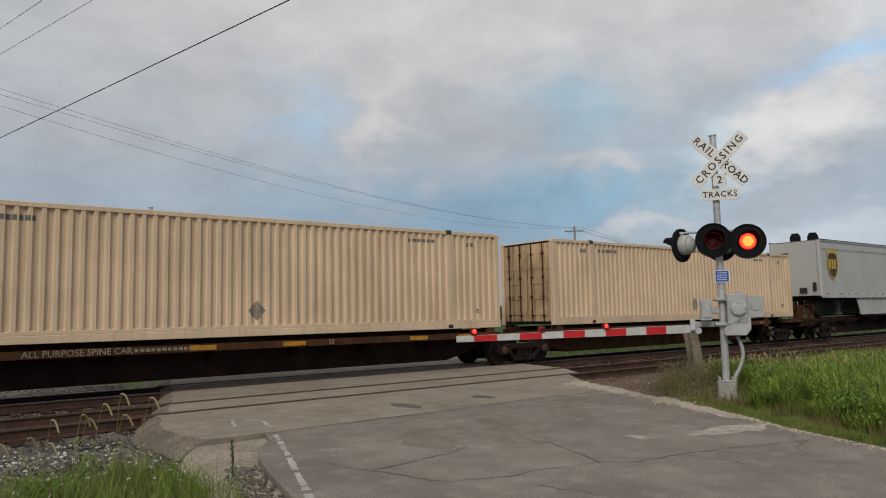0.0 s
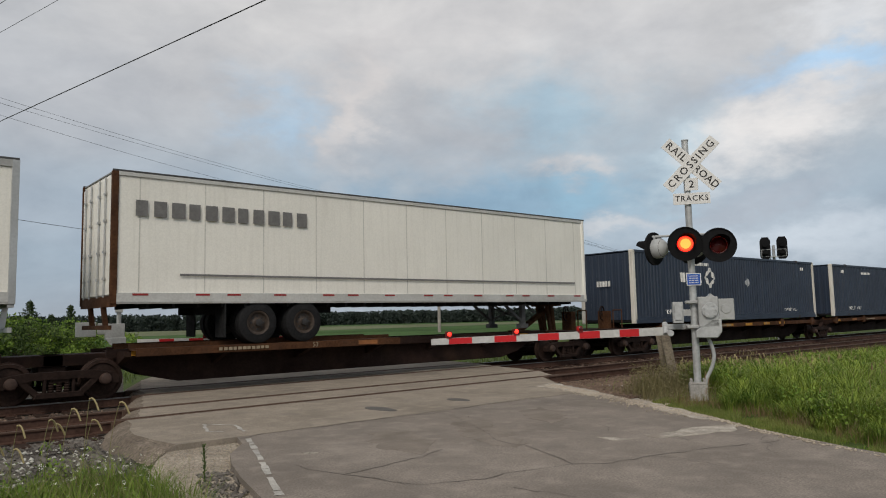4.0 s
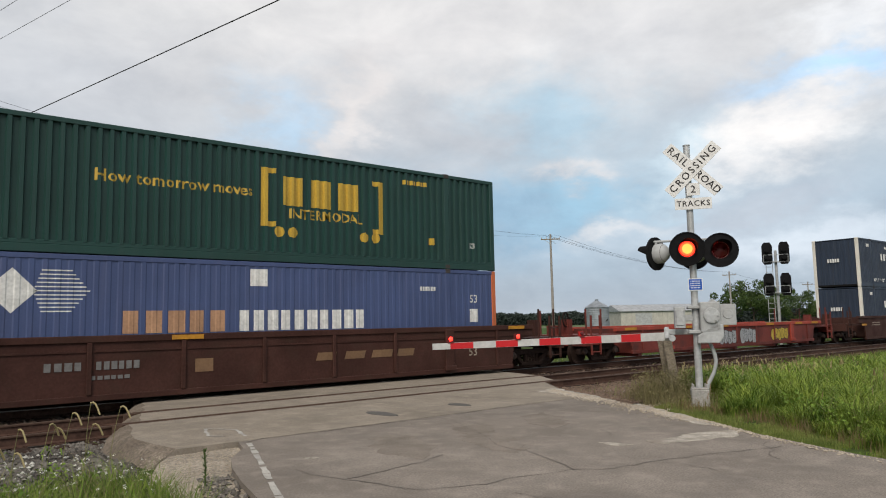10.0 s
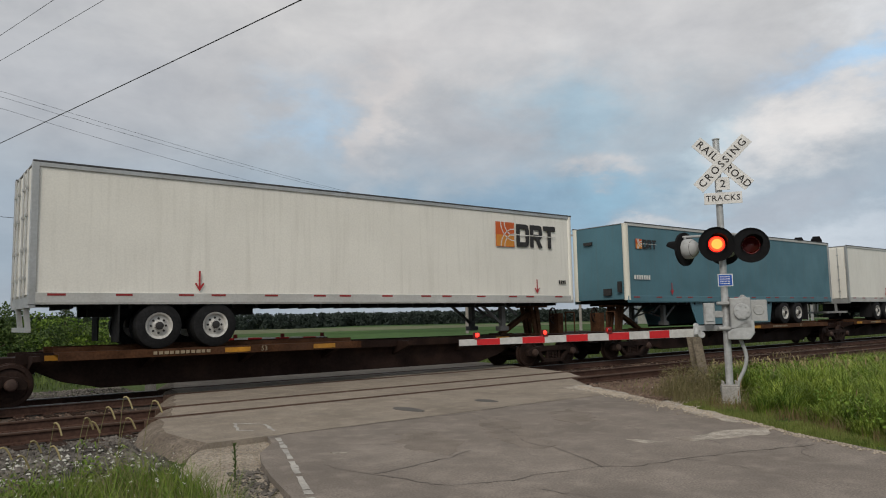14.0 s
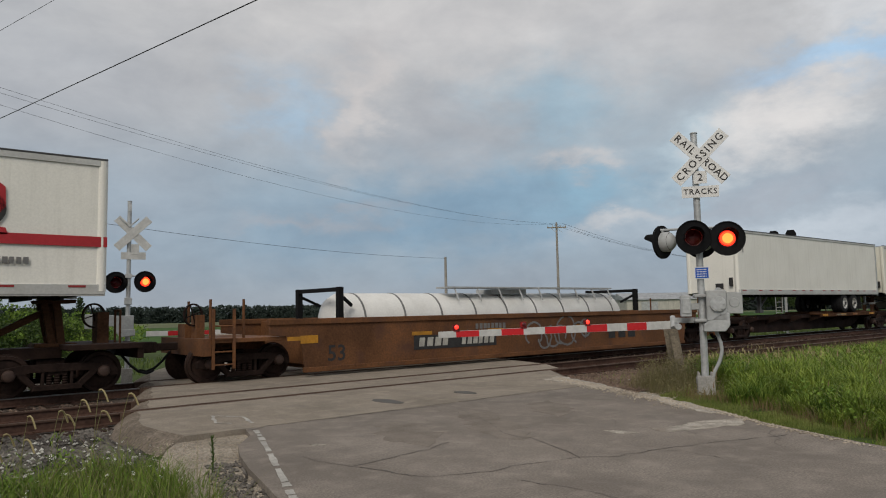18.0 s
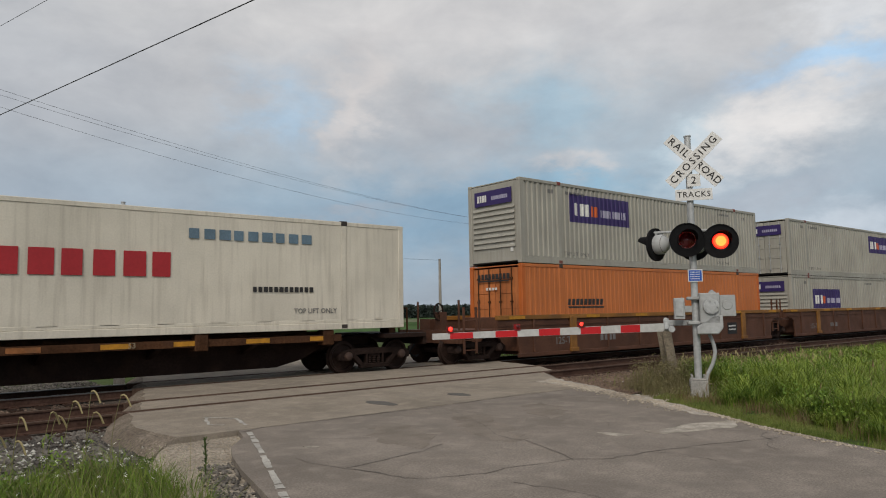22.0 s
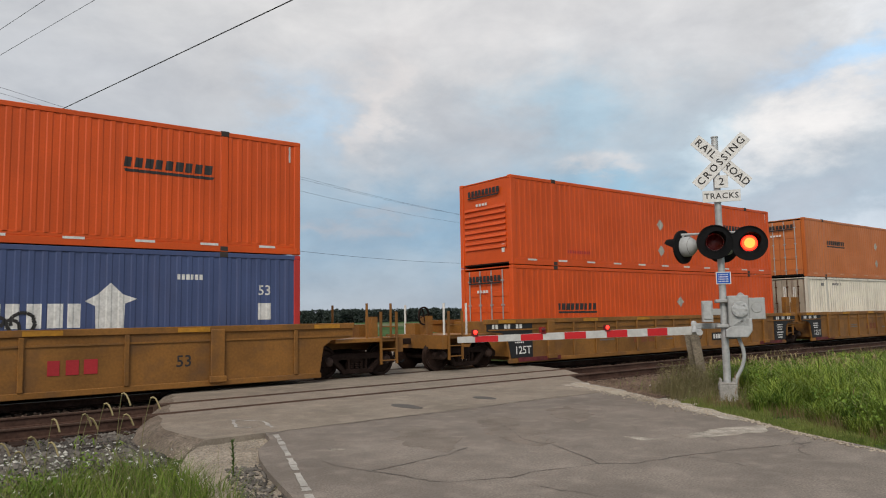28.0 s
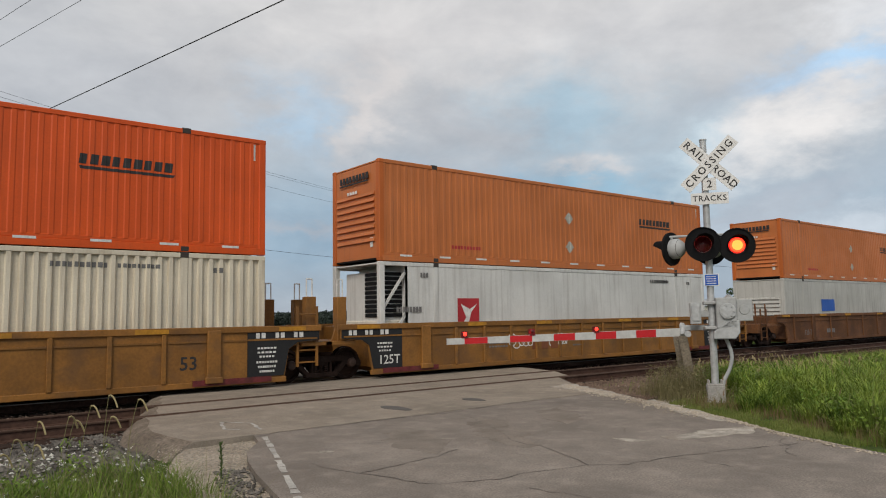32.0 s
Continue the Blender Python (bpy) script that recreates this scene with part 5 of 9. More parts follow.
# -- containers --
def corrugated(bm, x0, x1, z0, z1, depth, pitch):
    n = max(2, round((x1 - x0) / pitch))
    p = (x1 - x0) / n
    pts = [(x0, 0.0)]
    for i in range(n):
        a = x0 + i * p
        pts += [(a + p * 0.32, 0.0), (a + p * 0.43, depth), (a + p * 0.89, depth), (a + p, 0.0)]
    lo = [bm.verts.new((x, y, z0)) for x, y in pts]
    hi = [bm.verts.new((x, y, z1)) for x, y in pts]
    for i in range(len(pts) - 1):
        bm.faces.new((lo[i], lo[i + 1], hi[i + 1], hi[i]))


LIFT = 1.982
STYLES = {"deep": (0.060, 0.245), "mid": (0.040, 0.245), "fine": (0.038, 0.225), "shallow": (0.013, 0.245), "flat": (0.006, 1.2)}
SPANS = ((0.15, LIFT - 0.09), (LIFT + 0.09, CL - LIFT - 0.09), (CL - LIFT + 0.09, CL - 0.15))


def fold_lines(style):
    """Places and depths at which a corrugated side bends."""
    depth, pitch = STYLES[style]
    out = []
    for x0, x1 in SPANS:
        n = max(2, round((x1 - x0) / pitch))
        p = (x1 - x0) / n
        out.append((x0, 0.0))
        for i in range(n):
            a = x0 + i * p
            out += [(a + p * 0.32, 0.0), (a + p * 0.43, depth), (a + p * 0.89, depth), (a + p, 0.0)]
    return out


def painted_on(me, x, style):
    """A flat marking bent so that it lies on the corrugated side, x along it."""
    key = f"{me.name}:{x:.3f}:{style}"
    if key not in CACHE:
        bends = fold_lines(style)
        bm = bmesh.new()
        bm.from_mesh(me)
        lo, hi = min(v.co.x for v in bm.verts) + x, max(v.co.x for v in bm.verts) + x
        for b, _ in bends:
            if lo < b < hi:
                bmesh.ops.bisect_plane(bm, geom=list(bm.verts) + list(bm.edges) + list(bm.faces), plane_co=(b - x, 0, 0), plane_no=(1, 0, 0))
        bx, by = [b for b, _ in bends], [d for _, d in bends]
        for v in bm.verts:
            v.co.y = v.co.y * 0.5 + float(np.interp(v.co.x + x, bx, by))
        out = bpy.data.meshes.new(me.name.split(".")[0])
        bm.to_mesh(out)
        bm.free()
        CACHE[key] = out
    return CACHE[key]



def side_build(style, H, lift=True, bay=False):
    depth, pitch = STYLES[style]

    def build(bm):
        spans = ((0.15, LIFT - 0.09), (LIFT + 0.09, CL - LIFT - 0.09), (CL - LIFT + 0.09, CL - 0.15)) if lift else ((0.15, CL - 0.15),)
        for x0, x1 in spans:
            if bay and x0 < 0.2:
                x0 = 0.95
            corrugated(bm, x0, x1, 0.24, H - 0.10, depth, pitch)

    return build


def floor_pan_build(bm):
    """Floor with its cross members, one folded section."""
    hw = FULL_W / 2 - 0.06
    line = [(0.05, 0.16), (0.05, 0.06)]
    for x in np.arange(0.6, 15.6, 0.75):
        line += [(x, 0.06), (x + 0.01, 0.02), (x + 0.09, 0.02), (x + 0.1, 0.06)]
    prism(bm, line + [(CL - 0.05, 0.06), (CL - 0.05, 0.16)], -hw, hw)


def container(u, z, body, label, end="ribs", style="deep", post=None, H=2.896, extras=(), bottom=None, rust=False, group="containers", end_mat=None):
    """53-foot box. extras: (name, x, z, mesh, material, label) on the near side; end: what its leading end shows."""
    ob = rides("container", u, z, label, "container", group)
    hw = FULL_W / 2
    post = post or (ORANGE if body is PEACH else body)
    bay = end == "reefer"
    sm = made(f"side_panel:{style}:{H}:{bay}", side_build(style, H, bay=bay))
    part("side_panel", sm, body, ob, at=(0, -hw + 0.012, 0))
    part("side_panel", sm, body, ob, at=Matrix.Translation((0, hw - 0.012, 0)) @ Matrix.Scale(-1, 4, (0, 1, 0)))
    part("roof", made("roof", lambda bm: box(bm, 0.05, CL - 0.05, -hw + 0.05, hw - 0.05, -0.055, -0.02)), body, ob, at=(0, 0, H))
    part("floor_pan", made("floor_pan", floor_pan_build), UNDER, ob)
    top = made("top_rail", lambda bm: box(bm, 0.1, CL - 0.1, -0.04, 0.04, -0.11, 0.0), 0.01)
    bot = made("bottom_rail", lambda bm: (box(bm, 0.1, CL - 0.1, -0.045, 0.045, 0.0, 0.17), box(bm, 0.1, CL - 0.1, -0.03, 0.045, 0.17, 0.26)), 0.01)
    for y in (-hw + 0.042, hw - 0.042):
        part("top_rail", top, body, ob, at=(0, y, H - 0.004))
        part("bottom_rail", bot, bottom or body, ob, at=pose(0, y, 0.004) if y < 0 else pose(CL, y, 0.004, 0, 0, 180))
    cp = made(f"corner_post:{H}", lambda bm: box(bm, -0.085, 0.085, -0.085, 0.085, 0.10, H - 0.10), 0.015)
    lp = made(f"lift_post:{H}", lambda bm: box(bm, -0.085, 0.085, -0.03, 0.03, 0.12, H - 0.08), 0.01)
    cast = made("corner_casting", lambda bm: box(bm, -0.092, 0.092, -0.085, 0.085, -0.06, 0.06), 0.02)
    lcast = made("lift_casting", lambda bm: box(bm, -0.11, 0.11, -0.06, 0.06, -0.07, 0.075), 0.02)
    for x in (0.088, CL - 0.088):
        for y in (-hw + 0.086, hw - 0.086):
            part("corner_post", cp, post, ob, at=(x, y, 0))
            for zz_ in (0.06, H - 0.06):
                part("corner_casting", cast, post, ob, at=(x, y, zz_))
    for x in (LIFT, CL - LIFT):
        for y in (-hw + 0.035, hw - 0.035):
            part("lift_post", lp, body, ob, at=(x, y, 0))
        for zz_ in (0.075, H - 0.055):
            part("lift_casting", lcast, mat("casting_red", (0.20, 0.05, 0.04), 0.7, dirt=0.5) if body is GREY else mat("casting_grime", (0.05, 0.04, 0.035), 0.7), ob, "grimy lifting casting", at=(x, -hw + 0.056, zz_))
    wall = made(f"end_wall:{H}", lambda bm: box(bm, -0.02, 0.02, -hw + 0.16, hw - 0.16, 0.10, H - 0.08))
    part("end_wall", wall, body, ob, at=(CL - 0.06, 0, 0))
    if end == "ribs":
        part("end_wall", wall, body, ob, at=(0.06, 0, 0))
        rb = made("end_rib", lambda bm: prism(bm, [(-0.045, -0.04), (0.02, -0.06), (0.02, 0.06), (-0.02, 0.05)], -1.02, 1.02))
        for i in range(8):
            part("end_rib", rb, body, ob, at=(0.03, 0, 0.62 + i * 0.19))
        part("end_hatch", made("end_hatch", lambda bm: box(bm, -0.012, 0.0, -0.07, 0.07, -0.14, 0.14), 0.01), MARK_WHITE, ob, "small white document box", at=(0.036, -0.85, 0.55))
    elif end == "plain":
        part("end_wall", made("end_corrugated", lambda bm: corrugated(bm, -1.12, 1.12, 0.15, H - 0.1, 0.04, 0.32)), end_mat or body, ob, at=pose(0.035, 0, 0, 0, 0, -90))
    elif end == "reefer":
        part("end_wall", wall, body, ob, at=(0.95, 0, 0))
        part("cooling_unit", made("cooling_unit", lambda bm: (box(bm, 0.30, 0.93, -1.0, 1.0, 0.25, 2.65),), 0.03), COOLWHITE, ob, "white cooling unit")
        part("grille", made("grille", lambda bm: [box(bm, 0.27, 0.30, -0.98, -0.1, z_, z_ + 0.10) for z_ in np.arange(1.35, 2.55, 0.13)] + [box(bm, 0.3, 0.93, -1.03, -1.0, z_, z_ + 0.10) for z_ in np.arange(1.35, 2.55, 0.13)]), SHADE_BLACK, ob, "black grille slats")
        part("fuel_box", made("fuel_box", lambda bm: (box(bm, 0.26, 0.9, -1.02, 1.02, 0.3, 1.25), box(bm, 0.22, 0.26, -0.9, -0.2, 0.5, 1.1)), 0.03), OFFWHITE, ob)
        for y in (-1.2, 1.2):
            for z0_, z1_ in ((0.3, 1.4), (1.5, 2.6)):
                bm = bmesh.new()
                beam(bm, (0.1, y, z0_), (0.9, y, z1_), 0.06, 0.07)
                part("brace", bm, body, ob, "diagonal frame brace")
    else:
        leaf = made(f"door_leaf:{H}", lambda bm: (box(bm, -0.025, 0.025, 0.01, 1.10, 0.13, H - 0.12), [box(bm, -0.04, -0.02, 0.06, 1.05, zq, zq + 0.16) for zq in np.arange(0.35, H - 0.5, 0.52)]), 0.006)
        lrod = made(f"lock_rod:{H}", lambda bm: (rod(bm, (0, 0, 0.12), (0, 0, H - 0.12), 0.022, 8), [box(bm, -0.03, 0.03, -0.05, 0.05, q, q + 0.06) for q in (0.3, 0.95, 1.6, H - 0.5)]))
        for way in (1, -1):
            d = part("door", leaf, (RUST_CREAM if body is CREAM else RUST_PEACH if body is PEACH else RUST_DOOR) if rust else body, ob, at=pose(0.05, 0, 0) if way > 0 else Matrix.Translation((0.05, 0, 0)) @ Matrix.Scale(-1, 4, (0, 1, 0)))
            for y in (0.28, 0.82):
                part("lock_rod", lrod, ALU if not rust else DECK, d, "door lock rod", at=(-0.055, y, 0))
    for nm, x, zq, me, m, lab in extras:
        if nm.startswith("end_"):
            part(nm, me, m, ob, lab, at=pose(-0.012 if end != "doors" else -0.035, x, zq, 0, 0, -90))
        else:
            if style != "flat" and 0.32 < zq < 2.72:
                part(nm, painted_on(me, x, style), m, ob, lab, at=(x, -hw + 0.009, zq))
            else:
                part(nm, me, m, ob, lab, at=(x, -hw - 0.002, zq))
    return ob


def no_lift(m=MARK_GREY, x1=3.0, x2=None):
    out = [("lift_note", x1, 0.38, lettering("TOP LIFT ONLY", 0.20), m, "")]
    if x2:
        out.append(("lift_note", x2, 0.38, lettering("TOP LIFT ONLY", 0.16), m, ""))
    return out


def number_bars(m=MARK_GREY, x=2.9, z=2.56):
    return [("number_strip", x, z, blocks_mesh(1.15, 0.11, 10), m, "container number as plain bars"), ("mark_strip", 1.55, z - 0.02, blocks_mesh(0.3, 0.14, 3), m, ""),
            ("number_strip", 13.2, z, blocks_mesh(0.9, 0.09, 9), m, ""), ("mark_strip", 15.0, z - 0.05, blocks_mesh(0.25, 0.12, 2), m, "")]


def courier_panel(x, z=2.05, w=3.5, h=1.02):
    """Purple panel with white, orange and pale word blocks."""
    return [("brand_panel", x, z, plate_mesh(w, h), PURPLE, "purple panel"), ("brand_word", x - w * 0.295, z - h * 0.04, blocks_mesh(w * 0.26, h * 0.44, 3, 0.012), MARK_WHITE, "white word blocks"),
            ("brand_word", x - w * 0.095, z - h * 0.06, blocks_mesh(w * 0.11, h * 0.38, 2, 0.012), ORANGE_MARK, "orange word blocks"), ("brand_word", x + w * 0.23, z - h * 0.10, blocks_mesh(w * 0.46, h * 0.27, 9, 0.012), mat("lilac_marking", (0.42, 0.40, 0.52), 0.6), "pale word blocks")]


def courier_end(z=2.35):
    return [("end_panel", 0.0, z, plate_mesh(1.85, 0.52), PURPLE, "purple end panel"), ("end_word", 0.52, z, blocks_mesh(0.5, 0.24, 4, 0.012), MARK_WHITE, ""), ("end_word", -0.35, z - 0.02, blocks_mesh(0.8, 0.13, 8, 0.012), mat("lilac_marking", (0.42, 0.40, 0.52), 0.6), "")]


def haul_word(x, z=1.75, w=2.0):
    """Dark word blocks underlined by a slanted bar."""
    return [("brand_word", x, z, blocks_mesh(w, 0.22, 9, lean=0.12), MARK_DARK, "dark word blocks"), ("brand_underline", x + 0.03, z - 0.19, poly_mesh(f"underline:{w}", [(-w / 2, -0.03), (w / 2 - 0.05, -0.035), (w / 2, 0.03), (-w / 2 - 0.02, 0.035)]), MARK_DARK, "")]


def haul_end(z=2.50):
    return [("end_word", 0.0, z, blocks_mesh(1.6, 0.19, 9), MARK_DARK, "dark word blocks"), ("end_word", 0.05, z - 0.15, plate_mesh(1.55, 0.05), MARK_DARK, ""), ("end_word", 0.1, z - 0.42, blocks_mesh(0.6, 0.09, 4), MARK_WHITE, "")]


def placards(x, zs, r=0.22):
    return [("placard", x, z, diamond_mesh(r), FAINT_MARK if r < 0.225 else MARK_WHITE if r > 0.255 and r < 0.27 else SILVER_MARK, "diamond placard") for z in zs]


def tape(m=MARK_WHITE, n=11):
    return [("reflective_tape", 0.9 + i * (CL - 1.8) / (n - 1), 0.17, plate_mesh(0.42, 0.055), m, "white reflective tape") for i in range(n)] + [("corner_tape", CL - 0.30, 2.55, plate_mesh(0.05, 0.40), MARK_WHITE, "white reflective tape")]


def link_ring(bm):
    """Open diamond made of four thick links."""
    for k in range(4):
        c, q = math.cos(k * math.pi / 2), math.sin(k * math.pi / 2)
        prism(bm, [(px_ * c - pz * q, px_ * q + pz * c) for px_, pz in ((0.44, -0.05), (0.44, 0.05), (0.06, 0.43), (-0.03, 0.34), (0.13, 0.18), (0.16, 0.06), (0.26, -0.02))], -0.006, 0)


def umax_marks(x, diamond=None, note=True):
    out = [("brand_word", x - 0.62, 1.86, blocks_mesh(1.75, 0.40, 4, lean=-0.08), MARK_WHITE, "white word blocks"),
           ("brand_ring", x + 0.78, 1.88, made("brand_ring", link_ring), MARK_WHITE, "white diamond of four links")]
    out += [("number_strip", 5.0, 2.45, blocks_mesh(1.4, 0.13, 9), MARK_WHITE, "number as plain bars"), ("mark_strip", 1.55, 2.5, blocks_mesh(0.35, 0.18, 3), MARK_WHITE, ""), ("mark_strip", 14.8, 2.5, blocks_mesh(0.3, 0.15, 3), MARK_WHITE, "")]
    if diamond:
        out += placards(diamond, (1.72,), 0.24)
    if note:
        out += [("lift_note", 3.0, 0.42, lettering("TOP LIFT ONLY", 0.26), MARK_WHITE, ""), ("lift_note", 13.3, 0.42, lettering("TOP LIFT ONLY", 0.20), MARK_WHITE, "")]
    out += [("end_word", 0.1, 1.6, blocks_mesh(0.7, 0.22, 5), MARK_WHITE, "")]
    return out


def stack_marks():
    """Diamond with speed lines, two-tone word blocks, white card and number."""
    lines = made("speed_mark", lambda bm: [box(bm, 0.18 + abs(i - 5) * 0.03, 1.25 - abs(i - 5) * 0.07, -0.006, 0, (i - 5) * 0.085 - 0.013, (i - 5) * 0.085 + 0.013) for i in range(11)])
    return [("brand_diamond", 2.75, 2.12, diamond_mesh(0.46), MARK_WHITE, "white diamond"), ("speed_mark", 2.95, 2.12, lines, MARK_WHITE, "white speed lines"),
            ("brand_word", 6.1, 1.45, blocks_mesh(2.45, 0.50, 5), mat("copper_marking", (0.46, 0.26, 0.15), 0.6), "copper word blocks"), ("brand_word", 9.4, 1.45, blocks_mesh(3.7, 0.50, 10), MARK_WHITE, "white word blocks"),
            ("white_card", 8.05, 2.5, plate_mesh(0.45, 0.42), MARK_WHITE, ""), ("number_strip", 13.4, 2.3, blocks_mesh(0.6, 0.12, 6), MARK_WHITE, ""), ("load_mark", 15.2, 2.0, lettering("53", 0.34), MARK_WHITE, ""),
            ("white_card", 15.2, 1.5, plate_mesh(0.34, 0.40), MARK_WHITE, "")]


def red_card(x, z=1.25):
    return [("red_card", x, z, plate_mesh(0.85, 1.15), CRIMSON, "crimson square card"), ("card_shape", x, z + 0.05, poly_mesh("card_shape", [(-0.3, 0.35), (-0.1, -0.05), (-0.28, -0.3), (0.0, -0.2), (0.1, 0.1), (0.33, 0.35), (0.05, 0.2)], 0.010), MARK_WHITE, "white emblem shape")]


# -- road trailers --
PALE_RAIL = mat("pale_trailer_rail", (0.56, 0.555, 0.53), 0.5, 0.15, grain=0.08, blotch=0.15, dirt=0.25, dirt_rgb=(0.30, 0.27, 0.22))
BAND_GREY = mat("grey_top_band", (0.36, 0.36, 0.35), 0.55, 0.1, grain=0.08, blotch=0.15)
SEAM = mat("seam_grey", (0.63, 0.61, 0.555), 0.6, 0, grain=0.1, blotch=0.15)
TAPE_RED = mat("dull_red_tape", (0.30, 0.030, 0.030), 0.5, 0, grain=0.1, blotch=0.2)


def tyre_build(bm):
    lathe(bm, [(0.29, -0.12), (0.31, -0.145), (0.44, -0.14), (0.50, -0.11), (0.505, 0.11), (0.44, 0.14), (0.29, 0.13)], 26, False)


def rim_build(bm):
    lathe(bm, [(0.05, -0.16), (0.09, -0.16), (0.10, -0.10), (0.15, -0.07), (0.23, -0.06), (0.26, -0.13), (0.295, -0.145), (0.30, 0.05), (0.05, 0.05)], 22)


def trailer(u, body, label, nose=True, skirt=None, rims=RIM, seams=13, extras=(), top=5.0, rail=None, corner=None, doors=ALU, roof_band=0.10, tyres=11.42, band_mat=None, seam_w=0.014):
    """53-foot highway trailer on the wheel boards; nose=True: its front leads."""
    ob = rides("trailer", u, 0, label, "trailer", "road trailers")
    z0, z1, hw, L = 2.06, top, 1.295, 16.15
    rail, corner, band_mat = rail or PALE_RAIL, corner or body, band_mat or PALE_RAIL
    flip = Matrix.Identity(4) if nose else Matrix.Translation((L, 0, 0)) @ Matrix.Rotation(math.pi, 4, "Z")

    def mx(x):
        return x if nose else L - x

    bm = bmesh.new()
    box(bm, 0.04, L - 0.05, -hw + 0.03, hw - 0.03, z0 + 0.12, z1 - 0.03)
    part("body", bm, body, ob, at=flip, bevel=0.02)
    if seams:
        bm = bmesh.new()
        for i in range(seams):
            x = 0.6 + i * (L - 1.2) / (seams - 1)
            for y in (-hw + 0.030, hw - 0.030):
                box(bm, x - seam_w, x + seam_w, y - 0.005, y + 0.005, z0 + 0.26, z1 - roof_band)
        part("seam_set", bm, SEAM, ob, "fine grey panel seams")["kind"] = "stuff"
    for y in (-hw + 0.025, hw - 0.025):
        bm = bmesh.new()
        box(bm, 0.02, L - 0.02, y - 0.025, y + 0.025, z1 - roof_band, z1)
        tr = part("top_rail", bm, band_mat, ob, bevel=0.008)
        bm = bmesh.new()
        box(bm, 0.01, L - 0.01, y - 0.032, y + 0.032, z1 - 0.005, z1 + 0.035)
        part("roof_edge", bm, mat("dark_roof_trim", (0.07, 0.07, 0.072), 0.6), tr, "dark roof edge trim", bevel=0.006)
        bm = bmesh.new()
        box(bm, 0.02, L - 0.02, y - 0.028, y + 0.028, z0 + 0.03, z0 + 0.25)
        box(bm, 0.02, L - 0.02, y - 0.02, y + 0.02, z0, z0 + 0.03)
        part("bottom_rail", bm, rail, ob, bevel=0.008)
    bm = bmesh.new()
    box(bm, 0.03, L - 0.03, -hw + 0.06, hw - 0.06, z1 - 0.03, z1 - 0.005)
    part("roof", bm, mat("roof_sheet", (0.26, 0.26, 0.255), 0.6, 0.2), ob)
    bm = bmesh.new()
    box(bm, 0.3, L - 0.15, -hw + 0.08, hw - 0.08, z0 + 0.02, z0 + 0.12)
    for i in range(26):
        x = 0.8 + i * 0.58
        box(bm, x, x + 0.07, -hw + 0.08, hw - 0.08, z0 - 0.08, z0 + 0.02)
    part("floor_frame", bm, UNDER, ob, at=flip)
    post = made("trailer_post:%d" % int(z1 * 100), lambda b_: (rod(b_, (0, 0, z0 + 0.1), (0, 0, z1 - 0.02), 0.115, 14)), smooth=True)
    for y in (-hw + 0.10, hw - 0.10):
        part("front_post", post, corner, ob, "rounded front corner post", at=(mx(0.10), y, 0))
        bm = bmesh.new()
        box(bm, -0.07, 0.07, -0.05, 0.05, z0, z1)
        part("rear_post", bm, doors, ob, at=(mx(L - 0.07), y + (-0.055 if y < 0 else 0.055), 0), bevel=0.01)
    for i in range(14):
        part("reflective_tape", plate_mesh(0.34, 0.045), TAPE_RED, ob, "dull red reflective tape", at=(0.7 + i * 1.13 + 0.22 * math.sin(i * 2.1 + u), -hw - 0.004, z0 + 0.205))
    # rear doors
    leaf = made("trailer_door:%d" % int(z1 * 100), lambda b_: box(b_, -0.02, 0.02, 0.01, 1.16, z0 + 0.2, z1 - 0.12), 0.008)
    lrod = made("trailer_rod:%d" % int(z1 * 100), lambda b_: (rod(b_, (0, 0, z0 + 0.15), (0, 0, z1 - 0.1), 0.02, 8), [box(b_, -0.02, 0.03, -0.05, 0.05, q, q + 0.05) for q in (2.6, 3.2, 3.9, 4.5)]))
    for way in (1, -1):
        m = Matrix.Translation((L - 0.03, 0, 0)) @ (Matrix.Identity(4) if way > 0 else Matrix.Scale(-1, 4, (0, 1, 0)))
        d = part("rear_door", leaf, body, ob, at=flip @ m)
        for y in (0.35, 0.85):
            part("lock_rod", lrod, ALU, d, at=(0.05, y, 0))
    bm = bmesh.new()
    box(bm, L - 0.14, L - 0.02, -hw + 0.02, hw - 0.02, z0 - 0.06, z0 + 0.18)
    box(bm, L - 0.10, L - 0.02, -1.1, 1.1, 1.50, 1.60)
    for y in (-0.55, 0.55):
        beam(bm, (L - 0.06, y, 1.55), (L - 0.12, y, z0), 0.10, 0.10)
    part("rear_bumper", bm, doors if doors is not body else ALU, ob, at=flip)
    # front fittings
    bm = bmesh.new()
    box(bm, -0.05, 0.03, -0.55, -0.2, 2.35, 2.6)
    box(bm, -0.07, 0.03, -1.02, -0.88, 2.45, 2.85)
    box(bm, -0.04, 0.03, 0.3, 0.7, 4.3, 4.42)
    part("front_fittings", bm, MARK_DARK, ob, "dark connector boxes", at=flip)
    # landing gear
    bm = bmesh.new()
    for y in (-0.75, 0.75):
        box(bm, 2.75, 2.90, y - 0.08, y + 0.08, 1.32, z0)
        box(bm, 2.66, 3.0, y - 0.12, y + 0.12, 1.20, 1.34)
        beam(bm, (2.9, y, 1.45), (3.75, y, z0), 0.06, 0.08)
        beam(bm, (2.75, y, 1.7), (2.2, y, z0), 0.06, 0.06)
    beam(bm, (2.82, -0.75, 1.5), (2.82, 0.75, 1.9), 0.05, 0.05)
    beam(bm, (2.82, 0.75, 1.5), (2.82, -0.75, 1.9), 0.05, 0.05)
    part("landing_gear", bm, mat("landing_gear_grey", (0.10, 0.10, 0.10), 0.7), ob, at=flip)
    # running gear
    bm = bmesh.new()
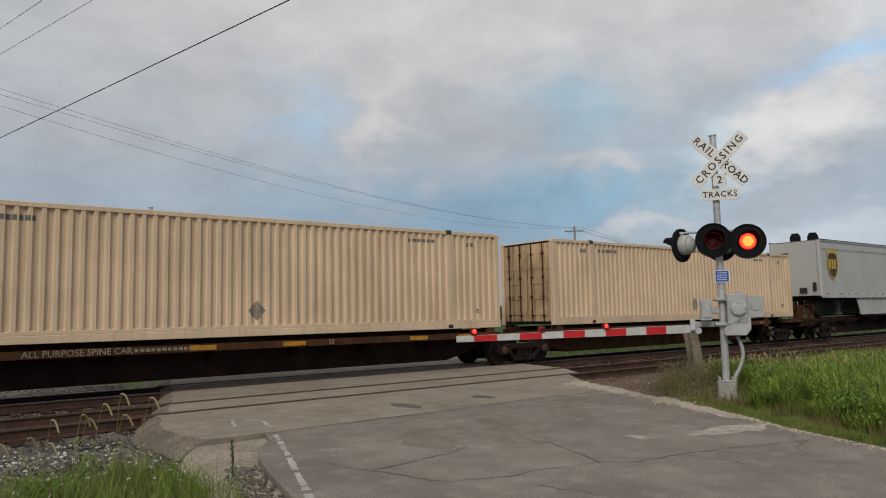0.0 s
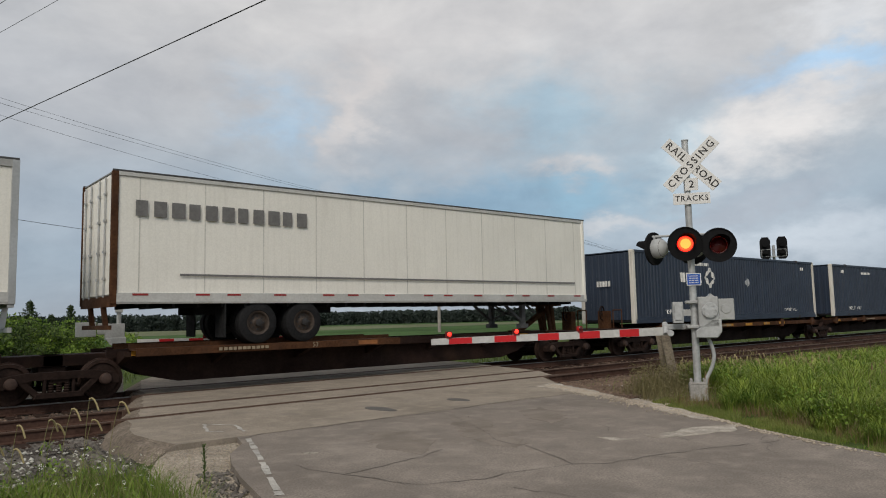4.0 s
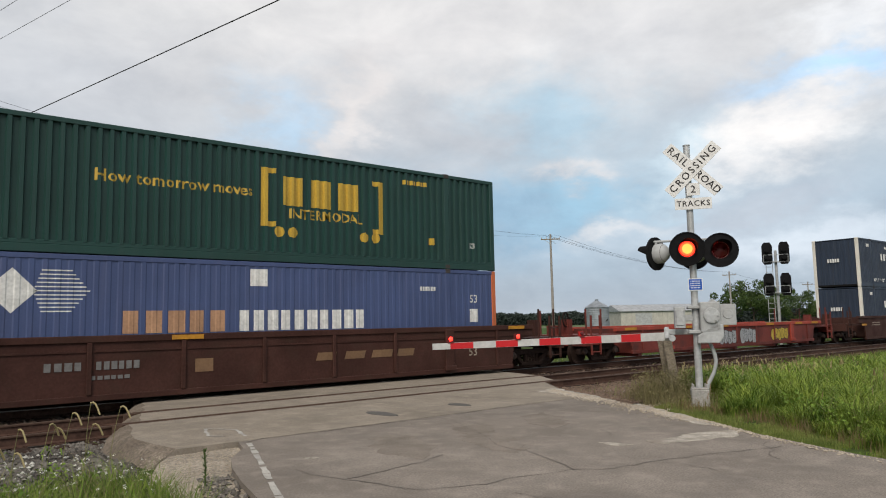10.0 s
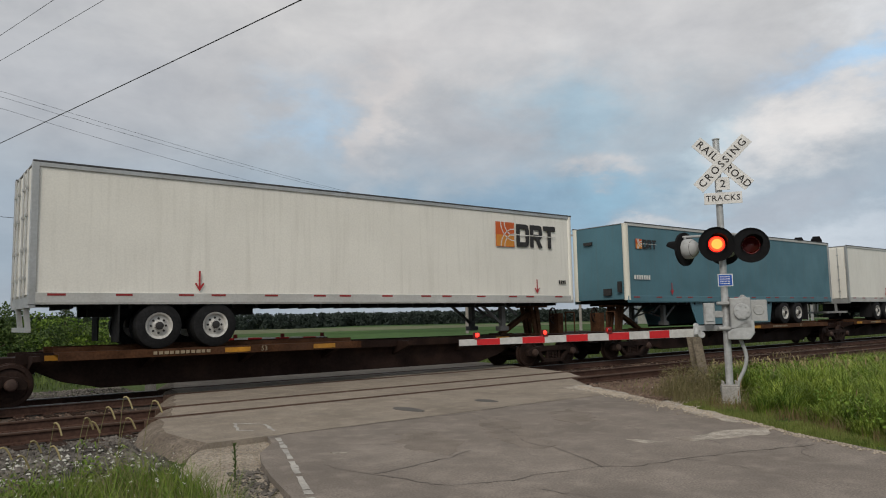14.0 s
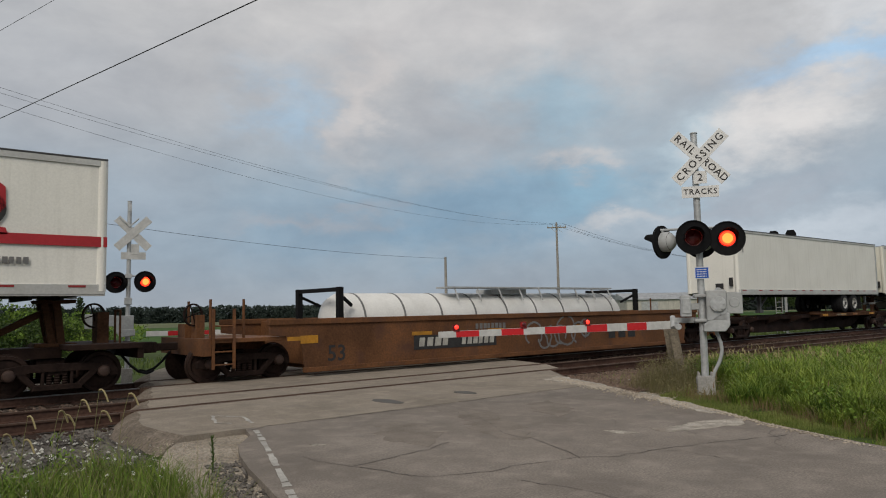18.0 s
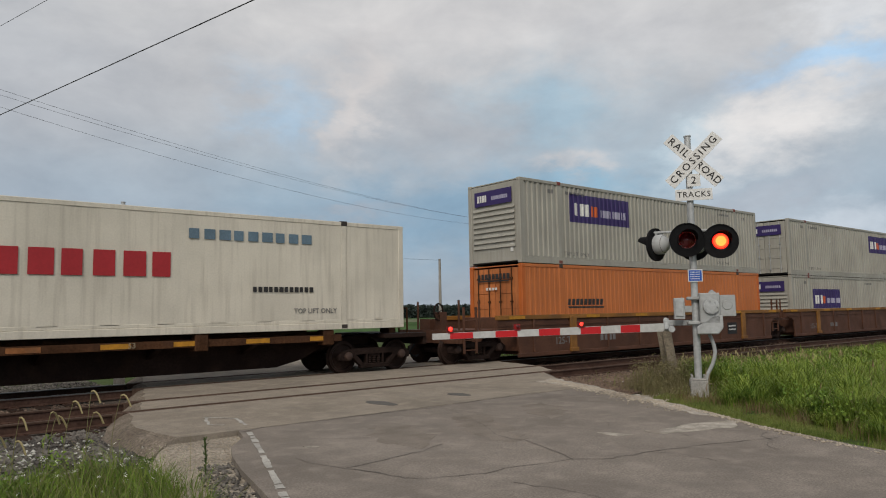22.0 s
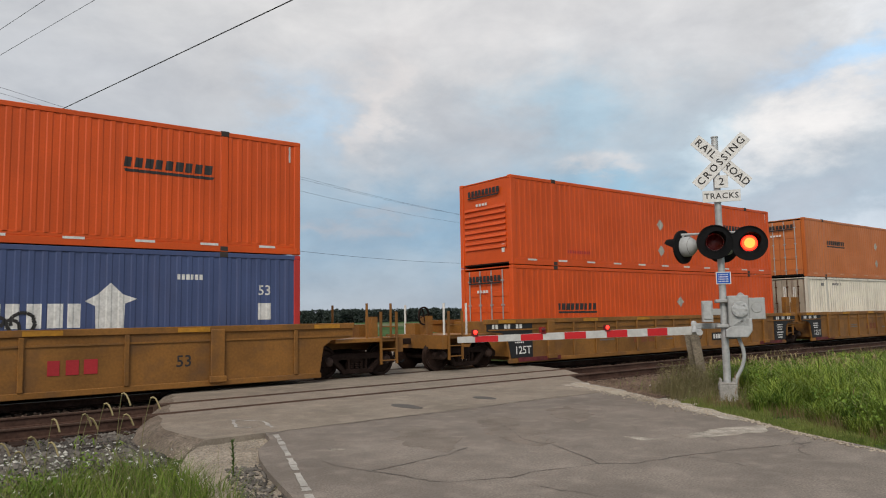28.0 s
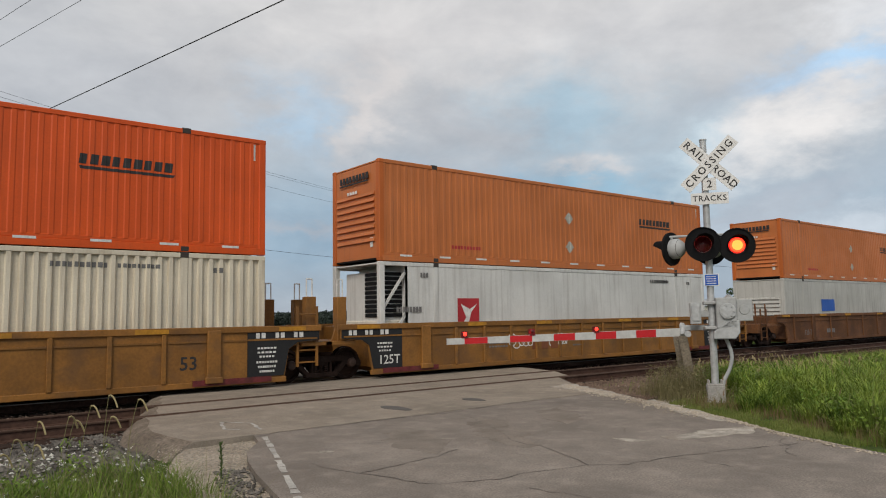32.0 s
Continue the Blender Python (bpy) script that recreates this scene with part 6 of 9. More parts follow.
    for y in (-0.5, 0.5):
        box(bm, tyres - 1.2, tyres + 2.6, y - 0.06, y + 0.06, z0 - 0.25, z0)
    for x in (tyres, tyres + 1.27):
        rod(bm, (x, -1.1, 1.585), (x, 1.1, 1.585), 0.075, 10)
        box(bm, x - 0.5, x + 0.25, -0.62, -0.4, 1.55, 1.85)
        box(bm, x - 0.5, x + 0.25, 0.4, 0.62, 1.55, 1.85)
    box(bm, tyres + 0.3, tyres + 0.9, -0.4, 0.4, 1.5, 1.8)
    part("axle_frame", bm, UNDER, ob, at=flip)
    ty, ri = made("tyre", tyre_build, smooth=True), made("rim", rim_build, smooth=True)
    hub = made("nut_ring", lambda b_: [rod(b_, (0.16 * math.cos(k * 0.785), -0.085, 0.16 * math.sin(k * 0.785)), (0.16 * math.cos(k * 0.785), -0.06, 0.16 * math.sin(k * 0.785)), 0.028, 6) for k in range(8)])
    for x in (tyres, tyres + 1.27):
        for y, turn in ((-1.12, 0), (-0.82, 0), (0.82, 180), (1.12, 180)):
            w = part("road_wheel", ty, RUBBER, ob, "black rubber tyre", at=pose(mx(x), y, 1.585, 0, 0, turn))
            part("rim", ri, rims, w, "steel rim")
            if y == -1.12:
                part("nut_ring", hub, MARK_DARK, w)
                part("hub", made("road_hub", lambda b_: lathe(b_, [(0.04, -0.20), (0.085, -0.19), (0.10, -0.10), (0.13, -0.065)], 14), smooth=True), MARK_DARK, w, "greasy black hub")
    for y in (-0.97, 0.97):
        part("mud_flap", made("mud_flap", lambda b_: box(b_, -0.015, 0.015, -0.3, 0.3, 1.25, z0), 0.004), RUBBER, ob, at=flip @ Matrix.Translation((tyres + 2.115, y, 0)))
    if skirt:
        a, b = skirt
        for y in (-1.18, 1.18):
            bm = bmesh.new()
            prism(bm, [(a, z0), (b, z0), (b - 0.25, 1.18), (a + 0.45, 1.18)], y - 0.012, y + 0.012)
            sk = part("side_skirt", bm, body, ob, "pale side skirt", at=flip)
            bm = bmesh.new()
            box(bm, a + 0.45, b - 0.25, y - 0.006, y + 0.006, 1.10, 1.19)
            part("skirt_edge", bm, RUBBER, sk)
    for nm, x, zq, me, m, lab in extras:
        part(nm, me, m, ob, lab, at=(x, -hw - (0.014 if nm == "side_word" else 0.004), zq) if not nm.startswith("front_") else pose(-0.02, x, zq, 0, 0, -90))
    return ob


def hollow_block(h, k):
    """One dark block of a brand: an open frame, a notched frame, a bar on a stem."""
    w, t, e = h * 0.36, h * 0.20, h * 0.47

    def build(bm):
        if k == 2:
            prism(bm, [(-w, e), (-w, e - t), (-t / 2, e - t), (-t / 2, -e), (t / 2, -e), (t / 2, e - t), (w, e - t), (w, e)], -0.007, 0)
            return
        prism(bm, [(-w, -e), (-w + t, -e), (-w + t, e), (-w, e)], -0.007, 0)
        prism(bm, [(-w + t, e), (-w + t, e - t), (w - t * 0.6, e - t), (w, e - t * 1.2), (w - t * 0.3, e - t * 0.2), (w - t, e)], -0.007, 0)
        low = -e if k == 0 else -t * 0.6
        prism(bm, [(-w + t, low), (w - t, low), (w - t * 0.3, low + t * 0.2), (w, low + t * 1.2), (w - t * 0.6, low + t), (-w + t, low + t)], -0.007, 0)
        prism(bm, [(w - t, low + t), (w, low + t), (w, e - t), (w - t, e - t)], -0.007, 0)
        if k == 1:
            prism(bm, [(-t * 0.2, low), (t * 0.9, low), (w, -e), (w - t * 1.2, -e)], -0.007, 0)

    return build


def drt(x, z=4.05, s=1.0):
    """Orange square with pale arcs beside three dark blocks."""
    h = 0.92 * s
    sq = poly_mesh(f"square:{h}", [(-h / 2, -h / 2), (h / 2, -h / 2), (h / 2, h / 2), (-h / 2, h / 2)])

    def arcs(bm):
        for cx, cz, a0 in ((h / 2, h / 2, math.pi), (h / 2, -h / 2, math.pi / 2)):
            for r in (h * 0.52, h * 0.72):
                for k in range(7):
                    a, b = a0 + k * math.pi / 14, a0 + (k + 1) * math.pi / 14
                    q = [(cx + rr * math.cos(t_), cz + rr * math.sin(t_)) for rr, t_ in ((r, a), (r, b), (r + 0.03, b), (r + 0.03, a))]
                    prism(bm, q, -0.011, 0)

    out = [("brand_square", x, z, sq, ORANGE_MARK, "orange square"), ("brand_square", x + h * 0.0, z - h * 0.25, plate_mesh(h * 0.96, h * 0.46, 0.009), AMBER_MARK, "amber lower half"), ("brand_arcs", x, z, made(f"brand_arcs:{h}", arcs), MARK_WHITE, "white arcs")]
    for k in range(3):
        out.append(("brand_block", x + h * (0.98 + k * 0.78), z, made(f"brand_block:{h:.3f}:{k}", hollow_block(h, k)), MARK_DARK, "dark brand block"))
        out.append(("brand_line", x + h * (0.98 + k * 0.78), z + h * 0.02, plate_mesh(h * 0.72, h * 0.035, 0.010), MARK_WHITE, "white split line"))
    return out


def arrow(x, z=2.62):
    return ("red_arrow", x, z, made("red_arrow", lambda bm: (prism(bm, [(-0.02, -0.19), (0.02, -0.19), (0.02, 0.2), (-0.02, 0.2)], -0.006, 0), prism(bm, [(0, -0.26), (0.11, -0.09), (0.08, -0.07), (0, -0.19), (-0.08, -0.07), (-0.11, -0.09)], -0.006, 0))), CRIMSON, "red lifting arrow")


def shield(x, z=4.05, s=1.08):
    outline = [(-0.42, 0.45), (-0.2, 0.55), (0.2, 0.55), (0.42, 0.45), (0.42, -0.15), (0.3, -0.42), (0.0, -0.62), (-0.3, -0.42), (-0.42, -0.15)]
    outline = [(px_ * s, pz * s) for px_, pz in outline]
    small = [(px_ * 0.80, pz * 0.80 - 0.06) for px_, pz in outline]
    return [("brand_shield", x, z, poly_mesh(f"shield:{s}", outline), GOLD, "gold shield outline"), ("brand_shield", x, z, poly_mesh(f"shield_field:{s}", small, 0.009), SHIELD, "brown shield field"), ("brand_word", x, z - 0.02, blocks_mesh(0.58 * s, 0.36 * s, 3, 0.013), GOLD, "gold blocks")]


def trailer_number(x, z=2.75, w=1.0):
    return [("number_strip", x, z, blocks_mesh(w * 0.8, 0.10, 9), MARK_GREY, "trailer number as plain bars"), ("mark_strip", x - 0.1, z + 0.24, blocks_mesh(0.34, 0.12, 3), MARK_GREY, "")]

# -- the train, from its leading end --
def spine_string(loads, first=True, last=True, joints=()):
    """Articulated platforms under a row of loads: (u, length, deck or None, hitch or None)."""
    off = dict(joints)      # joints that lie off the middle of their gap
    for i, (u, n, deck, hitch) in enumerate(loads):
        a = 0.45 if i == 0 and first else (-0.6 if i == 0 else (loads[i - 1][0] + loads[i - 1][1] - u) / 2 + off.get(i, 0.0))
        b = n - 0.85 if i == len(loads) - 1 and last else (n + 0.6 if i == len(loads) - 1 else n + (loads[i + 1][0] - u - n) / 2 + off.get(i + 1, 0.0))
        spine_unit(u, a, b, deck or (a + 1.2, b - 1.2), DECK if i == 1 and u < 100 else SPINE, (i == 0 and first, i == len(loads) - 1 and last), hitch)


NOSE_DECK, TAIL_DECK, BOX_DECK = (8.4, 15.6), (0.6, 7.8), None
NOSE_HITCH, TAIL_HITCH = (0.75, 1), (15.4, -1)
spine_string([(-1.09, CL, BOX_DECK, None), (17.47, CL, BOX_DECK, None)], first=False)
spine_string([(36.72, CL, NOSE_DECK, NOSE_HITCH), (53.84, CL, NOSE_DECK, NOSE_HITCH), (71.23, CL, NOSE_DECK, NOSE_HITCH), (88.59, CL, NOSE_DECK, NOSE_HITCH), (106.51, CL, TAIL_DECK, TAIL_HITCH)])
spine_string([(125.5, CL, BOX_DECK, None), (143.92, CL, BOX_DECK, None), (161.12, CL, TAIL_DECK, TAIL_HITCH), (178.48, CL, TAIL_DECK, TAIL_HITCH), (195.99, CL, BOX_DECK, None)], joints=((2, -0.55),))
spine_string([(323.48, CL, NOSE_DECK, NOSE_HITCH), (341.9, 18.2, (1.0, 9.5), (16.2, -1)), (362.29, CL, TAIL_DECK, TAIL_HITCH)], joints=((1, 0.75),))
spine_string([(381.33, CL, NOSE_DECK, NOSE_HITCH), (399.43, CL, TAIL_DECK, TAIL_HITCH), (417.7, CL, TAIL_DECK, TAIL_HITCH), (434.98, CL, TAIL_DECK, TAIL_HITCH), (452.34, CL, TAIL_DECK, TAIL_HITCH)])
spine_string([(495.07, CL, NOSE_DECK, NOSE_HITCH), (512.37, CL, NOSE_DECK, NOSE_HITCH), (529.65, CL, NOSE_DECK, NOSE_HITCH), (546.75, CL, BOX_DECK, None), (565.27, CL, BOX_DECK, None)])

BROWN_WELL = "oxide-brown steel well car with white stencils"
well_unit(217.15, BROWN, BROWN_WELL, 1.8, 1.68, True, (True, False), marks=car_marks("brown"))
well_unit(236.67, BROWN, BROWN_WELL, 1.68, 1.68, True, (False, False), marks=car_marks("brown"))
well_unit(256.22, BROWN, BROWN_WELL, 1.68, 1.8, True, (False, True), marks=car_marks("brown"))
well_unit(279.6, REDCAR, "empty faded red well car with sprayed graffiti", 1.8, 1.8, True, (True, True), top=1.28, low=0.30, L=14.63,
          chord=mat("bright_red_chord", (0.36, 0.050, 0.028), 0.6, 0, grain=0.12, blotch=0.25, dirt=0.4, dirt_rgb=(0.12, 0.045, 0.03)),
          marks=[("graffiti", 6.6, 0.72, bubbles(4, 1.40, 0.60, 4, SILVER_MARK), SILVER_MARK, "silver sprayed bubble letters"),
                 ("graffiti", 8.4, 0.74, bubbles(5, 1.42, 0.68, 4, SILVER_MARK), SILVER_MARK, "silver sprayed bubble letters"),
                 ("graffiti", 11.4, 0.74, bubbles(9, 1.65, 0.60, 5, SPRAY_YELLOW), SPRAY_YELLOW, "yellow sprayed bubble letters"),
                 ("stencil_strip", 3.6, 1.14, blocks_mesh(1.5, 0.07, 14), MARK_GREY, "")])
well_unit(302.02, BROWN, "plain dark brown well car with faint stencils", 1.8, 1.8, False, (True, True),
          marks=[("load_mark", 13.3, 0.7, lettering("53", 0.44), TAN_STENCIL, ""), ("number_strip", 7.0, 1.12, blocks_mesh(1.2, 0.11, 9), TAN_STENCIL, "worn car number as bars"), ("brand_ring", 9.5, 1.10, made("small_ring", lambda bm: ring(bm, 0.07, 0.12, -0.006, 0, 16)), TAN_STENCIL, "pale ring mark"),
                 ("brand_word", 10.6, 1.08, blocks_mesh(1.7, 0.12, 14), TAN_STENCIL, "pale word blocks"), ("stencil_strip", 8.2, 1.22, blocks_mesh(1.1, 0.06, 12), TAN_STENCIL, ""), ("stencil_strip", 13.0, 1.25, blocks_mesh(1.6, 0.06, 12), TAN_STENCIL, ""),
                 ("patch_paint", 7.3, 1.3, plate_mesh(0.5, 0.10), FADED_MARK, "faded orange mark"), ("patch_paint", 11.6, 1.3, plate_mesh(0.5, 0.10), FADED_MARK, "faded orange mark"),
                 ("card_frame", 15.2, 0.85, made("card_frame", lambda bm: [box(bm, x0, x1, -0.006, 0, z0, z1) for x0, x1, z0, z1 in ((-0.22, 0.22, 0.15, 0.18), (-0.22, 0.22, -0.18, -0.15), (-0.22, -0.19, -0.15, 0.15), (0.19, 0.22, -0.15, 0.15))]), TAN_STENCIL, "pale outlined square"),
                 ("stencil_strip", 1.2, 0.95, blocks_mesh(1.2, 0.05, 9), TAN_STENCIL, ""), ("stencil_strip", 1.2, 1.08, blocks_mesh(1.2, 0.05, 8), TAN_STENCIL, "")])
well_unit(473.55, RUSTCAR, "rusty ochre well car with graffiti and dark numerals", 1.8, 1.8, False, (True, True), marks=car_marks("rust") + [("load_mark", 0.5, 0.55, lettering("53", 0.58), MARK_DARK, ""), ("graffiti", 9.2, 0.78, scrawl(11, 2.6, 1.0), MARK_GREY, "pale looping graffiti"),
          ("side_word", 12.6, 0.72, blocks_mesh(1.7, 0.42, 3), MARK_DARK, "dark lettering blocks")])
for k, u in enumerate((586.29, 605.85, 625.39)):
    well_unit(u, MIXCAR, "worn brown and ochre ribbed well car", 1.8 if k == 0 else 1.68, 1.8 if k == 2 else 1.68, True, (k == 0, k == 2), marks=car_marks("mixed"), chord=YELLOWCAR)
well_unit(648.99, RUSTCAR, "rusty ochre well car with yellow graffiti", 1.8, 1.8, False, (True, True),
          marks=car_marks("rust") + [("graffiti", 1.05, 0.82, bubbles(61, 3.6, 1.02, 5, SPRAY_YELLOW, edge=mat("mustard_spray", (0.26, 0.17, 0.03), 0.6)), SPRAY_YELLOW, "large yellow sprayed bubble letters"),
                                     ("graffiti", 11.7, 0.82, bubbles(62, 3.3, 0.66, 4, MARK_DARK), MARK_DARK, "black sprayed bubble letters"), ("graffiti", 10.6, 0.80, scrawl(23, 1.3, 0.55), MARK_WHITE, "white sprayed outline")])
well_unit(672.45, RUSTCAR, "rusty brown well car with dark and white graffiti", 1.8, 1.8, False, (True, True),
          marks=[("load_mark", 0.9, 0.58, lettering("53", 0.5), MARK_DARK, ""), ("graffiti", 4.3, 0.8, scrawl(31, 2.6, 0.9), MARK_DARK, "dark looping graffiti"), ("graffiti", 9.3, 0.8, scrawl(32, 3.0, 0.85), MARK_GREY, "white looping graffiti"), ("graffiti", 13.0, 0.9, scrawl(33, 1.6, 0.5), MARK_GREY, "pale graffiti")])
well_unit(695.76, RUSTCAR, "rusty ochre ribbed well car", 1.8, 1.8, True, (True, True), marks=car_marks("mixed"))
well_unit(719.46, YELLOWCAR, "ochre ribbed well car with faded lettering", 1.8, 1.8, True, (True, True),
          marks=[("number_strip", 4.0, 0.74, blocks_mesh(1.9, 0.18, 10, lean=0.15), MARK_GREY, "grey car number as bars"), ("load_mark", 13.2, 0.7, lettering("53", 0.36), MARK_DARK, ""), ("side_word", 11.0, 0.7, blocks_mesh(1.0, 0.3, 3), CRIMSON, "faded dark red blocks")])
for k, u in enumerate((742.97, 762.5, 781.9)):
    well_unit(u, YELLOWCAR, "ochre ribbed well car with black stencil panels", 1.8 if k == 0 else 1.68, 1.8 if k == 2 else 1.68, True, (k == 0, k == 2), True, "ttx", car_marks("ttx"))
for k, u in enumerate((805.41, 824.89, 844.42)):
    well_unit(u, YELLOWCAR, "ochre ribbed well car with black stencil panels and graffiti", 1.8 if k == 0 else 1.68, 1.8 if k == 2 else 1.68, True, (k == 0, k == 2), True, "ttx",
              [q for q in car_marks("ttx") if not q[0].startswith("number") and q[1] != 9.75] + [("load_mark", 14.22, 0.66, lettering("53", 0.42), MARK_DARK, "")] + [("graffiti", 5.2 + j * 1.85, 0.82, scrawl(50 + j + 9 * k, 0.85, 0.42), MARK_WHITE, "pale scrawled graffiti") for j in range(5 if k == 0 else 2)])
well_unit(867.49, RUSTCAR, "rusty ochre ribbed well car", 1.8, 1.68, True, (True, False), marks=car_marks("mixed"))
well_unit(887.0, RUSTCAR, "rusty ochre ribbed well car", 1.68, 1.8, True, (False, True), marks=car_marks("mixed"))

# loads on the spine cars
PZ = 1.20
cream_marks = number_bars(MARK_GREY) + [("placard", 8.2, 0.62, diamond_mesh(0.24), mat("weathered_placard", (0.30, 0.255, 0.19), 0.6, 0, grain=0.1, blotch=0.3, blotch_scale=5), "weathered brown-grey diamond placard")] + [("load_mark", 15.3, 0.5, lettering("53", 0.18), MARK_DARK, "")]
container(-1.09, PZ, CREAM, "cream corrugated steel container on a spine car", "plain", extras=cream_marks)
container(17.47, PZ, CREAM, "cream corrugated container with rust-stained doors", "doors", extras=cream_marks, rust=True)
trailer(36.72, SILVERGREY, "silver-grey trailer with a gold and brown shield", True, (4.1, 10.4), RIM_DARK, 0, shield(1.32, 3.8, 1.36) + [("load_mark", 0.5, 2.72, lettering("53", 0.2), MARK_GREY, ""), ("side_line", 8.0, 4.55, plate_mesh(15.6, 0.02), MARK_GREY, "")], band_mat=BAND_GREY)
trailer(53.84, WHITE, "plain white trailer with blue lettering near its tail", True, None, RIM, 13, [("side_word", 15.2, 2.58, lettering("Air Ride Equipped", 0.30), BLUE_MARK, "blue lettering"), ("mark_strip", 1.0, 2.5, blocks_mesh(1.4, 0.14, 8), MARK_GREY, ""), arrow(5.6, 2.6)], tyres=12.2)
trailer(71.23, WHITE, "white ribbed trailer with a grey diamond placard", True, (4.1, 10.4), RIM, 13, trailer_number(1.3) + placards(8.3, (2.95,), 0.3), band_mat=BAND_GREY, roof_band=0.16, seam_w=0.035, tyres=11.92)
trailer(88.59, WHITE, "white ribbed trailer with dark number bars", True, None, RIM_DARK, 13, trailer_number(0.9, 2.9, 1.3), band_mat=BAND_GREY, roof_band=0.16)
trailer(106.51, WHITE, "white trailer with worn grey word blocks and rusty door frame", False, None, RIM_DARK, 11,
        [("brand_word", 2.7, 4.2, blocks_mesh(4.4, 0.36, 11), MARK_GREY, "worn grey word blocks"), ("side_stripe", 8.5, 2.72, plate_mesh(14.0, 0.05), MARK_GREY, "grey stripe")], doors=DECK, corner=WHITE)
POST_W = paint("white_post_paint", (0.72, 0.68, 0.60), 0.4)
container(125.5, PZ, NAVY, "navy corrugated container with white corner posts", "plain", "fine", POST_W, extras=umax_marks(4.9, 9.0))
container(143.92, PZ, NAVY, "navy corrugated container with white corner posts", "plain", "fine", POST_W, extras=umax_marks(11.6))
trailer(161.12, SILVERGREY, "silver-grey trailer with a shield by its nose, doors leading", False, (4.1, 10.4), RIM_DARK, 0, shield(14.75, 3.7) + [("side_line", 8.0, 4.42, plate_mesh(15.6, 0.02), MARK_GREY, "")], doors=SILVERGREY, top=4.85, band_mat=BAND_GREY)
trailer(178.48, IVORY, "ivory trailer with a grey word on its side", False, None, RIM, 9,
        [("white_card", 13.45, 4.0, plate_mesh(2.6, 0.95), mat("white_panel", (0.76, 0.75, 0.72), 0.5), "white panel"), ("side_word", 13.7, 3.82, lettering("logistics", 0.55), MARK_DARK, "dark grey word"), arrow(11.6, 2.82), ("number_strip", 15.4, 2.95, blocks_mesh(0.9, 0.07, 9), MARK_DARK, "")], band_mat=BAND_GREY, roof_band=0.14, tyres=13.6)
container(195.99, PZ, NAVY, "navy corrugated container with white corner posts", "plain", "fine", POST_W, extras=umax_marks(4.65, 9.0))

# double stacks
LO, HI = 0.30, 3.21
RUSTY_POST = paint("rust_stained_cream", (0.62, 0.48, 0.32), 0.95, dirt_rgb=(0.22, 0.08, 0.03))
container(217.15, LO, CREAM_PALE, "cream corrugated lower container in a brown well car", "plain", extras=cream_marks)
container(217.15, HI, CREAM_PALE, "cream corrugated upper container with rust streaks", "plain", post=RUSTY_POST, end_mat=RUST_CREAM, extras=cream_marks + [("rust_streak", 7.4, 1.8, plate_mesh(0.05, 0.5, 0.004), mat("rust_stain", (0.20, 0.08, 0.03), 0.8), "")])
container(236.67, LO, CREAM_PALE, "pale cream lower container with worn number bars", "plain", extras=number_bars(MARK_GREY, 4.4))
container(236.67, HI, ORANGE, "faded orange upper container with silver diamond placards", "ribs", "shallow", extras=haul_word(12.9, 1.75, 1.7) + placards(7.9, (0.55, 1.75)) + tape(ORANGE_MARK) + number_bars(mat("rust_marking", (0.30, 0.07, 0.02), 0.6), 3.6))
container(256.22, LO, BLUE, "blue lower container with orange corner posts and a white diamond", "doors", "shallow", paint("orange_post_paint", (0.55, 0.14, 0.05), 0.3), extras=stack_marks())
yel_bracket = made("bracket", lambda bm: (box(bm, -0.09, 0.09, -0.006, 0, -0.75, 0.75), box(bm, 0.09, 0.3, -0.006, 0, 0.62, 0.75), box(bm, 0.09, 0.3, -0.006, 0, -0.75, -0.62)))
disc = made("disc", lambda bm: prism(bm, [(0.14 * math.cos(k * 0.45), 0.14 * math.sin(k * 0.45)) for k in range(14)], -0.006, 0))
container(256.22, HI, GREEN, "dark green upper container with yellow brackets and blocks", "ribs", "deep", extras=[
    ("side_word", 6.05, 1.75, lettering("How tomorrow moves", 0.39), GOLD, "yellow lettering"), ("bracket", 8.2, 1.65, yel_bracket, GOLD, "yellow bracket"), ("bracket_edge", 11.75, 1.65, plate_mesh(0.18, 1.5), GOLD, "yellow bracket"),
    ("bracket_edge", 11.6, 2.33, plate_mesh(0.3, 0.13, 0.007), GOLD, ""), ("bracket_edge", 11.6, 0.97, plate_mesh(0.3, 0.13, 0.007), GOLD, ""), ("brand_word", 9.95, 1.85, blocks_mesh(2.5, 0.75, 3), GOLD, "large yellow blocks"),
    ("side_word", 10.0, 1.26, lettering("INTERMODAL", 0.36), GOLD, "yellow lettering"), ("brand_disc", 8.6, 0.78, disc, GOLD, "yellow disc"), ("brand_disc", 9.0, 0.78, disc, GOLD, "yellow disc"), ("brand_disc", 11.2, 0.78, disc, GOLD, "yellow disc"),
    ("brand_disc", 11.55, 0.78, disc, GOLD, "yellow disc"), ("number_strip", 13.0, 2.5, blocks_mesh(0.9, 0.13, 7), GOLD, ""), ("yellow_card", 13.6, 0.8, plate_mesh(0.2, 0.2), GOLD, ""), ("load_mark", 15.2, 0.75, lettering("53", 0.22), MARK_WHITE, ""),
    ("end_panel", 0.3, 2.35, plate_mesh(1.2, 0.5), GOLD, "yellow end panel")])
container(302.02, LO, NAVY, "navy lower container with white corner posts", "plain", "fine", POST_W, extras=umax_marks(5.0, 8.6, False))
container(302.02, HI, NAVY, "navy upper container with white corner posts", "plain", "fine", POST_W, extras=umax_marks(5.0, 8.6))
FEDX_UP = number_bars(MARK_GREY) + no_lift(MARK_GREY, 2.9, 13.0)
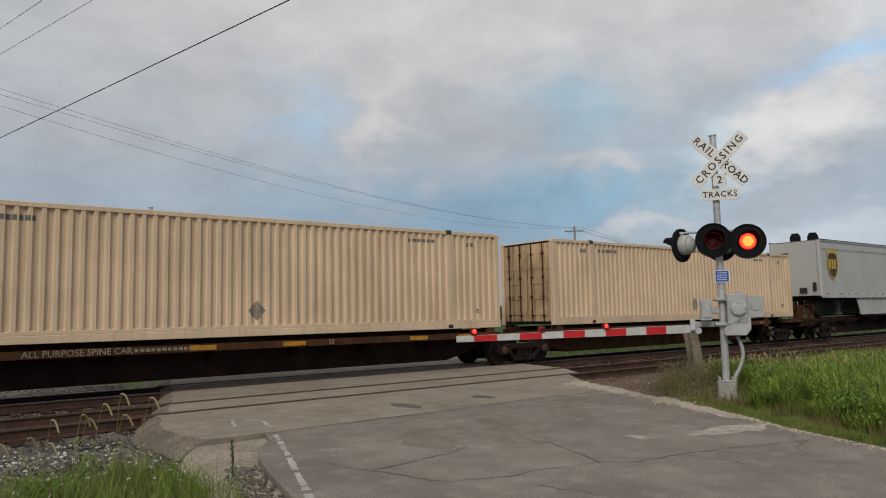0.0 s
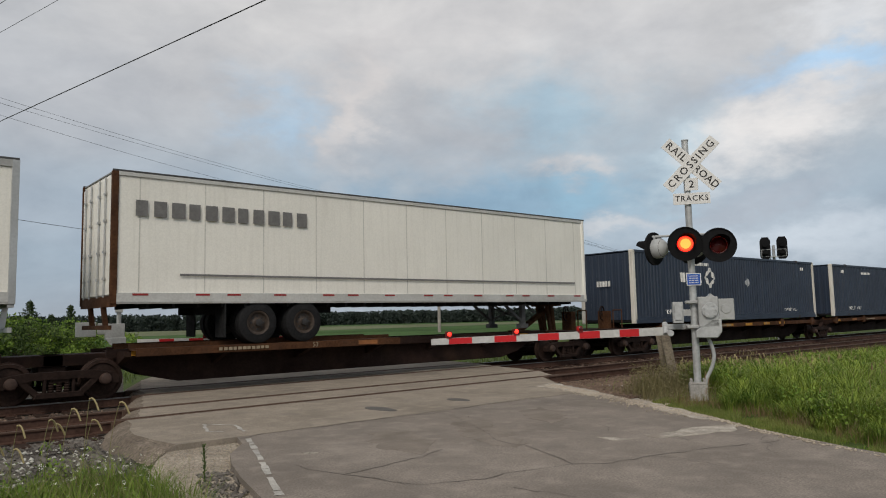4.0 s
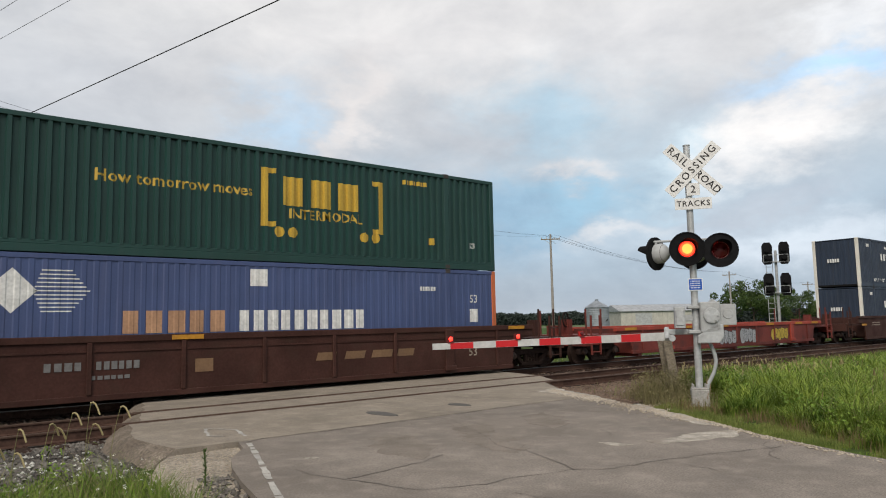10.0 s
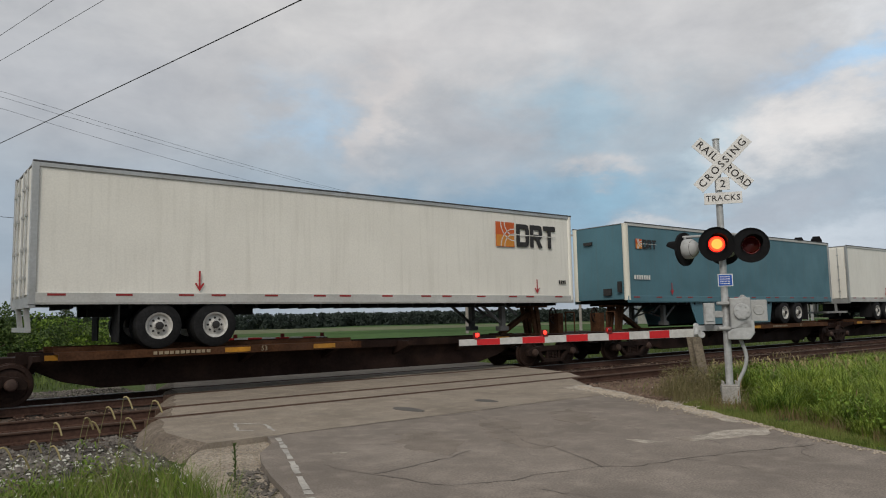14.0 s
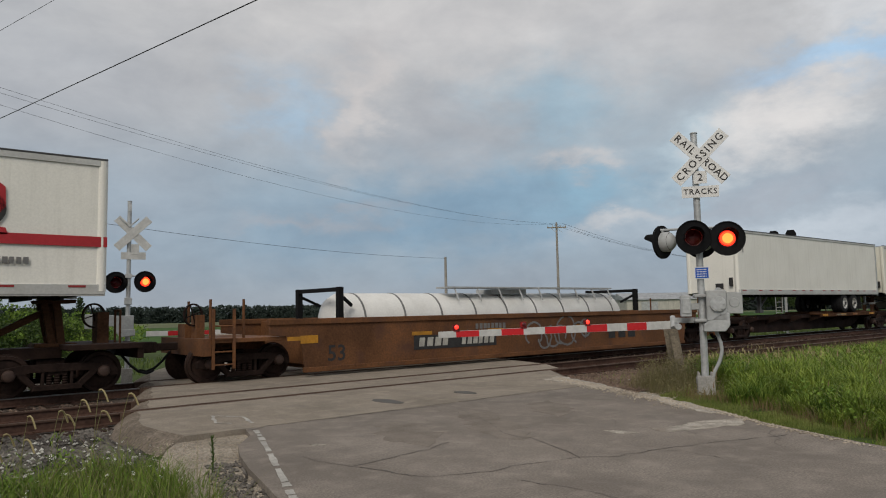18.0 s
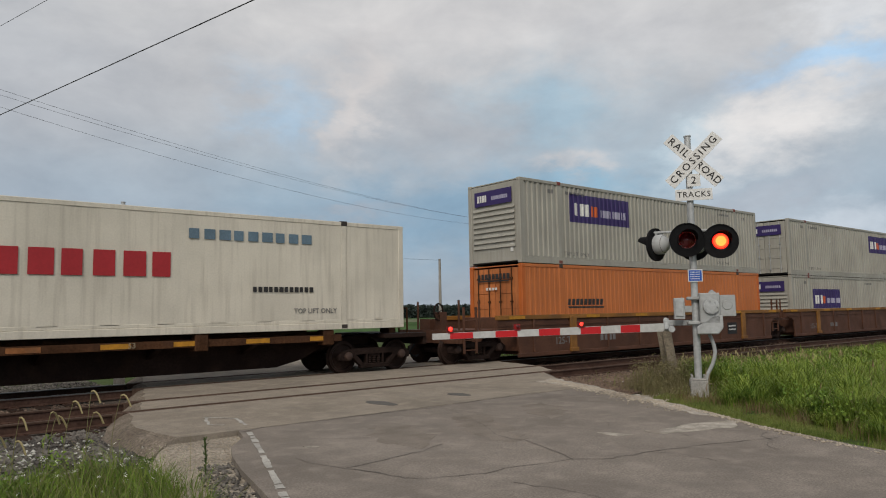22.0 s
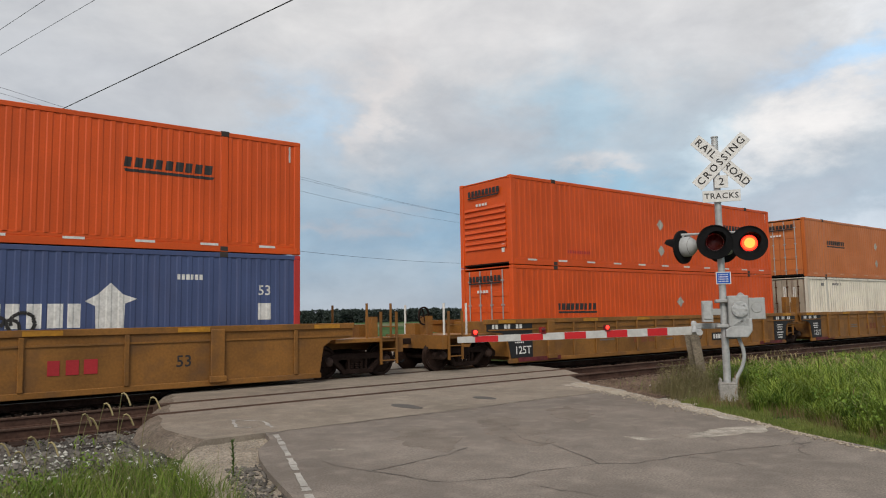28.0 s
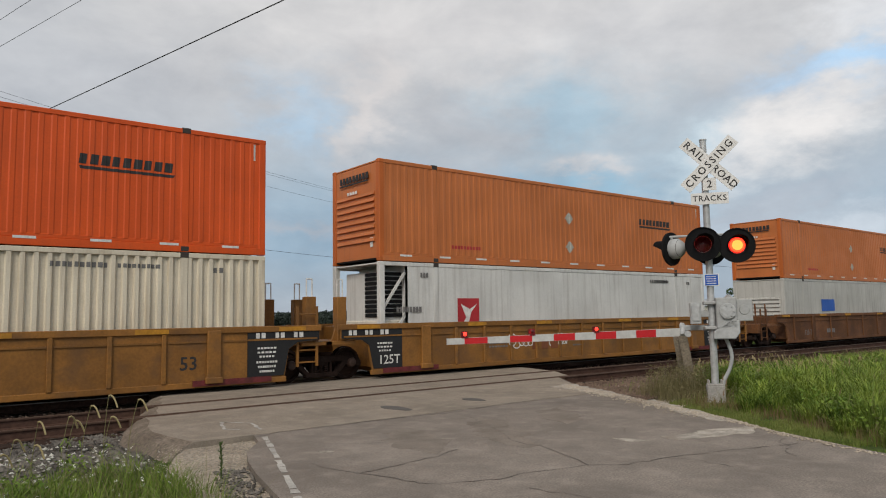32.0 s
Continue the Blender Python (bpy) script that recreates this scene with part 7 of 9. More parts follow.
BULB = placards(3.85, (2.18,), 0.26) + placards(4.5, (2.18,), 0.26)
container(586.29, LO, PEACH, "sun-bleached orange lower container with dark word blocks", "doors", "shallow", extras=haul_word(3.3, 1.6) + placards(9.5, (1.6,), 0.2) + haul_end(), rust=True)
container(586.29, HI, GREY, "grey corrugated upper container with a purple panel", "ribs", "mid", extras=courier_panel(4.3) + courier_end() + FEDX_UP + placards(12.3, (2.0,), 0.2) + placards(13.0, (2.0,), 0.2))
container(605.85, LO, GREY, "grey corrugated lower container with a purple panel", "ribs", "mid", extras=courier_panel(4.2, 1.7) + courier_end() + number_bars(MARK_GREY, 10.0) + placards(12.3, (1.9,), 0.2) + placards(13.0, (1.9,), 0.2))
container(605.85, HI, GREY, "grey corrugated upper container with barred doors and a purple panel", "doors", "mid", extras=courier_panel(12.3) + courier_end() + FEDX_UP + placards(4.2, (2.05,), 0.2) + placards(5.0, (2.05,), 0.2))
container(625.39, LO, RED_ORANGE, "bright orange lower container with dark word blocks", "doors", "shallow", extras=haul_word(3.1, 1.84, 1.75) + placards(8.08, (2.0,), 0.26) + haul_end() + tape())
container(625.39, HI, GREY, "grey corrugated upper container with a purple panel", "doors", "mid", extras=courier_panel(12.0) + courier_end() + FEDX_UP + BULB + [("blue_mark", 2.65, 0.98, poly_mesh("triangle_mark", [(-0.24, -0.10), (0.24, -0.10), (0, 0.16)]), PURPLE, "small blue triangle"), ("blue_mark", 2.75, 0.76, blocks_mesh(0.75, 0.06, 8), MARK_GREY, "grey stencil")] + [("mark_strip", 3.3, q, blocks_mesh(0.7, 0.05, 9), MARK_GREY, "") for q in (1.05, 0.92)])
for z, g in ((LO, 1.8), (HI, 2.0)):
    container(648.99, z, PEACH, "sun-bleached orange container with dark word blocks", "ribs", "shallow", extras=haul_word(13.0, g, 1.9) + placards(8.2, (0.95, 2.1) if z == HI else (2.05,)) + haul_end() + tape(mat("peach_tape", (0.62, 0.34, 0.2), 0.6)) + number_bars(mat("rust_marking", (0.30, 0.07, 0.02), 0.6)))
container(672.45, LO, NAVY_DARK, "near-black navy lower container with white posts", "plain", "fine", POST_W, extras=umax_marks(5.6, None, False))
container(672.45, HI, GREY, "grey corrugated upper container with a purple panel", "ribs", "mid", extras=courier_panel(4.1) + courier_end() + FEDX_UP + placards(13.0, (2.0,), 0.2) + placards(13.6, (2.0,), 0.2))
container(695.76, LO, BLUE, "blue lower container with red corner posts", "doors", "shallow", RED, extras=stack_marks())
container(695.76, HI, GREY, "grey corrugated upper container with a purple panel", "ribs", "mid", extras=courier_panel(4.1) + courier_end() + FEDX_UP)
container(719.46, LO, BLUE, "blue lower container with red posts and sprayed scrawl", "doors", "shallow", RED, extras=stack_marks() + [("graffiti", 9.0, 1.25, scrawl(71, 2.4, 0.5), MARK_DARK, "black scrawl")] + [
    ("emblem", 11.7, 1.6, poly_mesh("bear_blob", [(-0.28, -0.5), (0.28, -0.5), (0.3, 0.1), (0.55, 0.2), (0.25, 0.3), (0.0, 0.55), (-0.25, 0.3), (-0.5, 0.15), (-0.3, 0.05)]), MARK_WHITE, "plain white emblem shape")])
HAUL = haul_word(12.9, 1.92) + placards(7.9, (0.75, 1.75)) + tape() + haul_end() + [("lift_note", 3.2, 0.5, blocks_mesh(1.2, 0.1, 10), CRIMSON, "")]
container(719.46, HI, RED_ORANGE, "bright orange upper container with silver placards and dark word blocks", "ribs", "shallow", extras=HAUL)
container(742.97, LO, RED_ORANGE, "bright orange lower container with dark word blocks", "doors", "shallow", extras=haul_word(3.0, 1.55) + placards(9.0, (1.7,)) + haul_end())
container(742.97, HI, RED_ORANGE, "bright orange upper container with silver placards", "ribs", "shallow", extras=HAUL)
container(762.5, LO, OFFWHITE, "off-white corrugated lower container with a rusty end and crimson card", "doors", "deep", extras=red_card(15.1) + number_bars(MARK_GREY, 3.2) + placards(13.2, (1.5,), 0.2), rust=True)
container(762.5, HI, PEACH, "sun-bleached orange upper container with dark word blocks", "doors", "shallow", extras=haul_word(3.3, 1.75) + placards(8.2, (0.85, 1.8)) + haul_end() + tape(mat("peach_tape", (0.62, 0.34, 0.2), 0.6)))
container(781.9, LO, BLUE, "blue lower container with red corner posts and a white diamond", "doors", "shallow", RED, extras=stack_marks())
container(781.9, HI, GREY, "grey corrugated upper container with a purple panel", "ribs", "mid", extras=courier_panel(4.2, 2.0, 3.4, 1.05) + courier_end() + FEDX_UP + placards(13.1, (1.9,), 0.2) + placards(13.7, (1.9,), 0.2))
container(805.41, 2.91, GREY, "grey corrugated container riding on two tank frames", "doors", "mid", extras=courier_panel(12.1) + courier_end() + FEDX_UP + placards(3.5, (2.0,), 0.26) + placards(4.5, (2.0,), 0.26))
container(824.89, LO, paint("dirty_cream_paint", (0.68, 0.615, 0.49), 0.45, dirt_rgb=(0.30, 0.20, 0.11)), "off-white corrugated lower container with crimson cards", "plain", "deep", extras=red_card(2.0) + number_bars(MARK_GREY, 12.0) + placards(4.0, (1.5,), 0.2) + [("load_mark", 0.9, 2.3, lettering("53", 0.25), MARK_GREY, ""), ("end_card", 0.4, 1.6, plate_mesh(0.5, 0.6), CRIMSON, "crimson card")])
container(824.89, HI, RED_ORANGE, "bright orange upper container with silver placards", "ribs", "shallow", extras=HAUL)
container(844.42, LO, COOLWHITE, "smooth white refrigerated container with a crimson card", "reefer", "flat", extras=red_card(3.2, 1.3) + number_bars(MARK_GREY, 13.0) + [("number_strip", 1.0, 1.55, blocks_mesh(0.9, 0.16, 8), MARK_GREY, "")])
container(844.42, HI, PEACH, "sun-bleached orange upper container with ribbed end", "ribs", "shallow", extras=HAUL)
container(867.49, LO, paint("dull_grey_white_paint", (0.50, 0.49, 0.455), 0.35), "white smooth lower container with a blue mark", "ribs", "flat", extras=[("blue_mark", 4.6, 1.6, plate_mesh(1.5, 0.6), SIGN_BLUE, "blue panel")])
container(867.49, HI, PEACH, "sun-bleached orange upper container with ribbed end", "ribs", "shallow", extras=HAUL)
container(887.0, LO, GREY, "grey corrugated lower container", "plain", "mid", extras=FEDX_UP)
container(887.0, HI, GREY, "grey corrugated upper container with a purple panel", "ribs", "mid", extras=courier_panel(4.2) + FEDX_UP)

# trailers of the middle part
trailer(323.48, WHITE, "white trailer with an orange square and dark blocks", True, (5.6, 10.5), RIM, 0, drt(1.32, 4.28) + [arrow(2.2), arrow(9.5)] + trailer_number(1.0, 2.7, 0.6) + [("front_word", 0.1, 4.3, blocks_mesh(0.9, 0.28, 4), MARK_DARK, "")], top=5.10, tyres=11.87)
trailer(362.29, WHITE, "white trailer with an orange square near its nose, doors leading", False, None, RIM, 0, drt(13.05, 4.22, 0.85) + [arrow(3.45), arrow(14.4), ("number_strip", 15.6, 2.75, blocks_mesh(0.35, 0.12, 4), MARK_DARK, "")], band_mat=ALU, tyres=12.3)
trailer(381.33, TEAL, "teal trailer with a small pale brand card and silver front post", True, (4.0, 10.4), RIM, 0, drt(0.75, 4.25, 0.4) + [arrow(2.7), ("number_strip", 0.9, 3.0, blocks_mesh(1.0, 0.16, 7), MARK_WHITE, "number as plain bars")], corner=IVORY, rail=TEAL)
trailer(399.43, WHITE, "white trailer with an orange square near its nose", False, None, RIM, 0, drt(12.8, 4.15, 0.9) + [arrow(4.6), arrow(14.4)])
trailer(417.7, WHITE, "white trailer with pale grey lettering blocks", False, (4.1, 10.4), RIM, 0, [("brand_word", 14.6, 3.95, blocks_mesh(1.9, 0.22, 9), MARK_GREY, "grey word blocks"), ("brand_word", 14.65, 3.65, blocks_mesh(1.85, 0.16, 12), mat("pale_grey_marking", (0.4, 0.39, 0.38), 0.6), "pale word blocks"), ("mark_strip", 12.4, 2.75, blocks_mesh(0.25, 0.3, 2), MARK_GREY, "")], roof_band=0.14)
trailer(434.98, WHITE, "white trailer with an orange square near its nose, doors leading", False, (4.9, 10.7), RIM, 11, drt(13.5, 4.32, 0.8) + [arrow(2.5), arrow(14.4)] + trailer_number(15.5, 2.75, 0.5), doors=DULLALU, roof_band=0.14)
trailer(452.34, WHITE, "white trailer with a crimson stripe and black line", False, (4.1, 9.8), RIM, 0, [("side_stripe", 8.2, 3.22, plate_mesh(15.9, 0.22), CRIMSON, "crimson stripe"), ("side_line", 6.0, 3.42, plate_mesh(11.5, 0.04), MARK_DARK, "black line"), ("stripe_word", 3.6, 3.22, blocks_mesh(4.2, 0.12, 24, 0.010), MARK_WHITE, "white word blocks"),
                                                                                                         ("brand_ring", 13.2, 3.8, made("go_ring", lambda bm: ring(bm, 0.26, 0.36, -0.006, 0, 20)), MARK_DARK, "dark ring"), ("brand_ring", 13.9, 3.8, made("go_ring", lambda bm: ring(bm, 0.26, 0.36, -0.006, 0, 20)), MARK_DARK, "dark ring"),
                                                                                                         ("brand_swoosh", 13.95, 3.75, poly_mesh("swoosh", [(-0.3, -0.5), (0.35, -0.45), (0.3, -0.32), (-0.02, -0.3), (0.3, 0.1), (0.28, 0.5), (0.0, 0.72), (-0.25, 0.5), (0.1, 0.45), (0.12, 0.1)]), CRIMSON, "crimson swoosh"),
                                                                                                         ("brand_word", 13.6, 2.78, blocks_mesh(2.2, 0.14, 18), MARK_GREY, "")], doors=DULLALU, roof_band=0.14)
trailer(495.07, WHITE, "plain clean white trailer on a hitch stand", True, None, RIM, 0, [("number_strip", 0.55, 4.35, blocks_mesh(0.10, 0.7, 1), MARK_GREY, "")])
trailer(512.37, IVORY, "ivory ribbed trailer with an orange square and grey placard", True, (4.1, 11.0), RIM, 13, drt(1.0, 4.1) + [arrow(2.7), arrow(13.5)] + placards(8.2, (3.2,), 0.28) + trailer_number(0.9, 2.75, 0.6), roof_band=0.14, seam_w=0.035, tyres=11.87)
trailer(529.65, IVORY, "ivory ribbed trailer with a large orange square and dark blocks", True, (5.4, 10.6), RIM, 13, drt(1.1, 3.95, 1.38) + [arrow(2.9), arrow(14.0)] + trailer_number(0.7, 2.75, 0.7), corner=IVORY, roof_band=0.14)
container(546.75, PZ, GREY, "grey corrugated container with a purple panel on a spine car", "doors", "mid", extras=courier_panel(12.2) + no_lift(MARK_GREY, 3.3, 13.1) + number_bars(MARK_GREY) + placards(5.0, (2.1,), 0.22) + placards(5.7, (2.1,), 0.22), rust=True)
container(565.27, PZ, paint("reefer_cream_paint", (0.68, 0.63, 0.53), 0.22), "cream smooth refrigerated container with crimson lettering blocks", "reefer", "flat", extras=[
    ("emblem", 2.85, 1.8, poly_mesh("crest", [(-0.35, 0.3), (0, 0.62), (0.35, 0.3), (0.38, -0.3), (0.2, -0.55), (-0.2, -0.55), (-0.38, -0.3)]), mat("crest_brown", (0.16, 0.07, 0.09), 0.6), "brown crest shape"), ("brand_word", 4.55, 1.72, blocks_mesh(1.55, 0.62, 3), CRIMSON, "crimson word blocks"),
    ("brand_word", 7.6, 1.60, blocks_mesh(4.3, 0.56, 7), CRIMSON, "crimson word blocks"), ("brand_word", 11.6, 2.35, blocks_mesh(3.3, 0.24, 9), mat("slate_marking", (0.13, 0.2, 0.26), 0.6), "slate word blocks"), ("brand_word", 12.4, 1.05, blocks_mesh(1.7, 0.13, 12), MARK_DARK, ""),
    ("lift_note", 13.3, 0.5, lettering("TOP LIFT ONLY", 0.18), MARK_GREY, ""), ("number_strip", 0.9, 2.2, blocks_mesh(0.6, 0.08, 7), MARK_GREY, "")])


# -- tanks --
def tank_frame(u, z, x0, x1, H, r, body, frame_mat, label, bands=0, walkway=False):
    ob = rides("tank_container", u, z, label, "tank")
    hw = 1.22
    for x in (x0 + 0.08, x1 - 0.08):
        for y in (-hw + 0.08, hw - 0.08):
            bm = bmesh.new()
            box(bm, x - 0.08, x + 0.08, y - 0.08, y + 0.08, 0.0, H)
            part("frame_post", bm, frame_mat, ob, bevel=0.01)
        bm = bmesh.new()
        box(bm, x - 0.06, x + 0.06, -hw + 0.1, hw - 0.1, H - 0.12, H - 0.01)
        box(bm, x - 0.06, x + 0.06, -hw + 0.1, hw - 0.1, 0.02, 0.16)
        way = 1 if x < (x0 + x1) / 2 else -1
        for y in (-hw + 0.08, hw - 0.08):
            beam(bm, (x, y, 0.2), (x + way * 0.7, y * 0.7, 0.55), 0.07, 0.09)
            beam(bm, (x, y, H - 0.2), (x + way * 0.55, y * 0.75, H - 0.5), 0.06, 0.08)
        part("end_frame", bm, frame_mat, ob)
    for y in (-hw + 0.06, hw - 0.06):
        for z0 in (0.0, H - 0.10):
            if walkway and z0:
                continue
            bm = bmesh.new()
            box(bm, x0 + 0.1, x1 - 0.1, y - 0.05, y + 0.05, z0, z0 + 0.10)
            part("frame_rail", bm, frame_mat, ob)
    bm = bmesh.new()
    a, b = x0 + 0.3, x1 - 0.3
    n = 32
    prof = [(0.02, a), (r * 0.55, a + 0.05), (r * 0.85, a + 0.16), (r, a + 0.38), (r, b - 0.38), (r * 0.85, b - 0.16), (r * 0.55, b - 0.05), (0.02, b)]
    lathe(bm, prof, n)
    part("tank_shell", bm, body, ob, "round tank shell", at=Matrix.Translation((0, 0, 0.12 + r)) @ Matrix.Rotation(radians(-90), 4, "Z"), smooth=True)
    for i in range(bands):
        bm = bmesh.new()
        x = a + 0.8 + i * (b - a - 1.6) / max(bands - 1, 1)
        ring(bm, r, r + 0.012, x - 0.03, x + 0.03, 32)
        part("tank_band", bm, MARK_GREY, ob, "dark strap", at=Matrix.Translation((0, 0, 0.12 + r)) @ Matrix.Rotation(radians(-90), 4, "Z"))
    if walkway:
        bm = bmesh.new()
        z1 = 0.12 + 2 * r
        for p, q in ((x0 + 4.2, x0 + 8.2), (x0 + 8.35, x0 + 12.3)):
            box(bm, p, q, -0.75, -0.15, z1 + 0.14, z1 + 0.19)
        for x in np.arange(x0 + 4.5, x0 + 12.2, 0.95):
            pipe(bm, [(x, -0.7, z1 + 0.14), (x + 0.05, -0.85, z1 - 0.25)], 0.025)
        box(bm, x0 + 6.3, x0 + 7.9, -0.5, 0.3, z1 - 0.05, z1 + 0.12)
        part("walkway", bm, DULLALU, ob, "grey steel walkway")
    return ob


tank_frame(473.55, 0.32, 0.75, 14.05, 1.98, 0.86, mat("white_tank_paint", (0.70, 0.69, 0.66), 0.4, grain=0.05, blotch=0.12, dirt=0.3, dirt_rgb=(0.4, 0.37, 0.32)), SHADE_BLACK,
           "long white tank in a dark frame, sunk in a well car", 9, True)
for x0 in (2.42, 8.50):
    tk = tank_frame(805.41, 0.31, x0, x0 + 6.05, 2.585, 1.12, mat("grey_tank_paint", (0.31, 0.32, 0.33), 0.8, grain=0.06, blotch=0.15, dirt=0.3, dirt_rgb=(0.2, 0.19, 0.18)), DULLALU,
               "grey tank container in a silver frame", 0)
    for nm, dx, dz, me, m, lab in (("placard", 2.2 if x0 < 5 else 1.6, 1.30, diamond_mesh(0.17), MARK_WHITE, "white diamond placard"),
                                   ("label_panel", 3.3 if x0 < 5 else 0.9, 1.18, plate_mesh(0.42, 0.24), PURPLE if x0 < 5 else CRIMSON, "small printed label"),
                                   ("number_strip", 3.3 if x0 < 5 else 0.9, 1.45, blocks_mesh(0.6, 0.07, 7), MARK_GREY, "number as plain bars")):
        part(nm, me, m, tk, lab, at=(x0 + dx, -1.119, dz))

# ---- crossing signals ----
LENSES = []          # flashing lenses: part, place on its lamp, group "left" or "right"
GLOW_CORE = glow("lit_lens_core", (1.0, 0.14, 0.024), 4.2)
GLOW_MID = glow("lit_lens_middle", (1.0, 0.045, 0.014), 3.0)
GLOW_RED = glow("lit_lens_rim", (1.0, 0.016, 0.010), 1.5)
GLOW_ARM = glow("lit_arm_lens", (1.0, 0.030, 0.018), 3.0)


def lens_mesh(r):
    """Two-faced lens unit: glowing front, dark red back; it turns in its housing."""
    key = f"lens:{r}"
    if key not in CACHE:
        bm = bmesh.new()
        seg = 20
        prof = [(r * 0.02, -r * 0.42, 0), (r * 0.64, -r * 0.34, 0), (r * 0.90, -r * 0.20, 1), (r, 0.0, 1), (r * 0.8, r * 0.24, 2), (r * 0.02, r * 0.42, 2)]
        rows = [[bm.verts.new((q * math.cos(2 * math.pi * i / seg), y, q * math.sin(2 * math.pi * i / seg))) for i in range(seg)] for q, y, _ in prof]
        for k, (a, b) in enumerate(zip(rows, rows[1:])):
            for i in range(seg):
                f = bm.faces.new((a[i], b[i], b[(i + 1) % seg], a[(i + 1) % seg]))
                f.material_index = (0, 3, 1, 2, 2)[k]
        me = mesh_of(bm, "lens", smooth=True)
        for m in (GLOW_CORE if r > 0.1 else GLOW_ARM, GLOW_RED if r > 0.1 else GLOW_ARM, RED_LENS, GLOW_MID if r > 0.1 else GLOW_ARM):
            me.materials.append(m)
        CACHE[key] = me
    return CACHE[key]


def crossing_lamp(owner, at, group, name="lamp", r=0.305):
    """Round black background with a hooded red lens, facing -y."""
    def plate(bm):
        ring(bm, 0.158, r, -0.012, 0.012, 36)
        ring(bm, r - 0.012, r + 0.004, -0.03, 0.014, 36)
    lamp = part(name, made(f"lamp_plate:{r}", plate, smooth=True), SHADE_BLACK, owner, "black round signal background", at=at)

    def hood(bm):
        seg, n = 18, 5
        rows = []
        for k in range(n + 1):
            y = -0.30 * k / n
            half = math.pi * (1.25 - 0.55 * k / n) / 2
            rows.append([bm.verts.new((0.168 * math.cos(math.pi / 2 + half - 2 * half * i / seg), y, 0.168 * math.sin(math.pi / 2 + half - 2 * half * i / seg))) for i in range(seg + 1)])
        for a, b in zip(rows, rows[1:]):
            for i in range(seg):
                bm.faces.new((a[i], a[i + 1], b[i + 1], b[i]))
        bmesh.ops.solidify(bm, geom=list(bm.faces), thickness=0.006)
    part("hood", made("hood", hood, smooth=True), SHADE_BLACK, lamp, "black visor")
    part("housing", made("housing", lambda bm: lathe(bm, [(0.160, 0.0), (0.185, 0.02), (0.185, 0.13), (0.12, 0.22), (0.03, 0.25)], 24), smooth=True), DULLALU, lamp, "grey lamp housing")
    part("lamp_well", made("lamp_well", lambda bm: ring(bm, 0.147, 0.160, -0.02, 0.17, 24)), mat("dark_lamp_well", (0.035, 0.010, 0.010), 0.6), lamp)
    lens = part("lens", lens_mesh(0.143), GLOW_CORE, lamp, "red signal lens", at=(0, -0.005, 0))
    if group:
        LENSES.append((lens, (0, -0.005, 0), group))
    return lamp


def gate_arm(owner, length, first_red, lights, material_w=SIGN_WHITE):
    """Striped arm along -x from the pivot, tapering; its lights stand on top. lights: (distance from the tip, group or None)."""
    bm = bmesh.new()
    prism(bm, [(-length, -0.05), (0, -0.075), (0, 0.075), (-length, 0.05)], -0.02, 0.02)
    arm = part("gate_arm", bm, material_w, owner, "white gate arm with red stripes")
    x = -length + first_red
    while x < -0.75:
        f = 1 + (x + length) / length * 0.5
        bm = bmesh.new()
        prism(bm, [(x, -0.047 * f), (x + 0.406, -0.049 * f), (x + 0.406, 0.049 * f), (x, 0.047 * f)], -0.0235, 0.0235)
        part("stripe", bm, GATE_RED, arm, "red reflective stripe")
        x += 0.813
    for d, group in lights:
        bm = bmesh.new()
        box(bm, -0.05, 0.05, -0.03, 0.03, 0.045, 0.075)
        box(bm, -0.058, 0.058, 0.006, 0.03, 0.06, 0.16)
        lb = part("arm_light", bm, mat("red_light_case", (0.16, 0.012, 0.012), 0.5), arm, "small red arm light", at=(-length + d, 0, 0))
        ln = part("arm_lens", lens_mesh(0.036), GLOW_ARM, lb, "red lens", at=(0, -0.022, 0.115))
        if group:
            LENSES.append((ln, (0, -0.022, 0.115), group))
    return arm


def crossbuck(owner, z, back=False, x=0.08):
    for ang, words in ((-45, ("RAIL", "ROAD")), (45, ("CROSSING",))):
        y = -0.10 if ang < 0 else -0.112
        bl = part("crossbuck_blade", made("crossbuck_blade", lambda bm: box(bm, -0.61, 0.61, -0.004, 0.004, -0.1143, 0.1143), 0.002), SIGN_BACK if back else SIGN_WHITE, owner,
                  "bare metal back of a crossbuck blade" if back else "white crossbuck blade", at=pose(x, y, z, 0, -ang, 0))
        if not back:
            if len(words) == 2:
                part("word", lettering(words[0], 0.185, 1.22), MARK_DARK, bl, "black lettering", at=(-0.35, -0.006, 0))
                part("word", lettering(words[1], 0.185, 1.05), MARK_DARK, bl, "black lettering", at=(0.355, -0.006, 0))
            else:
                part("word", lettering(words[0], 0.185, 1.34), MARK_DARK, bl, "black lettering", at=(0, -0.006, 0))


def mast(owner, z0, z1, lamp_z):
    bm = bmesh.new()
    rod(bm, (0, 0, z0), (0, 0, z1), 0.064, 16, 0.058)
    rod(bm, (0, 0, z1), (0, 0, z1 + 0.02), 0.066, 16)
    part("mast", bm, GALV, owner, "galvanised steel mast", smooth=True)
    bm = bmesh.new()
    box(bm, -0.15, 0.15, -0.15, 0.15, z0 - 0.45, z0)
    box(bm, -0.14, 0.14, -0.14, 0.14, z0, z0 + 0.03)
    for x in (-0.11, 0.11):
        for y in (-0.11, 0.11):
            rod(bm, (x, y, z0), (x, y, z0 + 0.10), 0.018, 6)
    part("foundation", bm, CONCRETE, owner, "concrete foundation", bevel=0.008)


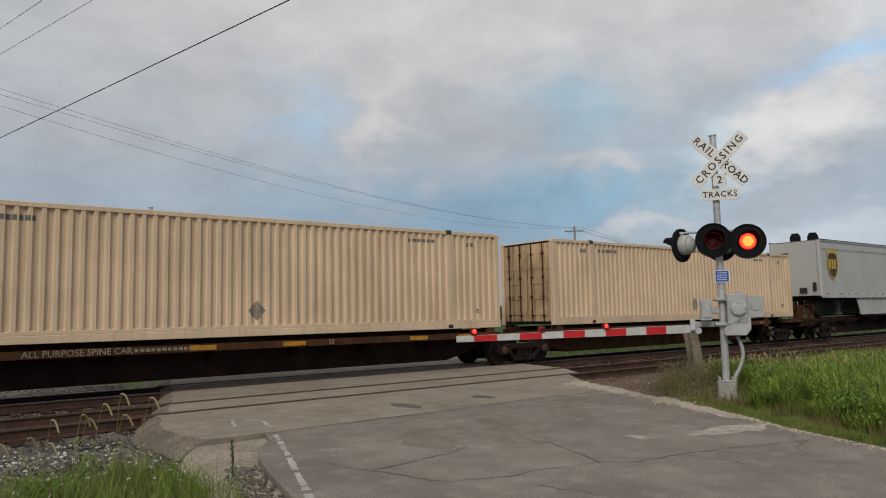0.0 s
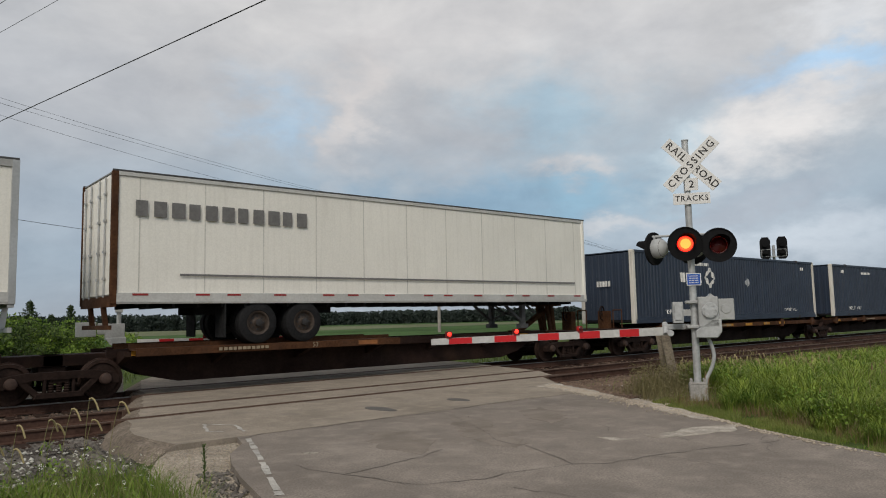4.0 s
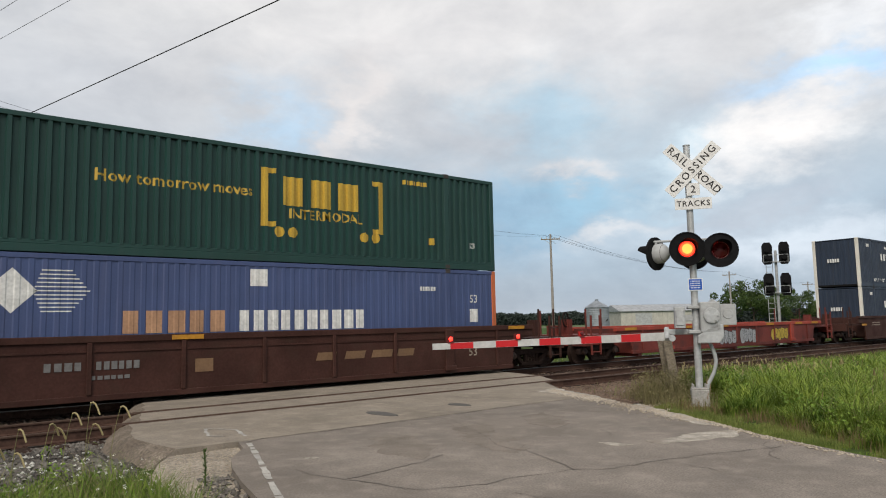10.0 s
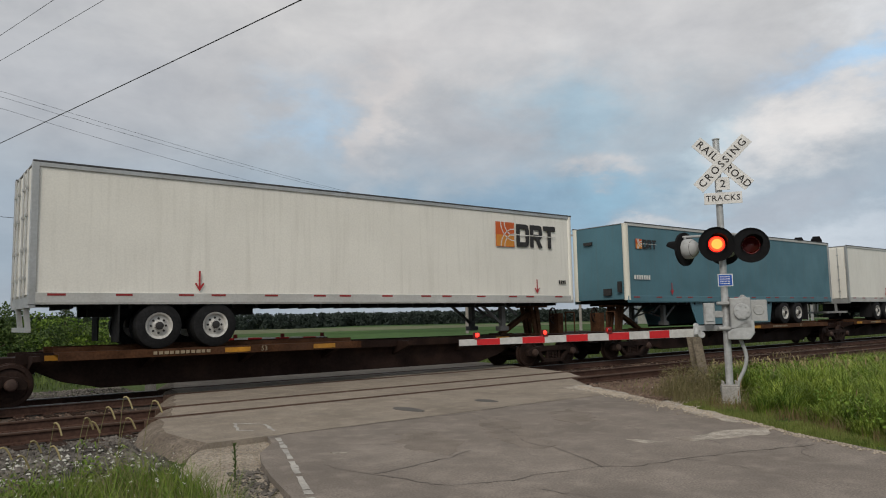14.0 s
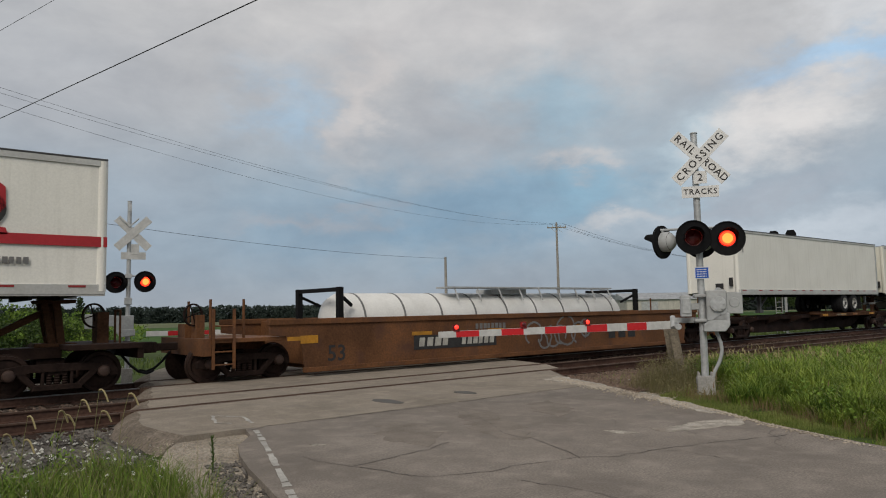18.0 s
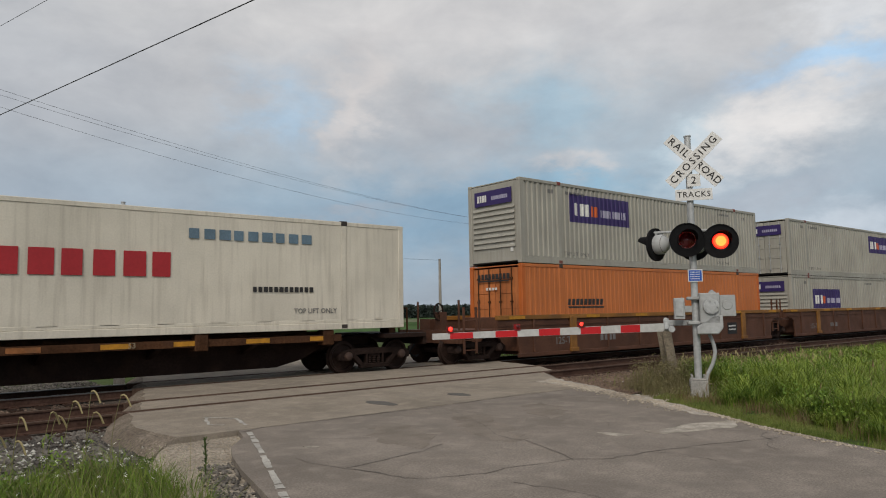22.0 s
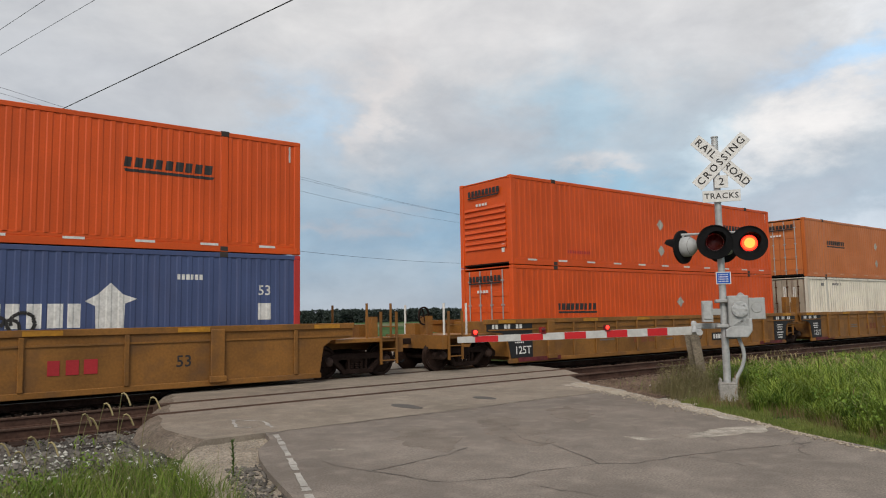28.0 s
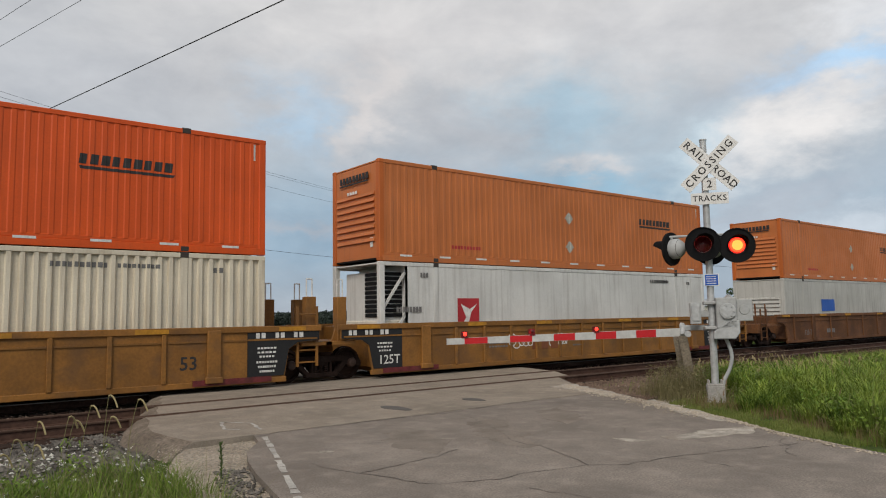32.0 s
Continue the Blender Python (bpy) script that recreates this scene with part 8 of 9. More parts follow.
near = thing("crossing_signal", pose(11.78, 7.03, 0, 0, 0, -54), "grey railroad crossing signal with flashing red lamps and lowered gate", "crossing signal", "crossing signals")
mast(near, 0.33, 4.76, 2.85)
crossbuck(near, 4.30)
bm = bmesh.new()
box(bm, -0.115, 0.115, -0.004, 0.004, -0.10, 0.13)
t2 = part("count_sign", bm, SIGN_WHITE, near, "white track count sign", at=(0.07, -0.085, 3.92), bevel=0.002)
part("numeral", lettering("2", 0.19), MARK_DARK, t2, "black numeral", at=(0, -0.006, 0.01))
bm = bmesh.new()
box(bm, -0.32, 0.32, -0.004, 0.004, -0.105, 0.105)
t3 = part("tracks_sign", bm, SIGN_WHITE, near, "white sign below the crossbuck", at=(0.06, -0.092, 3.67), bevel=0.002)
part("word", lettering("TRACKS", 0.145, 1.12), MARK_DARK, t3, "black lettering", at=(0, -0.006, 0))
bm = bmesh.new()
rod(bm, (-0.66, 0.08, 3.02), (0.56, 0.02, 3.02), 0.022, 10)
for x in (-0.10, 0.47, -0.62):
    rod(bm, (x, 0.06, 3.02), (x, 0.06, 2.86), 0.022, 8)
box(bm, -0.10, 0.10, -0.09, 0.11, 2.94, 3.08)
part("cross_arm", bm, DULLALU, near, "pipe carrying the lamps")
crossing_lamp(near, pose(-0.10, -0.16, 2.84, 0, 0, 2), "left")
crossing_lamp(near, pose(0.47, -0.12, 2.80, 0, 0, 2), "right")
crossing_lamp(near, pose(-0.62, 0.14, 2.80, 0, 0, 236), "left")
crossing_lamp(near, pose(0.06, 0.30, 2.80, 0, 0, 200), "right")
bs = part("notice_sign", plate_mesh(0.25, 0.22, 0.004), SIGN_WHITE, near, "small blue emergency notice", at=(0.02, -0.075, 2.20))
part("sign_face", plate_mesh(0.22, 0.19, 0.004), SIGN_BLUE, bs, at=(0, -0.004, 0))
for k in range(4):
    part("notice_bar", blocks_mesh(0.17, 0.016, 7, 0.002), MARK_WHITE, bs, "white unreadable bar", at=(0, -0.0085, 0.06 - k * 0.04))
# gate mechanism
bm = bmesh.new()
box(bm, 0.06, 0.40, -0.20, 0.18, 1.34, 1.88)
prism(bm, [(0.00, 1.15), (0.36, 1.15), (0.44, 1.26), (0.44, 1.48), (0.28, 1.48), (0.00, 1.28)], -0.20, 0.12)
box(bm, -0.14, 0.10, -0.14, 0.14, 1.32, 1.38)
box(bm, -0.14, 0.10, -0.14, 0.14, 1.76, 1.82)
mech = part("gate_mechanism", bm, DULLALU, near, "silver gate mechanism case", bevel=0.014)
bm = bmesh.new()
lathe(bm, [(0.03, -0.05), (0.135, -0.045), (0.14, 0.0)], 22)
for k in range(7):
    rod(bm, (0.10 * math.cos(k * 0.9), -0.065, 0.10 * math.sin(k * 0.9)), (0.10 * math.cos(k * 0.9), -0.04, 0.10 * math.sin(k * 0.9)), 0.017, 6)
part("hub_plate", bm, GALV, mech, "bolted round hub plate", at=(0.25, -0.20, 1.64))
bm = bmesh.new()
prism(bm, [(0.22, 1.87), (0.28, 1.94), (0.36, 1.87)], -0.18, 0.1)
box(bm, 0.41, 0.68, -0.06, 0.10, 1.46, 1.84)
rod(bm, (0.54, -0.07, 1.66), (0.54, 0.0, 1.66), 0.09, 16)
part("counterweight", bm, ALU, mech, "silver counterweight plates", bevel=0.01)
bm = bmesh.new()
box(bm, -0.37, -0.19, -0.16, 0.10, 1.42, 1.80)
box(bm, -0.35, -0.21, -0.18, -0.16, 1.47, 1.75)
box(bm, -0.20, -0.04, -0.03, 0.03, 1.54, 1.66)
part("junction_box", bm, GALV, near, "grey junction box", bevel=0.01)
bm = bmesh.new()
tube(bm, [(0.21, -0.02, 1.17), (0.25, -0.02, 1.06), (0.285, -0.02, 0.95), (0.30, -0.02, 0.84), (0.285, -0.02, 0.73), (0.25, -0.02, 0.62), (0.20, -0.02, 0.52), (0.15, -0.02, 0.43), (0.12, -0.02, 0.30)], 0.033, 10)
part("conduit", bm, DULLALU, near, "bent grey cable conduit", smooth=True)
bm = bmesh.new()
box(bm, -0.55, 0.35, 0.16, 0.22, 1.30, 1.40)
rod(bm, (-0.50, 0.10, 1.22), (-0.50, 0.26, 1.42), 0.05, 8)
rod(bm, (-0.42, -0.02, 1.24), (-0.42, 0.20, 1.24), 0.06, 10)
part("arm_bracket", bm, GALV, near, "gate arm bracket", bevel=0.006)
arm_hold = near
arm = gate_arm(near, 4.62, 0.30, ((0.31, None), (1.53, "left"), (2.76, "right")), mat("weathered_arm_white", (0.56, 0.555, 0.535), 0.5, 0, grain=0.08, blotch=0.15, blotch_scale=4, dirt=0.25, dirt_rgb=(0.3, 0.28, 0.25)))
# the arm lies square to the road, behind the mast
pivot_w = Vector((11.735, 7.53, 1.272))
tip_w = Vector((7.415, 9.22, 1.215))
d = (pivot_w - tip_w)
world_arm = Matrix.Translation(pivot_w) @ Matrix.Rotation(math.atan2(d.y, d.x), 4, "Z") @ Matrix.Rotation(-math.atan2(d.z, math.hypot(d.x, d.y)), 4, "Y")
arm.matrix_basis = near.matrix_basis.inverted() @ world_arm

farm = thing("crossing_signal", pose(6.05, 21.75, 0, 0, 0, -15), "crossing signal seen from behind with lit red lamps and gate", "crossing signal", "crossing signals")
mast(farm, 0.10, 4.95, 2.6)
crossbuck(farm, 4.01, True, 0.10)
bm = bmesh.new()
for s in (-1, 1):
    pipe(bm, [(0.0, -0.11, 4.2), (s * 0.25, -0.12, 4.45)], 0.02)
box(bm, -0.05, 0.05, -0.07, -0.05, 4.66, 4.9)
part("blade_brace", bm, GALV, farm)
part("sign_back", plate_mesh(0.66, 0.21, 0.006), SIGN_BACK, farm, "bare back of the count sign", at=(0.12, -0.07, 3.36))
part("sign_back", plate_mesh(0.22, 0.30, 0.006), SIGN_BACK, farm, "", at=(0.16, -0.078, 3.55))
bm = bmesh.new()
rod(bm, (-0.5, 0, 2.78), (0.5, 0, 2.78), 0.022, 10)
box(bm, -0.09, 0.09, -0.09, 0.09, 2.72, 2.84)
part("cross_arm", bm, DULLALU, farm, "pipe carrying the lamps")
crossing_lamp(farm, pose(-0.33, -0.10, 2.59, 0, 0, 10), "left")
crossing_lamp(farm, pose(0.44, -0.10, 2.61, 0, 0, 18), "right")
bm = bmesh.new()
box(bm, -0.36, 0.16, -0.13, 0.12, 1.18, 1.64)
prism(bm, [(-0.36, 1.24), (0.20, 1.24), (0.20, 1.06), (-0.20, 1.02)], -0.15, 0.12)
mech = part("gate_mechanism", bm, DULLALU, farm, "silver gate mechanism case", bevel=0.012)
bm = bmesh.new()
box(bm, -1.11, -0.58, -0.06, 0.07, 1.28, 1.69)
box(bm, -0.55, -0.35, -0.09, 0.07, 1.34, 1.66)
part("counterweight", bm, ALU, mech, "silver counterweight plates", bevel=0.012)
bm = bmesh.new()
box(bm, -0.10, 0.10, -0.10, 0.10, 1.95, 2.15)
part("junction_box", bm, GALV, farm, bevel=0.01)
arm = gate_arm(farm, 4.55, 0.30, ((0.12, None), (1.32, None), (2.70, None)))
d = Vector((4.55 * 0.93, -4.55 * 0.367, 0))
world_arm = Matrix.Translation(Vector((10.75, 19.92, 1.10)) - d) @ Matrix.Rotation(math.atan2(-d.y, -d.x), 4, "Z")
arm.matrix_basis = farm.matrix_basis.inverted() @ world_arm

# ---- posts, poles, signals and farm buildings ----
for (x, y, z0, h, lean, w) in ((13.33, 8.64, 0.0, 1.19, -7.5, 0.11), (13.21, 8.38, 0.0, 1.20, -8, 0.18)):
    bm = bmesh.new()
    box(bm, -w / 2, w / 2, -w / 2, w / 2, -0.6, h)
    tagged(dress(new("wood_post", mesh_of(bm, "wood_post", 0.015)), WOOD), "weathered square wooden post by the gate", "post", "wooden posts").matrix_basis = pose(x, y, z0, 0, lean, -56)
bm = bmesh.new()
box(bm, -0.05, 0.05, -0.02, 0.02, -0.7, 0.45)
tagged(dress(new("marker_post", mesh_of(bm, "marker_post", 0.006)), MARK_WHITE), "short white marker post beyond the tracks", "marker").matrix_basis = pose(18.6, 22.2, 0, 0, 0, 30)


def at_angle(az, dist):
    return Vector((dist * math.sin(radians(az)), dist * math.cos(radians(az)), 0))


def utility_pole(az, dist, top, arms=True, label="tall grey wooden utility pole with a crossarm", r=0.16):
    p = at_angle(az, dist)
    ob = thing("utility_pole", pose(p.x, p.y, -0.42, 0, 0, -az), label, "pole", "utility poles")
    bm = bmesh.new()
    rod(bm, (0, 0, -1.0), (0, 0, top + 0.42), r * 1.25, 12, r * 0.8)
    part("pole", bm, POLE_WOOD, ob, smooth=True)
    if arms:
        z = top - 0.35
        bm = bmesh.new()
        box(bm, -1.25, 1.25, -0.22, -0.12, z, z + 0.14)
        part("crossarm", bm, WOOD, ob)
        bm = bmesh.new()
        for s in (-1, 1):
            beam(bm, (s * 0.75, -0.16, z), (0.0, -0.16, z - 0.6), 0.04, 0.05)
        part("arm_brace", bm, GALV, ob)
        for x in (-1.15, -0.5, 0.5, 1.15):
            bm = bmesh.new()
            rod(bm, (x, -0.16, z + 0.14), (x, -0.16, z + 0.38), 0.06, 8, 0.03)
            part("insulator", bm, DULLALU, ob)
    return ob, p


_, P1 = utility_pole(48.5, 95, 12.9)
_, P2 = utility_pole(39.56, 90, 8.3, False, "short grey wooden pole ending a wire span", 0.18)
_, P3 = utility_pole(61.7, 150, 10.3)
_, P4 = utility_pole(66.87, 200, 9.8)
_, P5 = utility_pole(69.9, 260, 9.6)


def cable(name, a, b, sag, r, label, n=28):
    cu = []
    a, b = Vector(a), Vector(b)
    bm = bmesh.new()
    pts = []
    for i in range(n + 1):
        f = i / n
        p = a.lerp(b, f)
        p.z -= sag * 4 * f * (1 - f)
        pts.append(p)
    tube(bm, pts, r, 6)
    return tagged(dress(new(name, mesh_of(bm, name, smooth=True)), WIRE), label, "cable", "overhead wires")


def seen_at(az, el, dist):
    p = at_angle(az, dist)
    p.z = EYE.z + dist * math.tan(radians(el))
    return p


A, B = seen_at(5.77, 12.8, 46), seen_at(26.14, 24.73, 22)
cable("overhead_cable", A + (A - B) * 1.2, B + (B - A) * 1.6, 0.15, 0.021, "thick black overhead cable crossing the road")
for (a1, e1), (a2, e2) in (((5.49, 19.85), (8.53, 22.59)), ((5.56, 18.21), (11.86, 23.15))):
    A, B = seen_at(a1, e1, 34), seen_at(a2, e2, 29)
    cable("overhead_wire", A + (A - B) * 5, B + (B - A) * 5, 0.05, 0.010, "thin service wire high overhead")
for e0, em, dx in ((15.92, 12.57, -1.0), (15.55, 12.3, -0.3), (14.80, 11.28, 0.9)):
    A = seen_at(5.66, e0, 38)
    B = Vector((P1.x + dx * 0.7, P1.y - dx * 0.6, 12.75))
    m = seen_at(20.96, em, 45.3)
    f = 0.186
    sag = (A.z + (B.z - A.z) * f - m.z) / (4 * f * (1 - f))
    cable("overhead_wire", A, B, sag, 0.007, "thin power line sagging to the far pole")
    cable("overhead_wire", A + (A - B) * 0.6 + Vector((0, 0, 2.2)), A, 0.6, 0.007, "thin power line overhead")
    cable("overhead_wire", B, Vector((P3.x, P3.y, 10.2)), 1.2, 0.014, "thin power line between poles")
cable("overhead_wire", (P3.x, P3.y, 10.2), (P4.x, P4.y, 9.7), 1.0, 0.016, "thin power line between poles")
cable("overhead_wire", (P4.x, P4.y, 9.7), (P5.x, P5.y, 9.5), 1.0, 0.018, "thin power line between poles")
A, B = seen_at(8.6, 7.39, 49), Vector((P2.x, P2.y, 8.15))
cable("overhead_wire", A, B, 0.55, 0.014, "thin wire to the short pole")
cable("overhead_wire", A + (A - B) * 0.6, A, 0.2, 0.014, "thin wire to the short pole")

# block signal for the trains
p = at_angle(64.9, 53.2)
sg = thing("block_signal", pose(p.x, p.y, -0.42, 0, 0, -62), "silver railway block signal with two pairs of black heads", "railway signal")
bm = bmesh.new()
rod(bm, (0.0, 0, 0), (0.0, 0, 6.4), 0.09, 12)
part("mast", bm, GALV, sg, smooth=True)
bm = bmesh.new()
for x in (-0.62, -0.22):
    rod(bm, (x, 0, 0), (x, 0, 5.6), 0.025, 6)
for z in np.arange(0.4, 5.6, 0.35):
    rod(bm, (-0.62, 0, z), (-0.22, 0, z), 0.018, 5)
part("ladder", bm, GALV, sg)
for z in (3.5, 5.6):
    bm = bmesh.new()
    box(bm, -0.75, 0.75, -0.3, 0.3, z, z + 0.05)
    pipe(bm, [(-0.75, -0.3, z), (-0.75, -0.3, z + 0.5), (0.75, -0.3, z + 0.5), (0.75, -0.3, z)], 0.02)
    part("platform", bm, GALV, sg)
    for x in (-0.52, 0.52):
        bm = bmesh.new()
        prism(bm, [(-0.33, 0), (-0.33, 1.05), (-0.2, 1.3), (0.2, 1.3), (0.33, 1.05), (0.33, 0), (0.2, -0.2), (-0.2, -0.2)], -0.05, 0.0)
        for k in range(2):
            rod(bm, (0, -0.30, 0.28 + k * 0.5), (0, -0.03, 0.28 + k * 0.5), 0.16, 12)
        part("signal_head", bm, SHADE_BLACK, sg, "black signal head", at=(x, -0.25, z + 0.05))

p = at_angle(51.9, 150)
BIN_STEEL = mat("dull_bin_steel", (0.30, 0.325, 0.35), 0.5, 0.4, grain=0.1, blotch=0.25, blotch_scale=0.8, dirt=0.3, streak=True, dirt_rgb=(0.16, 0.15, 0.14))
silo = thing("grain_bin", pose(p.x, p.y, -0.42), "round galvanised grain bin with a conical roof", "grain bin")
bm = bmesh.new()
seg = 40
rows = []
for i in range(25):
    z = i * 4.35 / 24
    rr = 2.42 + (0.03 if i % 2 else 0)
    rows.append([bm.verts.new((rr * math.cos(2 * math.pi * k / seg), rr * math.sin(2 * math.pi * k / seg), z)) for k in range(seg)])
for a, b in zip(rows, rows[1:]):
    for k in range(seg):
        bm.faces.new((a[k], a[(k + 1) % seg], b[(k + 1) % seg], b[k]))
part("bin_wall", bm, BIN_STEEL, silo, "corrugated bin wall")
bm = bmesh.new()
rod(bm, (0, 0, 4.35), (0, 0, 5.75), 2.55, 40, 0.3)
rod(bm, (0, 0, 5.75), (0, 0, 6.0), 0.35, 16)
part("bin_roof", bm, BIN_STEEL, silo)
bm = bmesh.new()
beam(bm, (-2.5, -1.6, 0.1), (0.2, -2.5, 1.9), 0.15, 0.2)
part("auger", bm, SPINE, silo, "dark leaning auger tube")
p = at_angle(56.2, 162)
shed = thing("farm_shed", pose(p.x, p.y, -0.42, 0, 0, -33), "long pale metal farm shed with a low roof", "shed")
bm = bmesh.new()
box(bm, -9.5, 9.5, -5, 5, 0, 3.5)
part("shed_wall", bm, mat("cream_sheet_metal", (0.50, 0.48, 0.42), 0.6, 0.1, grain=0.1, blotch=0.15, streak=True, dirt=0.3), shed)
bm = bmesh.new()
prism_x(bm, [(-5.4, 3.45), (5.4, 3.45), (0, 4.9)], -9.8, 9.8)
part("shed_roof", bm, mat("pale_roof_sheet", (0.40, 0.41, 0.42), 0.5, 0.3), shed, "pale sheet metal roof")
bm = bmesh.new()
box(bm, -1.8, 1.8, -5.06, -5.0, 0, 3.0)
part("shed_door", bm, DULLALU, shed, "grey sliding door", at=(-4.5, 0, 0))

# ---- grass, weeds, stones, trees ----
def on_left_of(px_, py_, line):
    """x of the broken line at each y, for a line sorted by y."""
    ly = np.array([q[1] for q in line])
    lx = np.array([q[0] for q in line])
    return np.interp(py_, ly, lx)


def heights(x, y):
    return np.array([ground_height(a, b) for a, b in zip(x, y)])


def blades(rs, x, y, z, h, w, name, material, label, category="grass", lean=None):
    n = len(x)
    a = rs.uniform(0, 2 * np.pi, n)
    bend = rs.uniform(0.05, 0.55, n) * h
    ba = rs.uniform(0, 2 * np.pi, n) if lean is None else lean + rs.normal(0, 0.5, n)
    if lean is not None:
        bend = rs.uniform(0.15, 0.95, n) * h
    dx, dy = np.cos(a) * w * 0.5, np.sin(a) * w * 0.5
    ox, oy = np.cos(ba) * bend, np.sin(ba) * bend
    v = np.zeros((n, 5, 3))
    v[:, 0] = np.stack([x - dx, y - dy, z - 0.03], 1)
    v[:, 1] = np.stack([x + dx, y + dy, z - 0.03], 1)
    v[:, 2] = np.stack([x + dx * 0.7 + ox * 0.3, y + dy * 0.7 + oy * 0.3, z + h * 0.55], 1)
    v[:, 3] = np.stack([x - dx * 0.7 + ox * 0.3, y - dy * 0.7 + oy * 0.3, z + h * 0.55], 1)
    v[:, 4] = np.stack([x + ox, y + oy, z + h], 1)
    i = np.arange(n)[:, None] * 5
    quads = (i + np.array([0, 1, 2, 3])).tolist()
    tris = (i + np.array([3, 2, 4])).tolist()
    return stuff(name, v.reshape(-1, 3).tolist(), quads + tris, material, label, category)


EDGE = sorted([(8.4, 1.2), (9.1, 3.5), (9.75, 4.9), (10.5, 6.1), (11.15, 7.5), (11.7, 8.6), (12.7, 11.0), (13.3, 12.4)], key=lambda q: q[1])


def mown_width(y):
    """Width of the low grass between the road and the tall verge."""
    return np.interp(y, [1.0, 4.5, 5.5, 6.3, 7.0, 7.6], [1.2, 1.05, 0.82, 0.45, 0.08, 0.05])


def verge(n, seed, x1, dry):
    """Grass in tufts: each tuft leans its blades outwards."""
    rs = np.random.RandomState(seed)
    per = 40
    m = n // per
    cx = 8 + rs.beta(1.0, 1.7, m) * (x1 - 8)
    cy = rs.uniform(0.6, 11.9, m)
    size = rs.uniform(0.45, 1.5, m)
    ang, rad = rs.uniform(0, 2 * np.pi, (m, per)), np.sqrt(rs.rand(m, per)) * (0.13 + 0.012 * np.clip(cx - 12, 0, 30))[:, None]
    x, y = (cx[:, None] + rad * np.cos(ang)).ravel(), (cy[:, None] + rad * np.sin(ang)).ravel()
    ang, size = ang.ravel(), np.repeat(size, per)
    d = x - on_left_of(x, y, EDGE)
    keep = (d > -0.05) & (np.hypot(x - 11.76, y - 7.0) > 0.34)
    keep &= ~((y > 7.9 + np.clip(x - 12.6, 0, 6) * 0.62) & (x < 19) & (rs.rand(len(x)) < 0.97))
    keep &= ~((y > 7.0 + (x - 11.75) * 0.9) & (x < 13.4) & (rs.rand(len(x)) < 0.93))
    keep &= (y < 11.3) | (rs.rand(len(x)) < 0.25)
    x, y, d, ang, size = x[keep], y[keep], d[keep], ang[keep], size[keep]
    tall = np.clip((d - mown_width(y)) / 0.35, 0, 1)
    clump = np.array([noise.noise((a * 0.55, b * 0.55, 3)) for a, b in zip(x, y)])
    h = (0.05 + tall * (0.30 + 0.36 * clump)) * rs.uniform(0.55, 1.2, len(x)) * size * np.interp(y, [7.5, 9.5, 11.5], [1.0, 0.75, 0.6])
    h = np.clip(h, 0.05, 1.0)
    if dry:
        h *= 1.2
    return rs, x, y, heights(x, y), h, ang


rs, x, y, z, h, lean = verge(150000, 11, 44, False)
blades(rs, x, y, z, h, 0.011 + 0.016 * (x > 19), "verge_grass", GRASS, "lush green tall grass on the verge", lean=lean)
rs, x, y, z, h, lean = verge(34000, 12, 44, True)
k = (rs.rand(len(x)) < 0.40) | (y > 7.8) | (x > 16)
x, y, z, h, lean = x[k], y[k], z[k], h[k], lean[k]
blades(rs, x, y, z, h, 0.009 + 0.014 * (x > 19), "dry_grass", GRASS_DRY, "pale dry grass stems in the verge", lean=lean)
k = (h > 0.26) & (rs.rand(len(h)) < 0.10)
blades(rs, x[k], y[k], z[k] + h[k] * 0.9, np.full(k.sum(), 0.10), 0.018, "grass_heads", leafy("grass_heads", (0.16, 0.10, 0.06), (0.36, 0.26, 0.16)), "brown feathery grass heads above the verge", lean=lean[k])


def arching(rs, x, y, z, h, w, a, name, material, label):
    """Broad grass blades that rise and arch over, four segments each."""
    n = len(x)
    reach = h * rs.uniform(0.35, 0.95, n)
    ox, oy, sx, sy = np.cos(a) * reach, np.sin(a) * reach, -np.sin(a) * w * 0.5, np.cos(a) * w * 0.5
    rows = []
    for f, up, wide in ((0.0, -0.03, 0.7), (0.12, 0.45, 1.0), (0.42, 0.84, 0.9), (0.78, 0.98, 0.6)):
        zz_ = z + h * up
        rows += [np.stack([x + ox * f - sx * wide, y + oy * f - sy * wide, zz_], 1), np.stack([x + ox * f + sx * wide, y + oy * f + sy * wide, zz_], 1)]
    rows.append(np.stack([x + ox, y + oy, z + h * rs.uniform(0.62, 0.95, n)], 1))
    v = np.stack(rows, 1)
    i = np.arange(n)[:, None] * 9
    faces = []
    for q in ((0, 1, 3, 2), (2, 3, 5, 4), (4, 5, 7, 6), (6, 7, 8)):
        faces += (i + np.array(q)).tolist()
    return stuff(name, v.reshape(-1, 3).tolist(), faces, material, label, "grass")


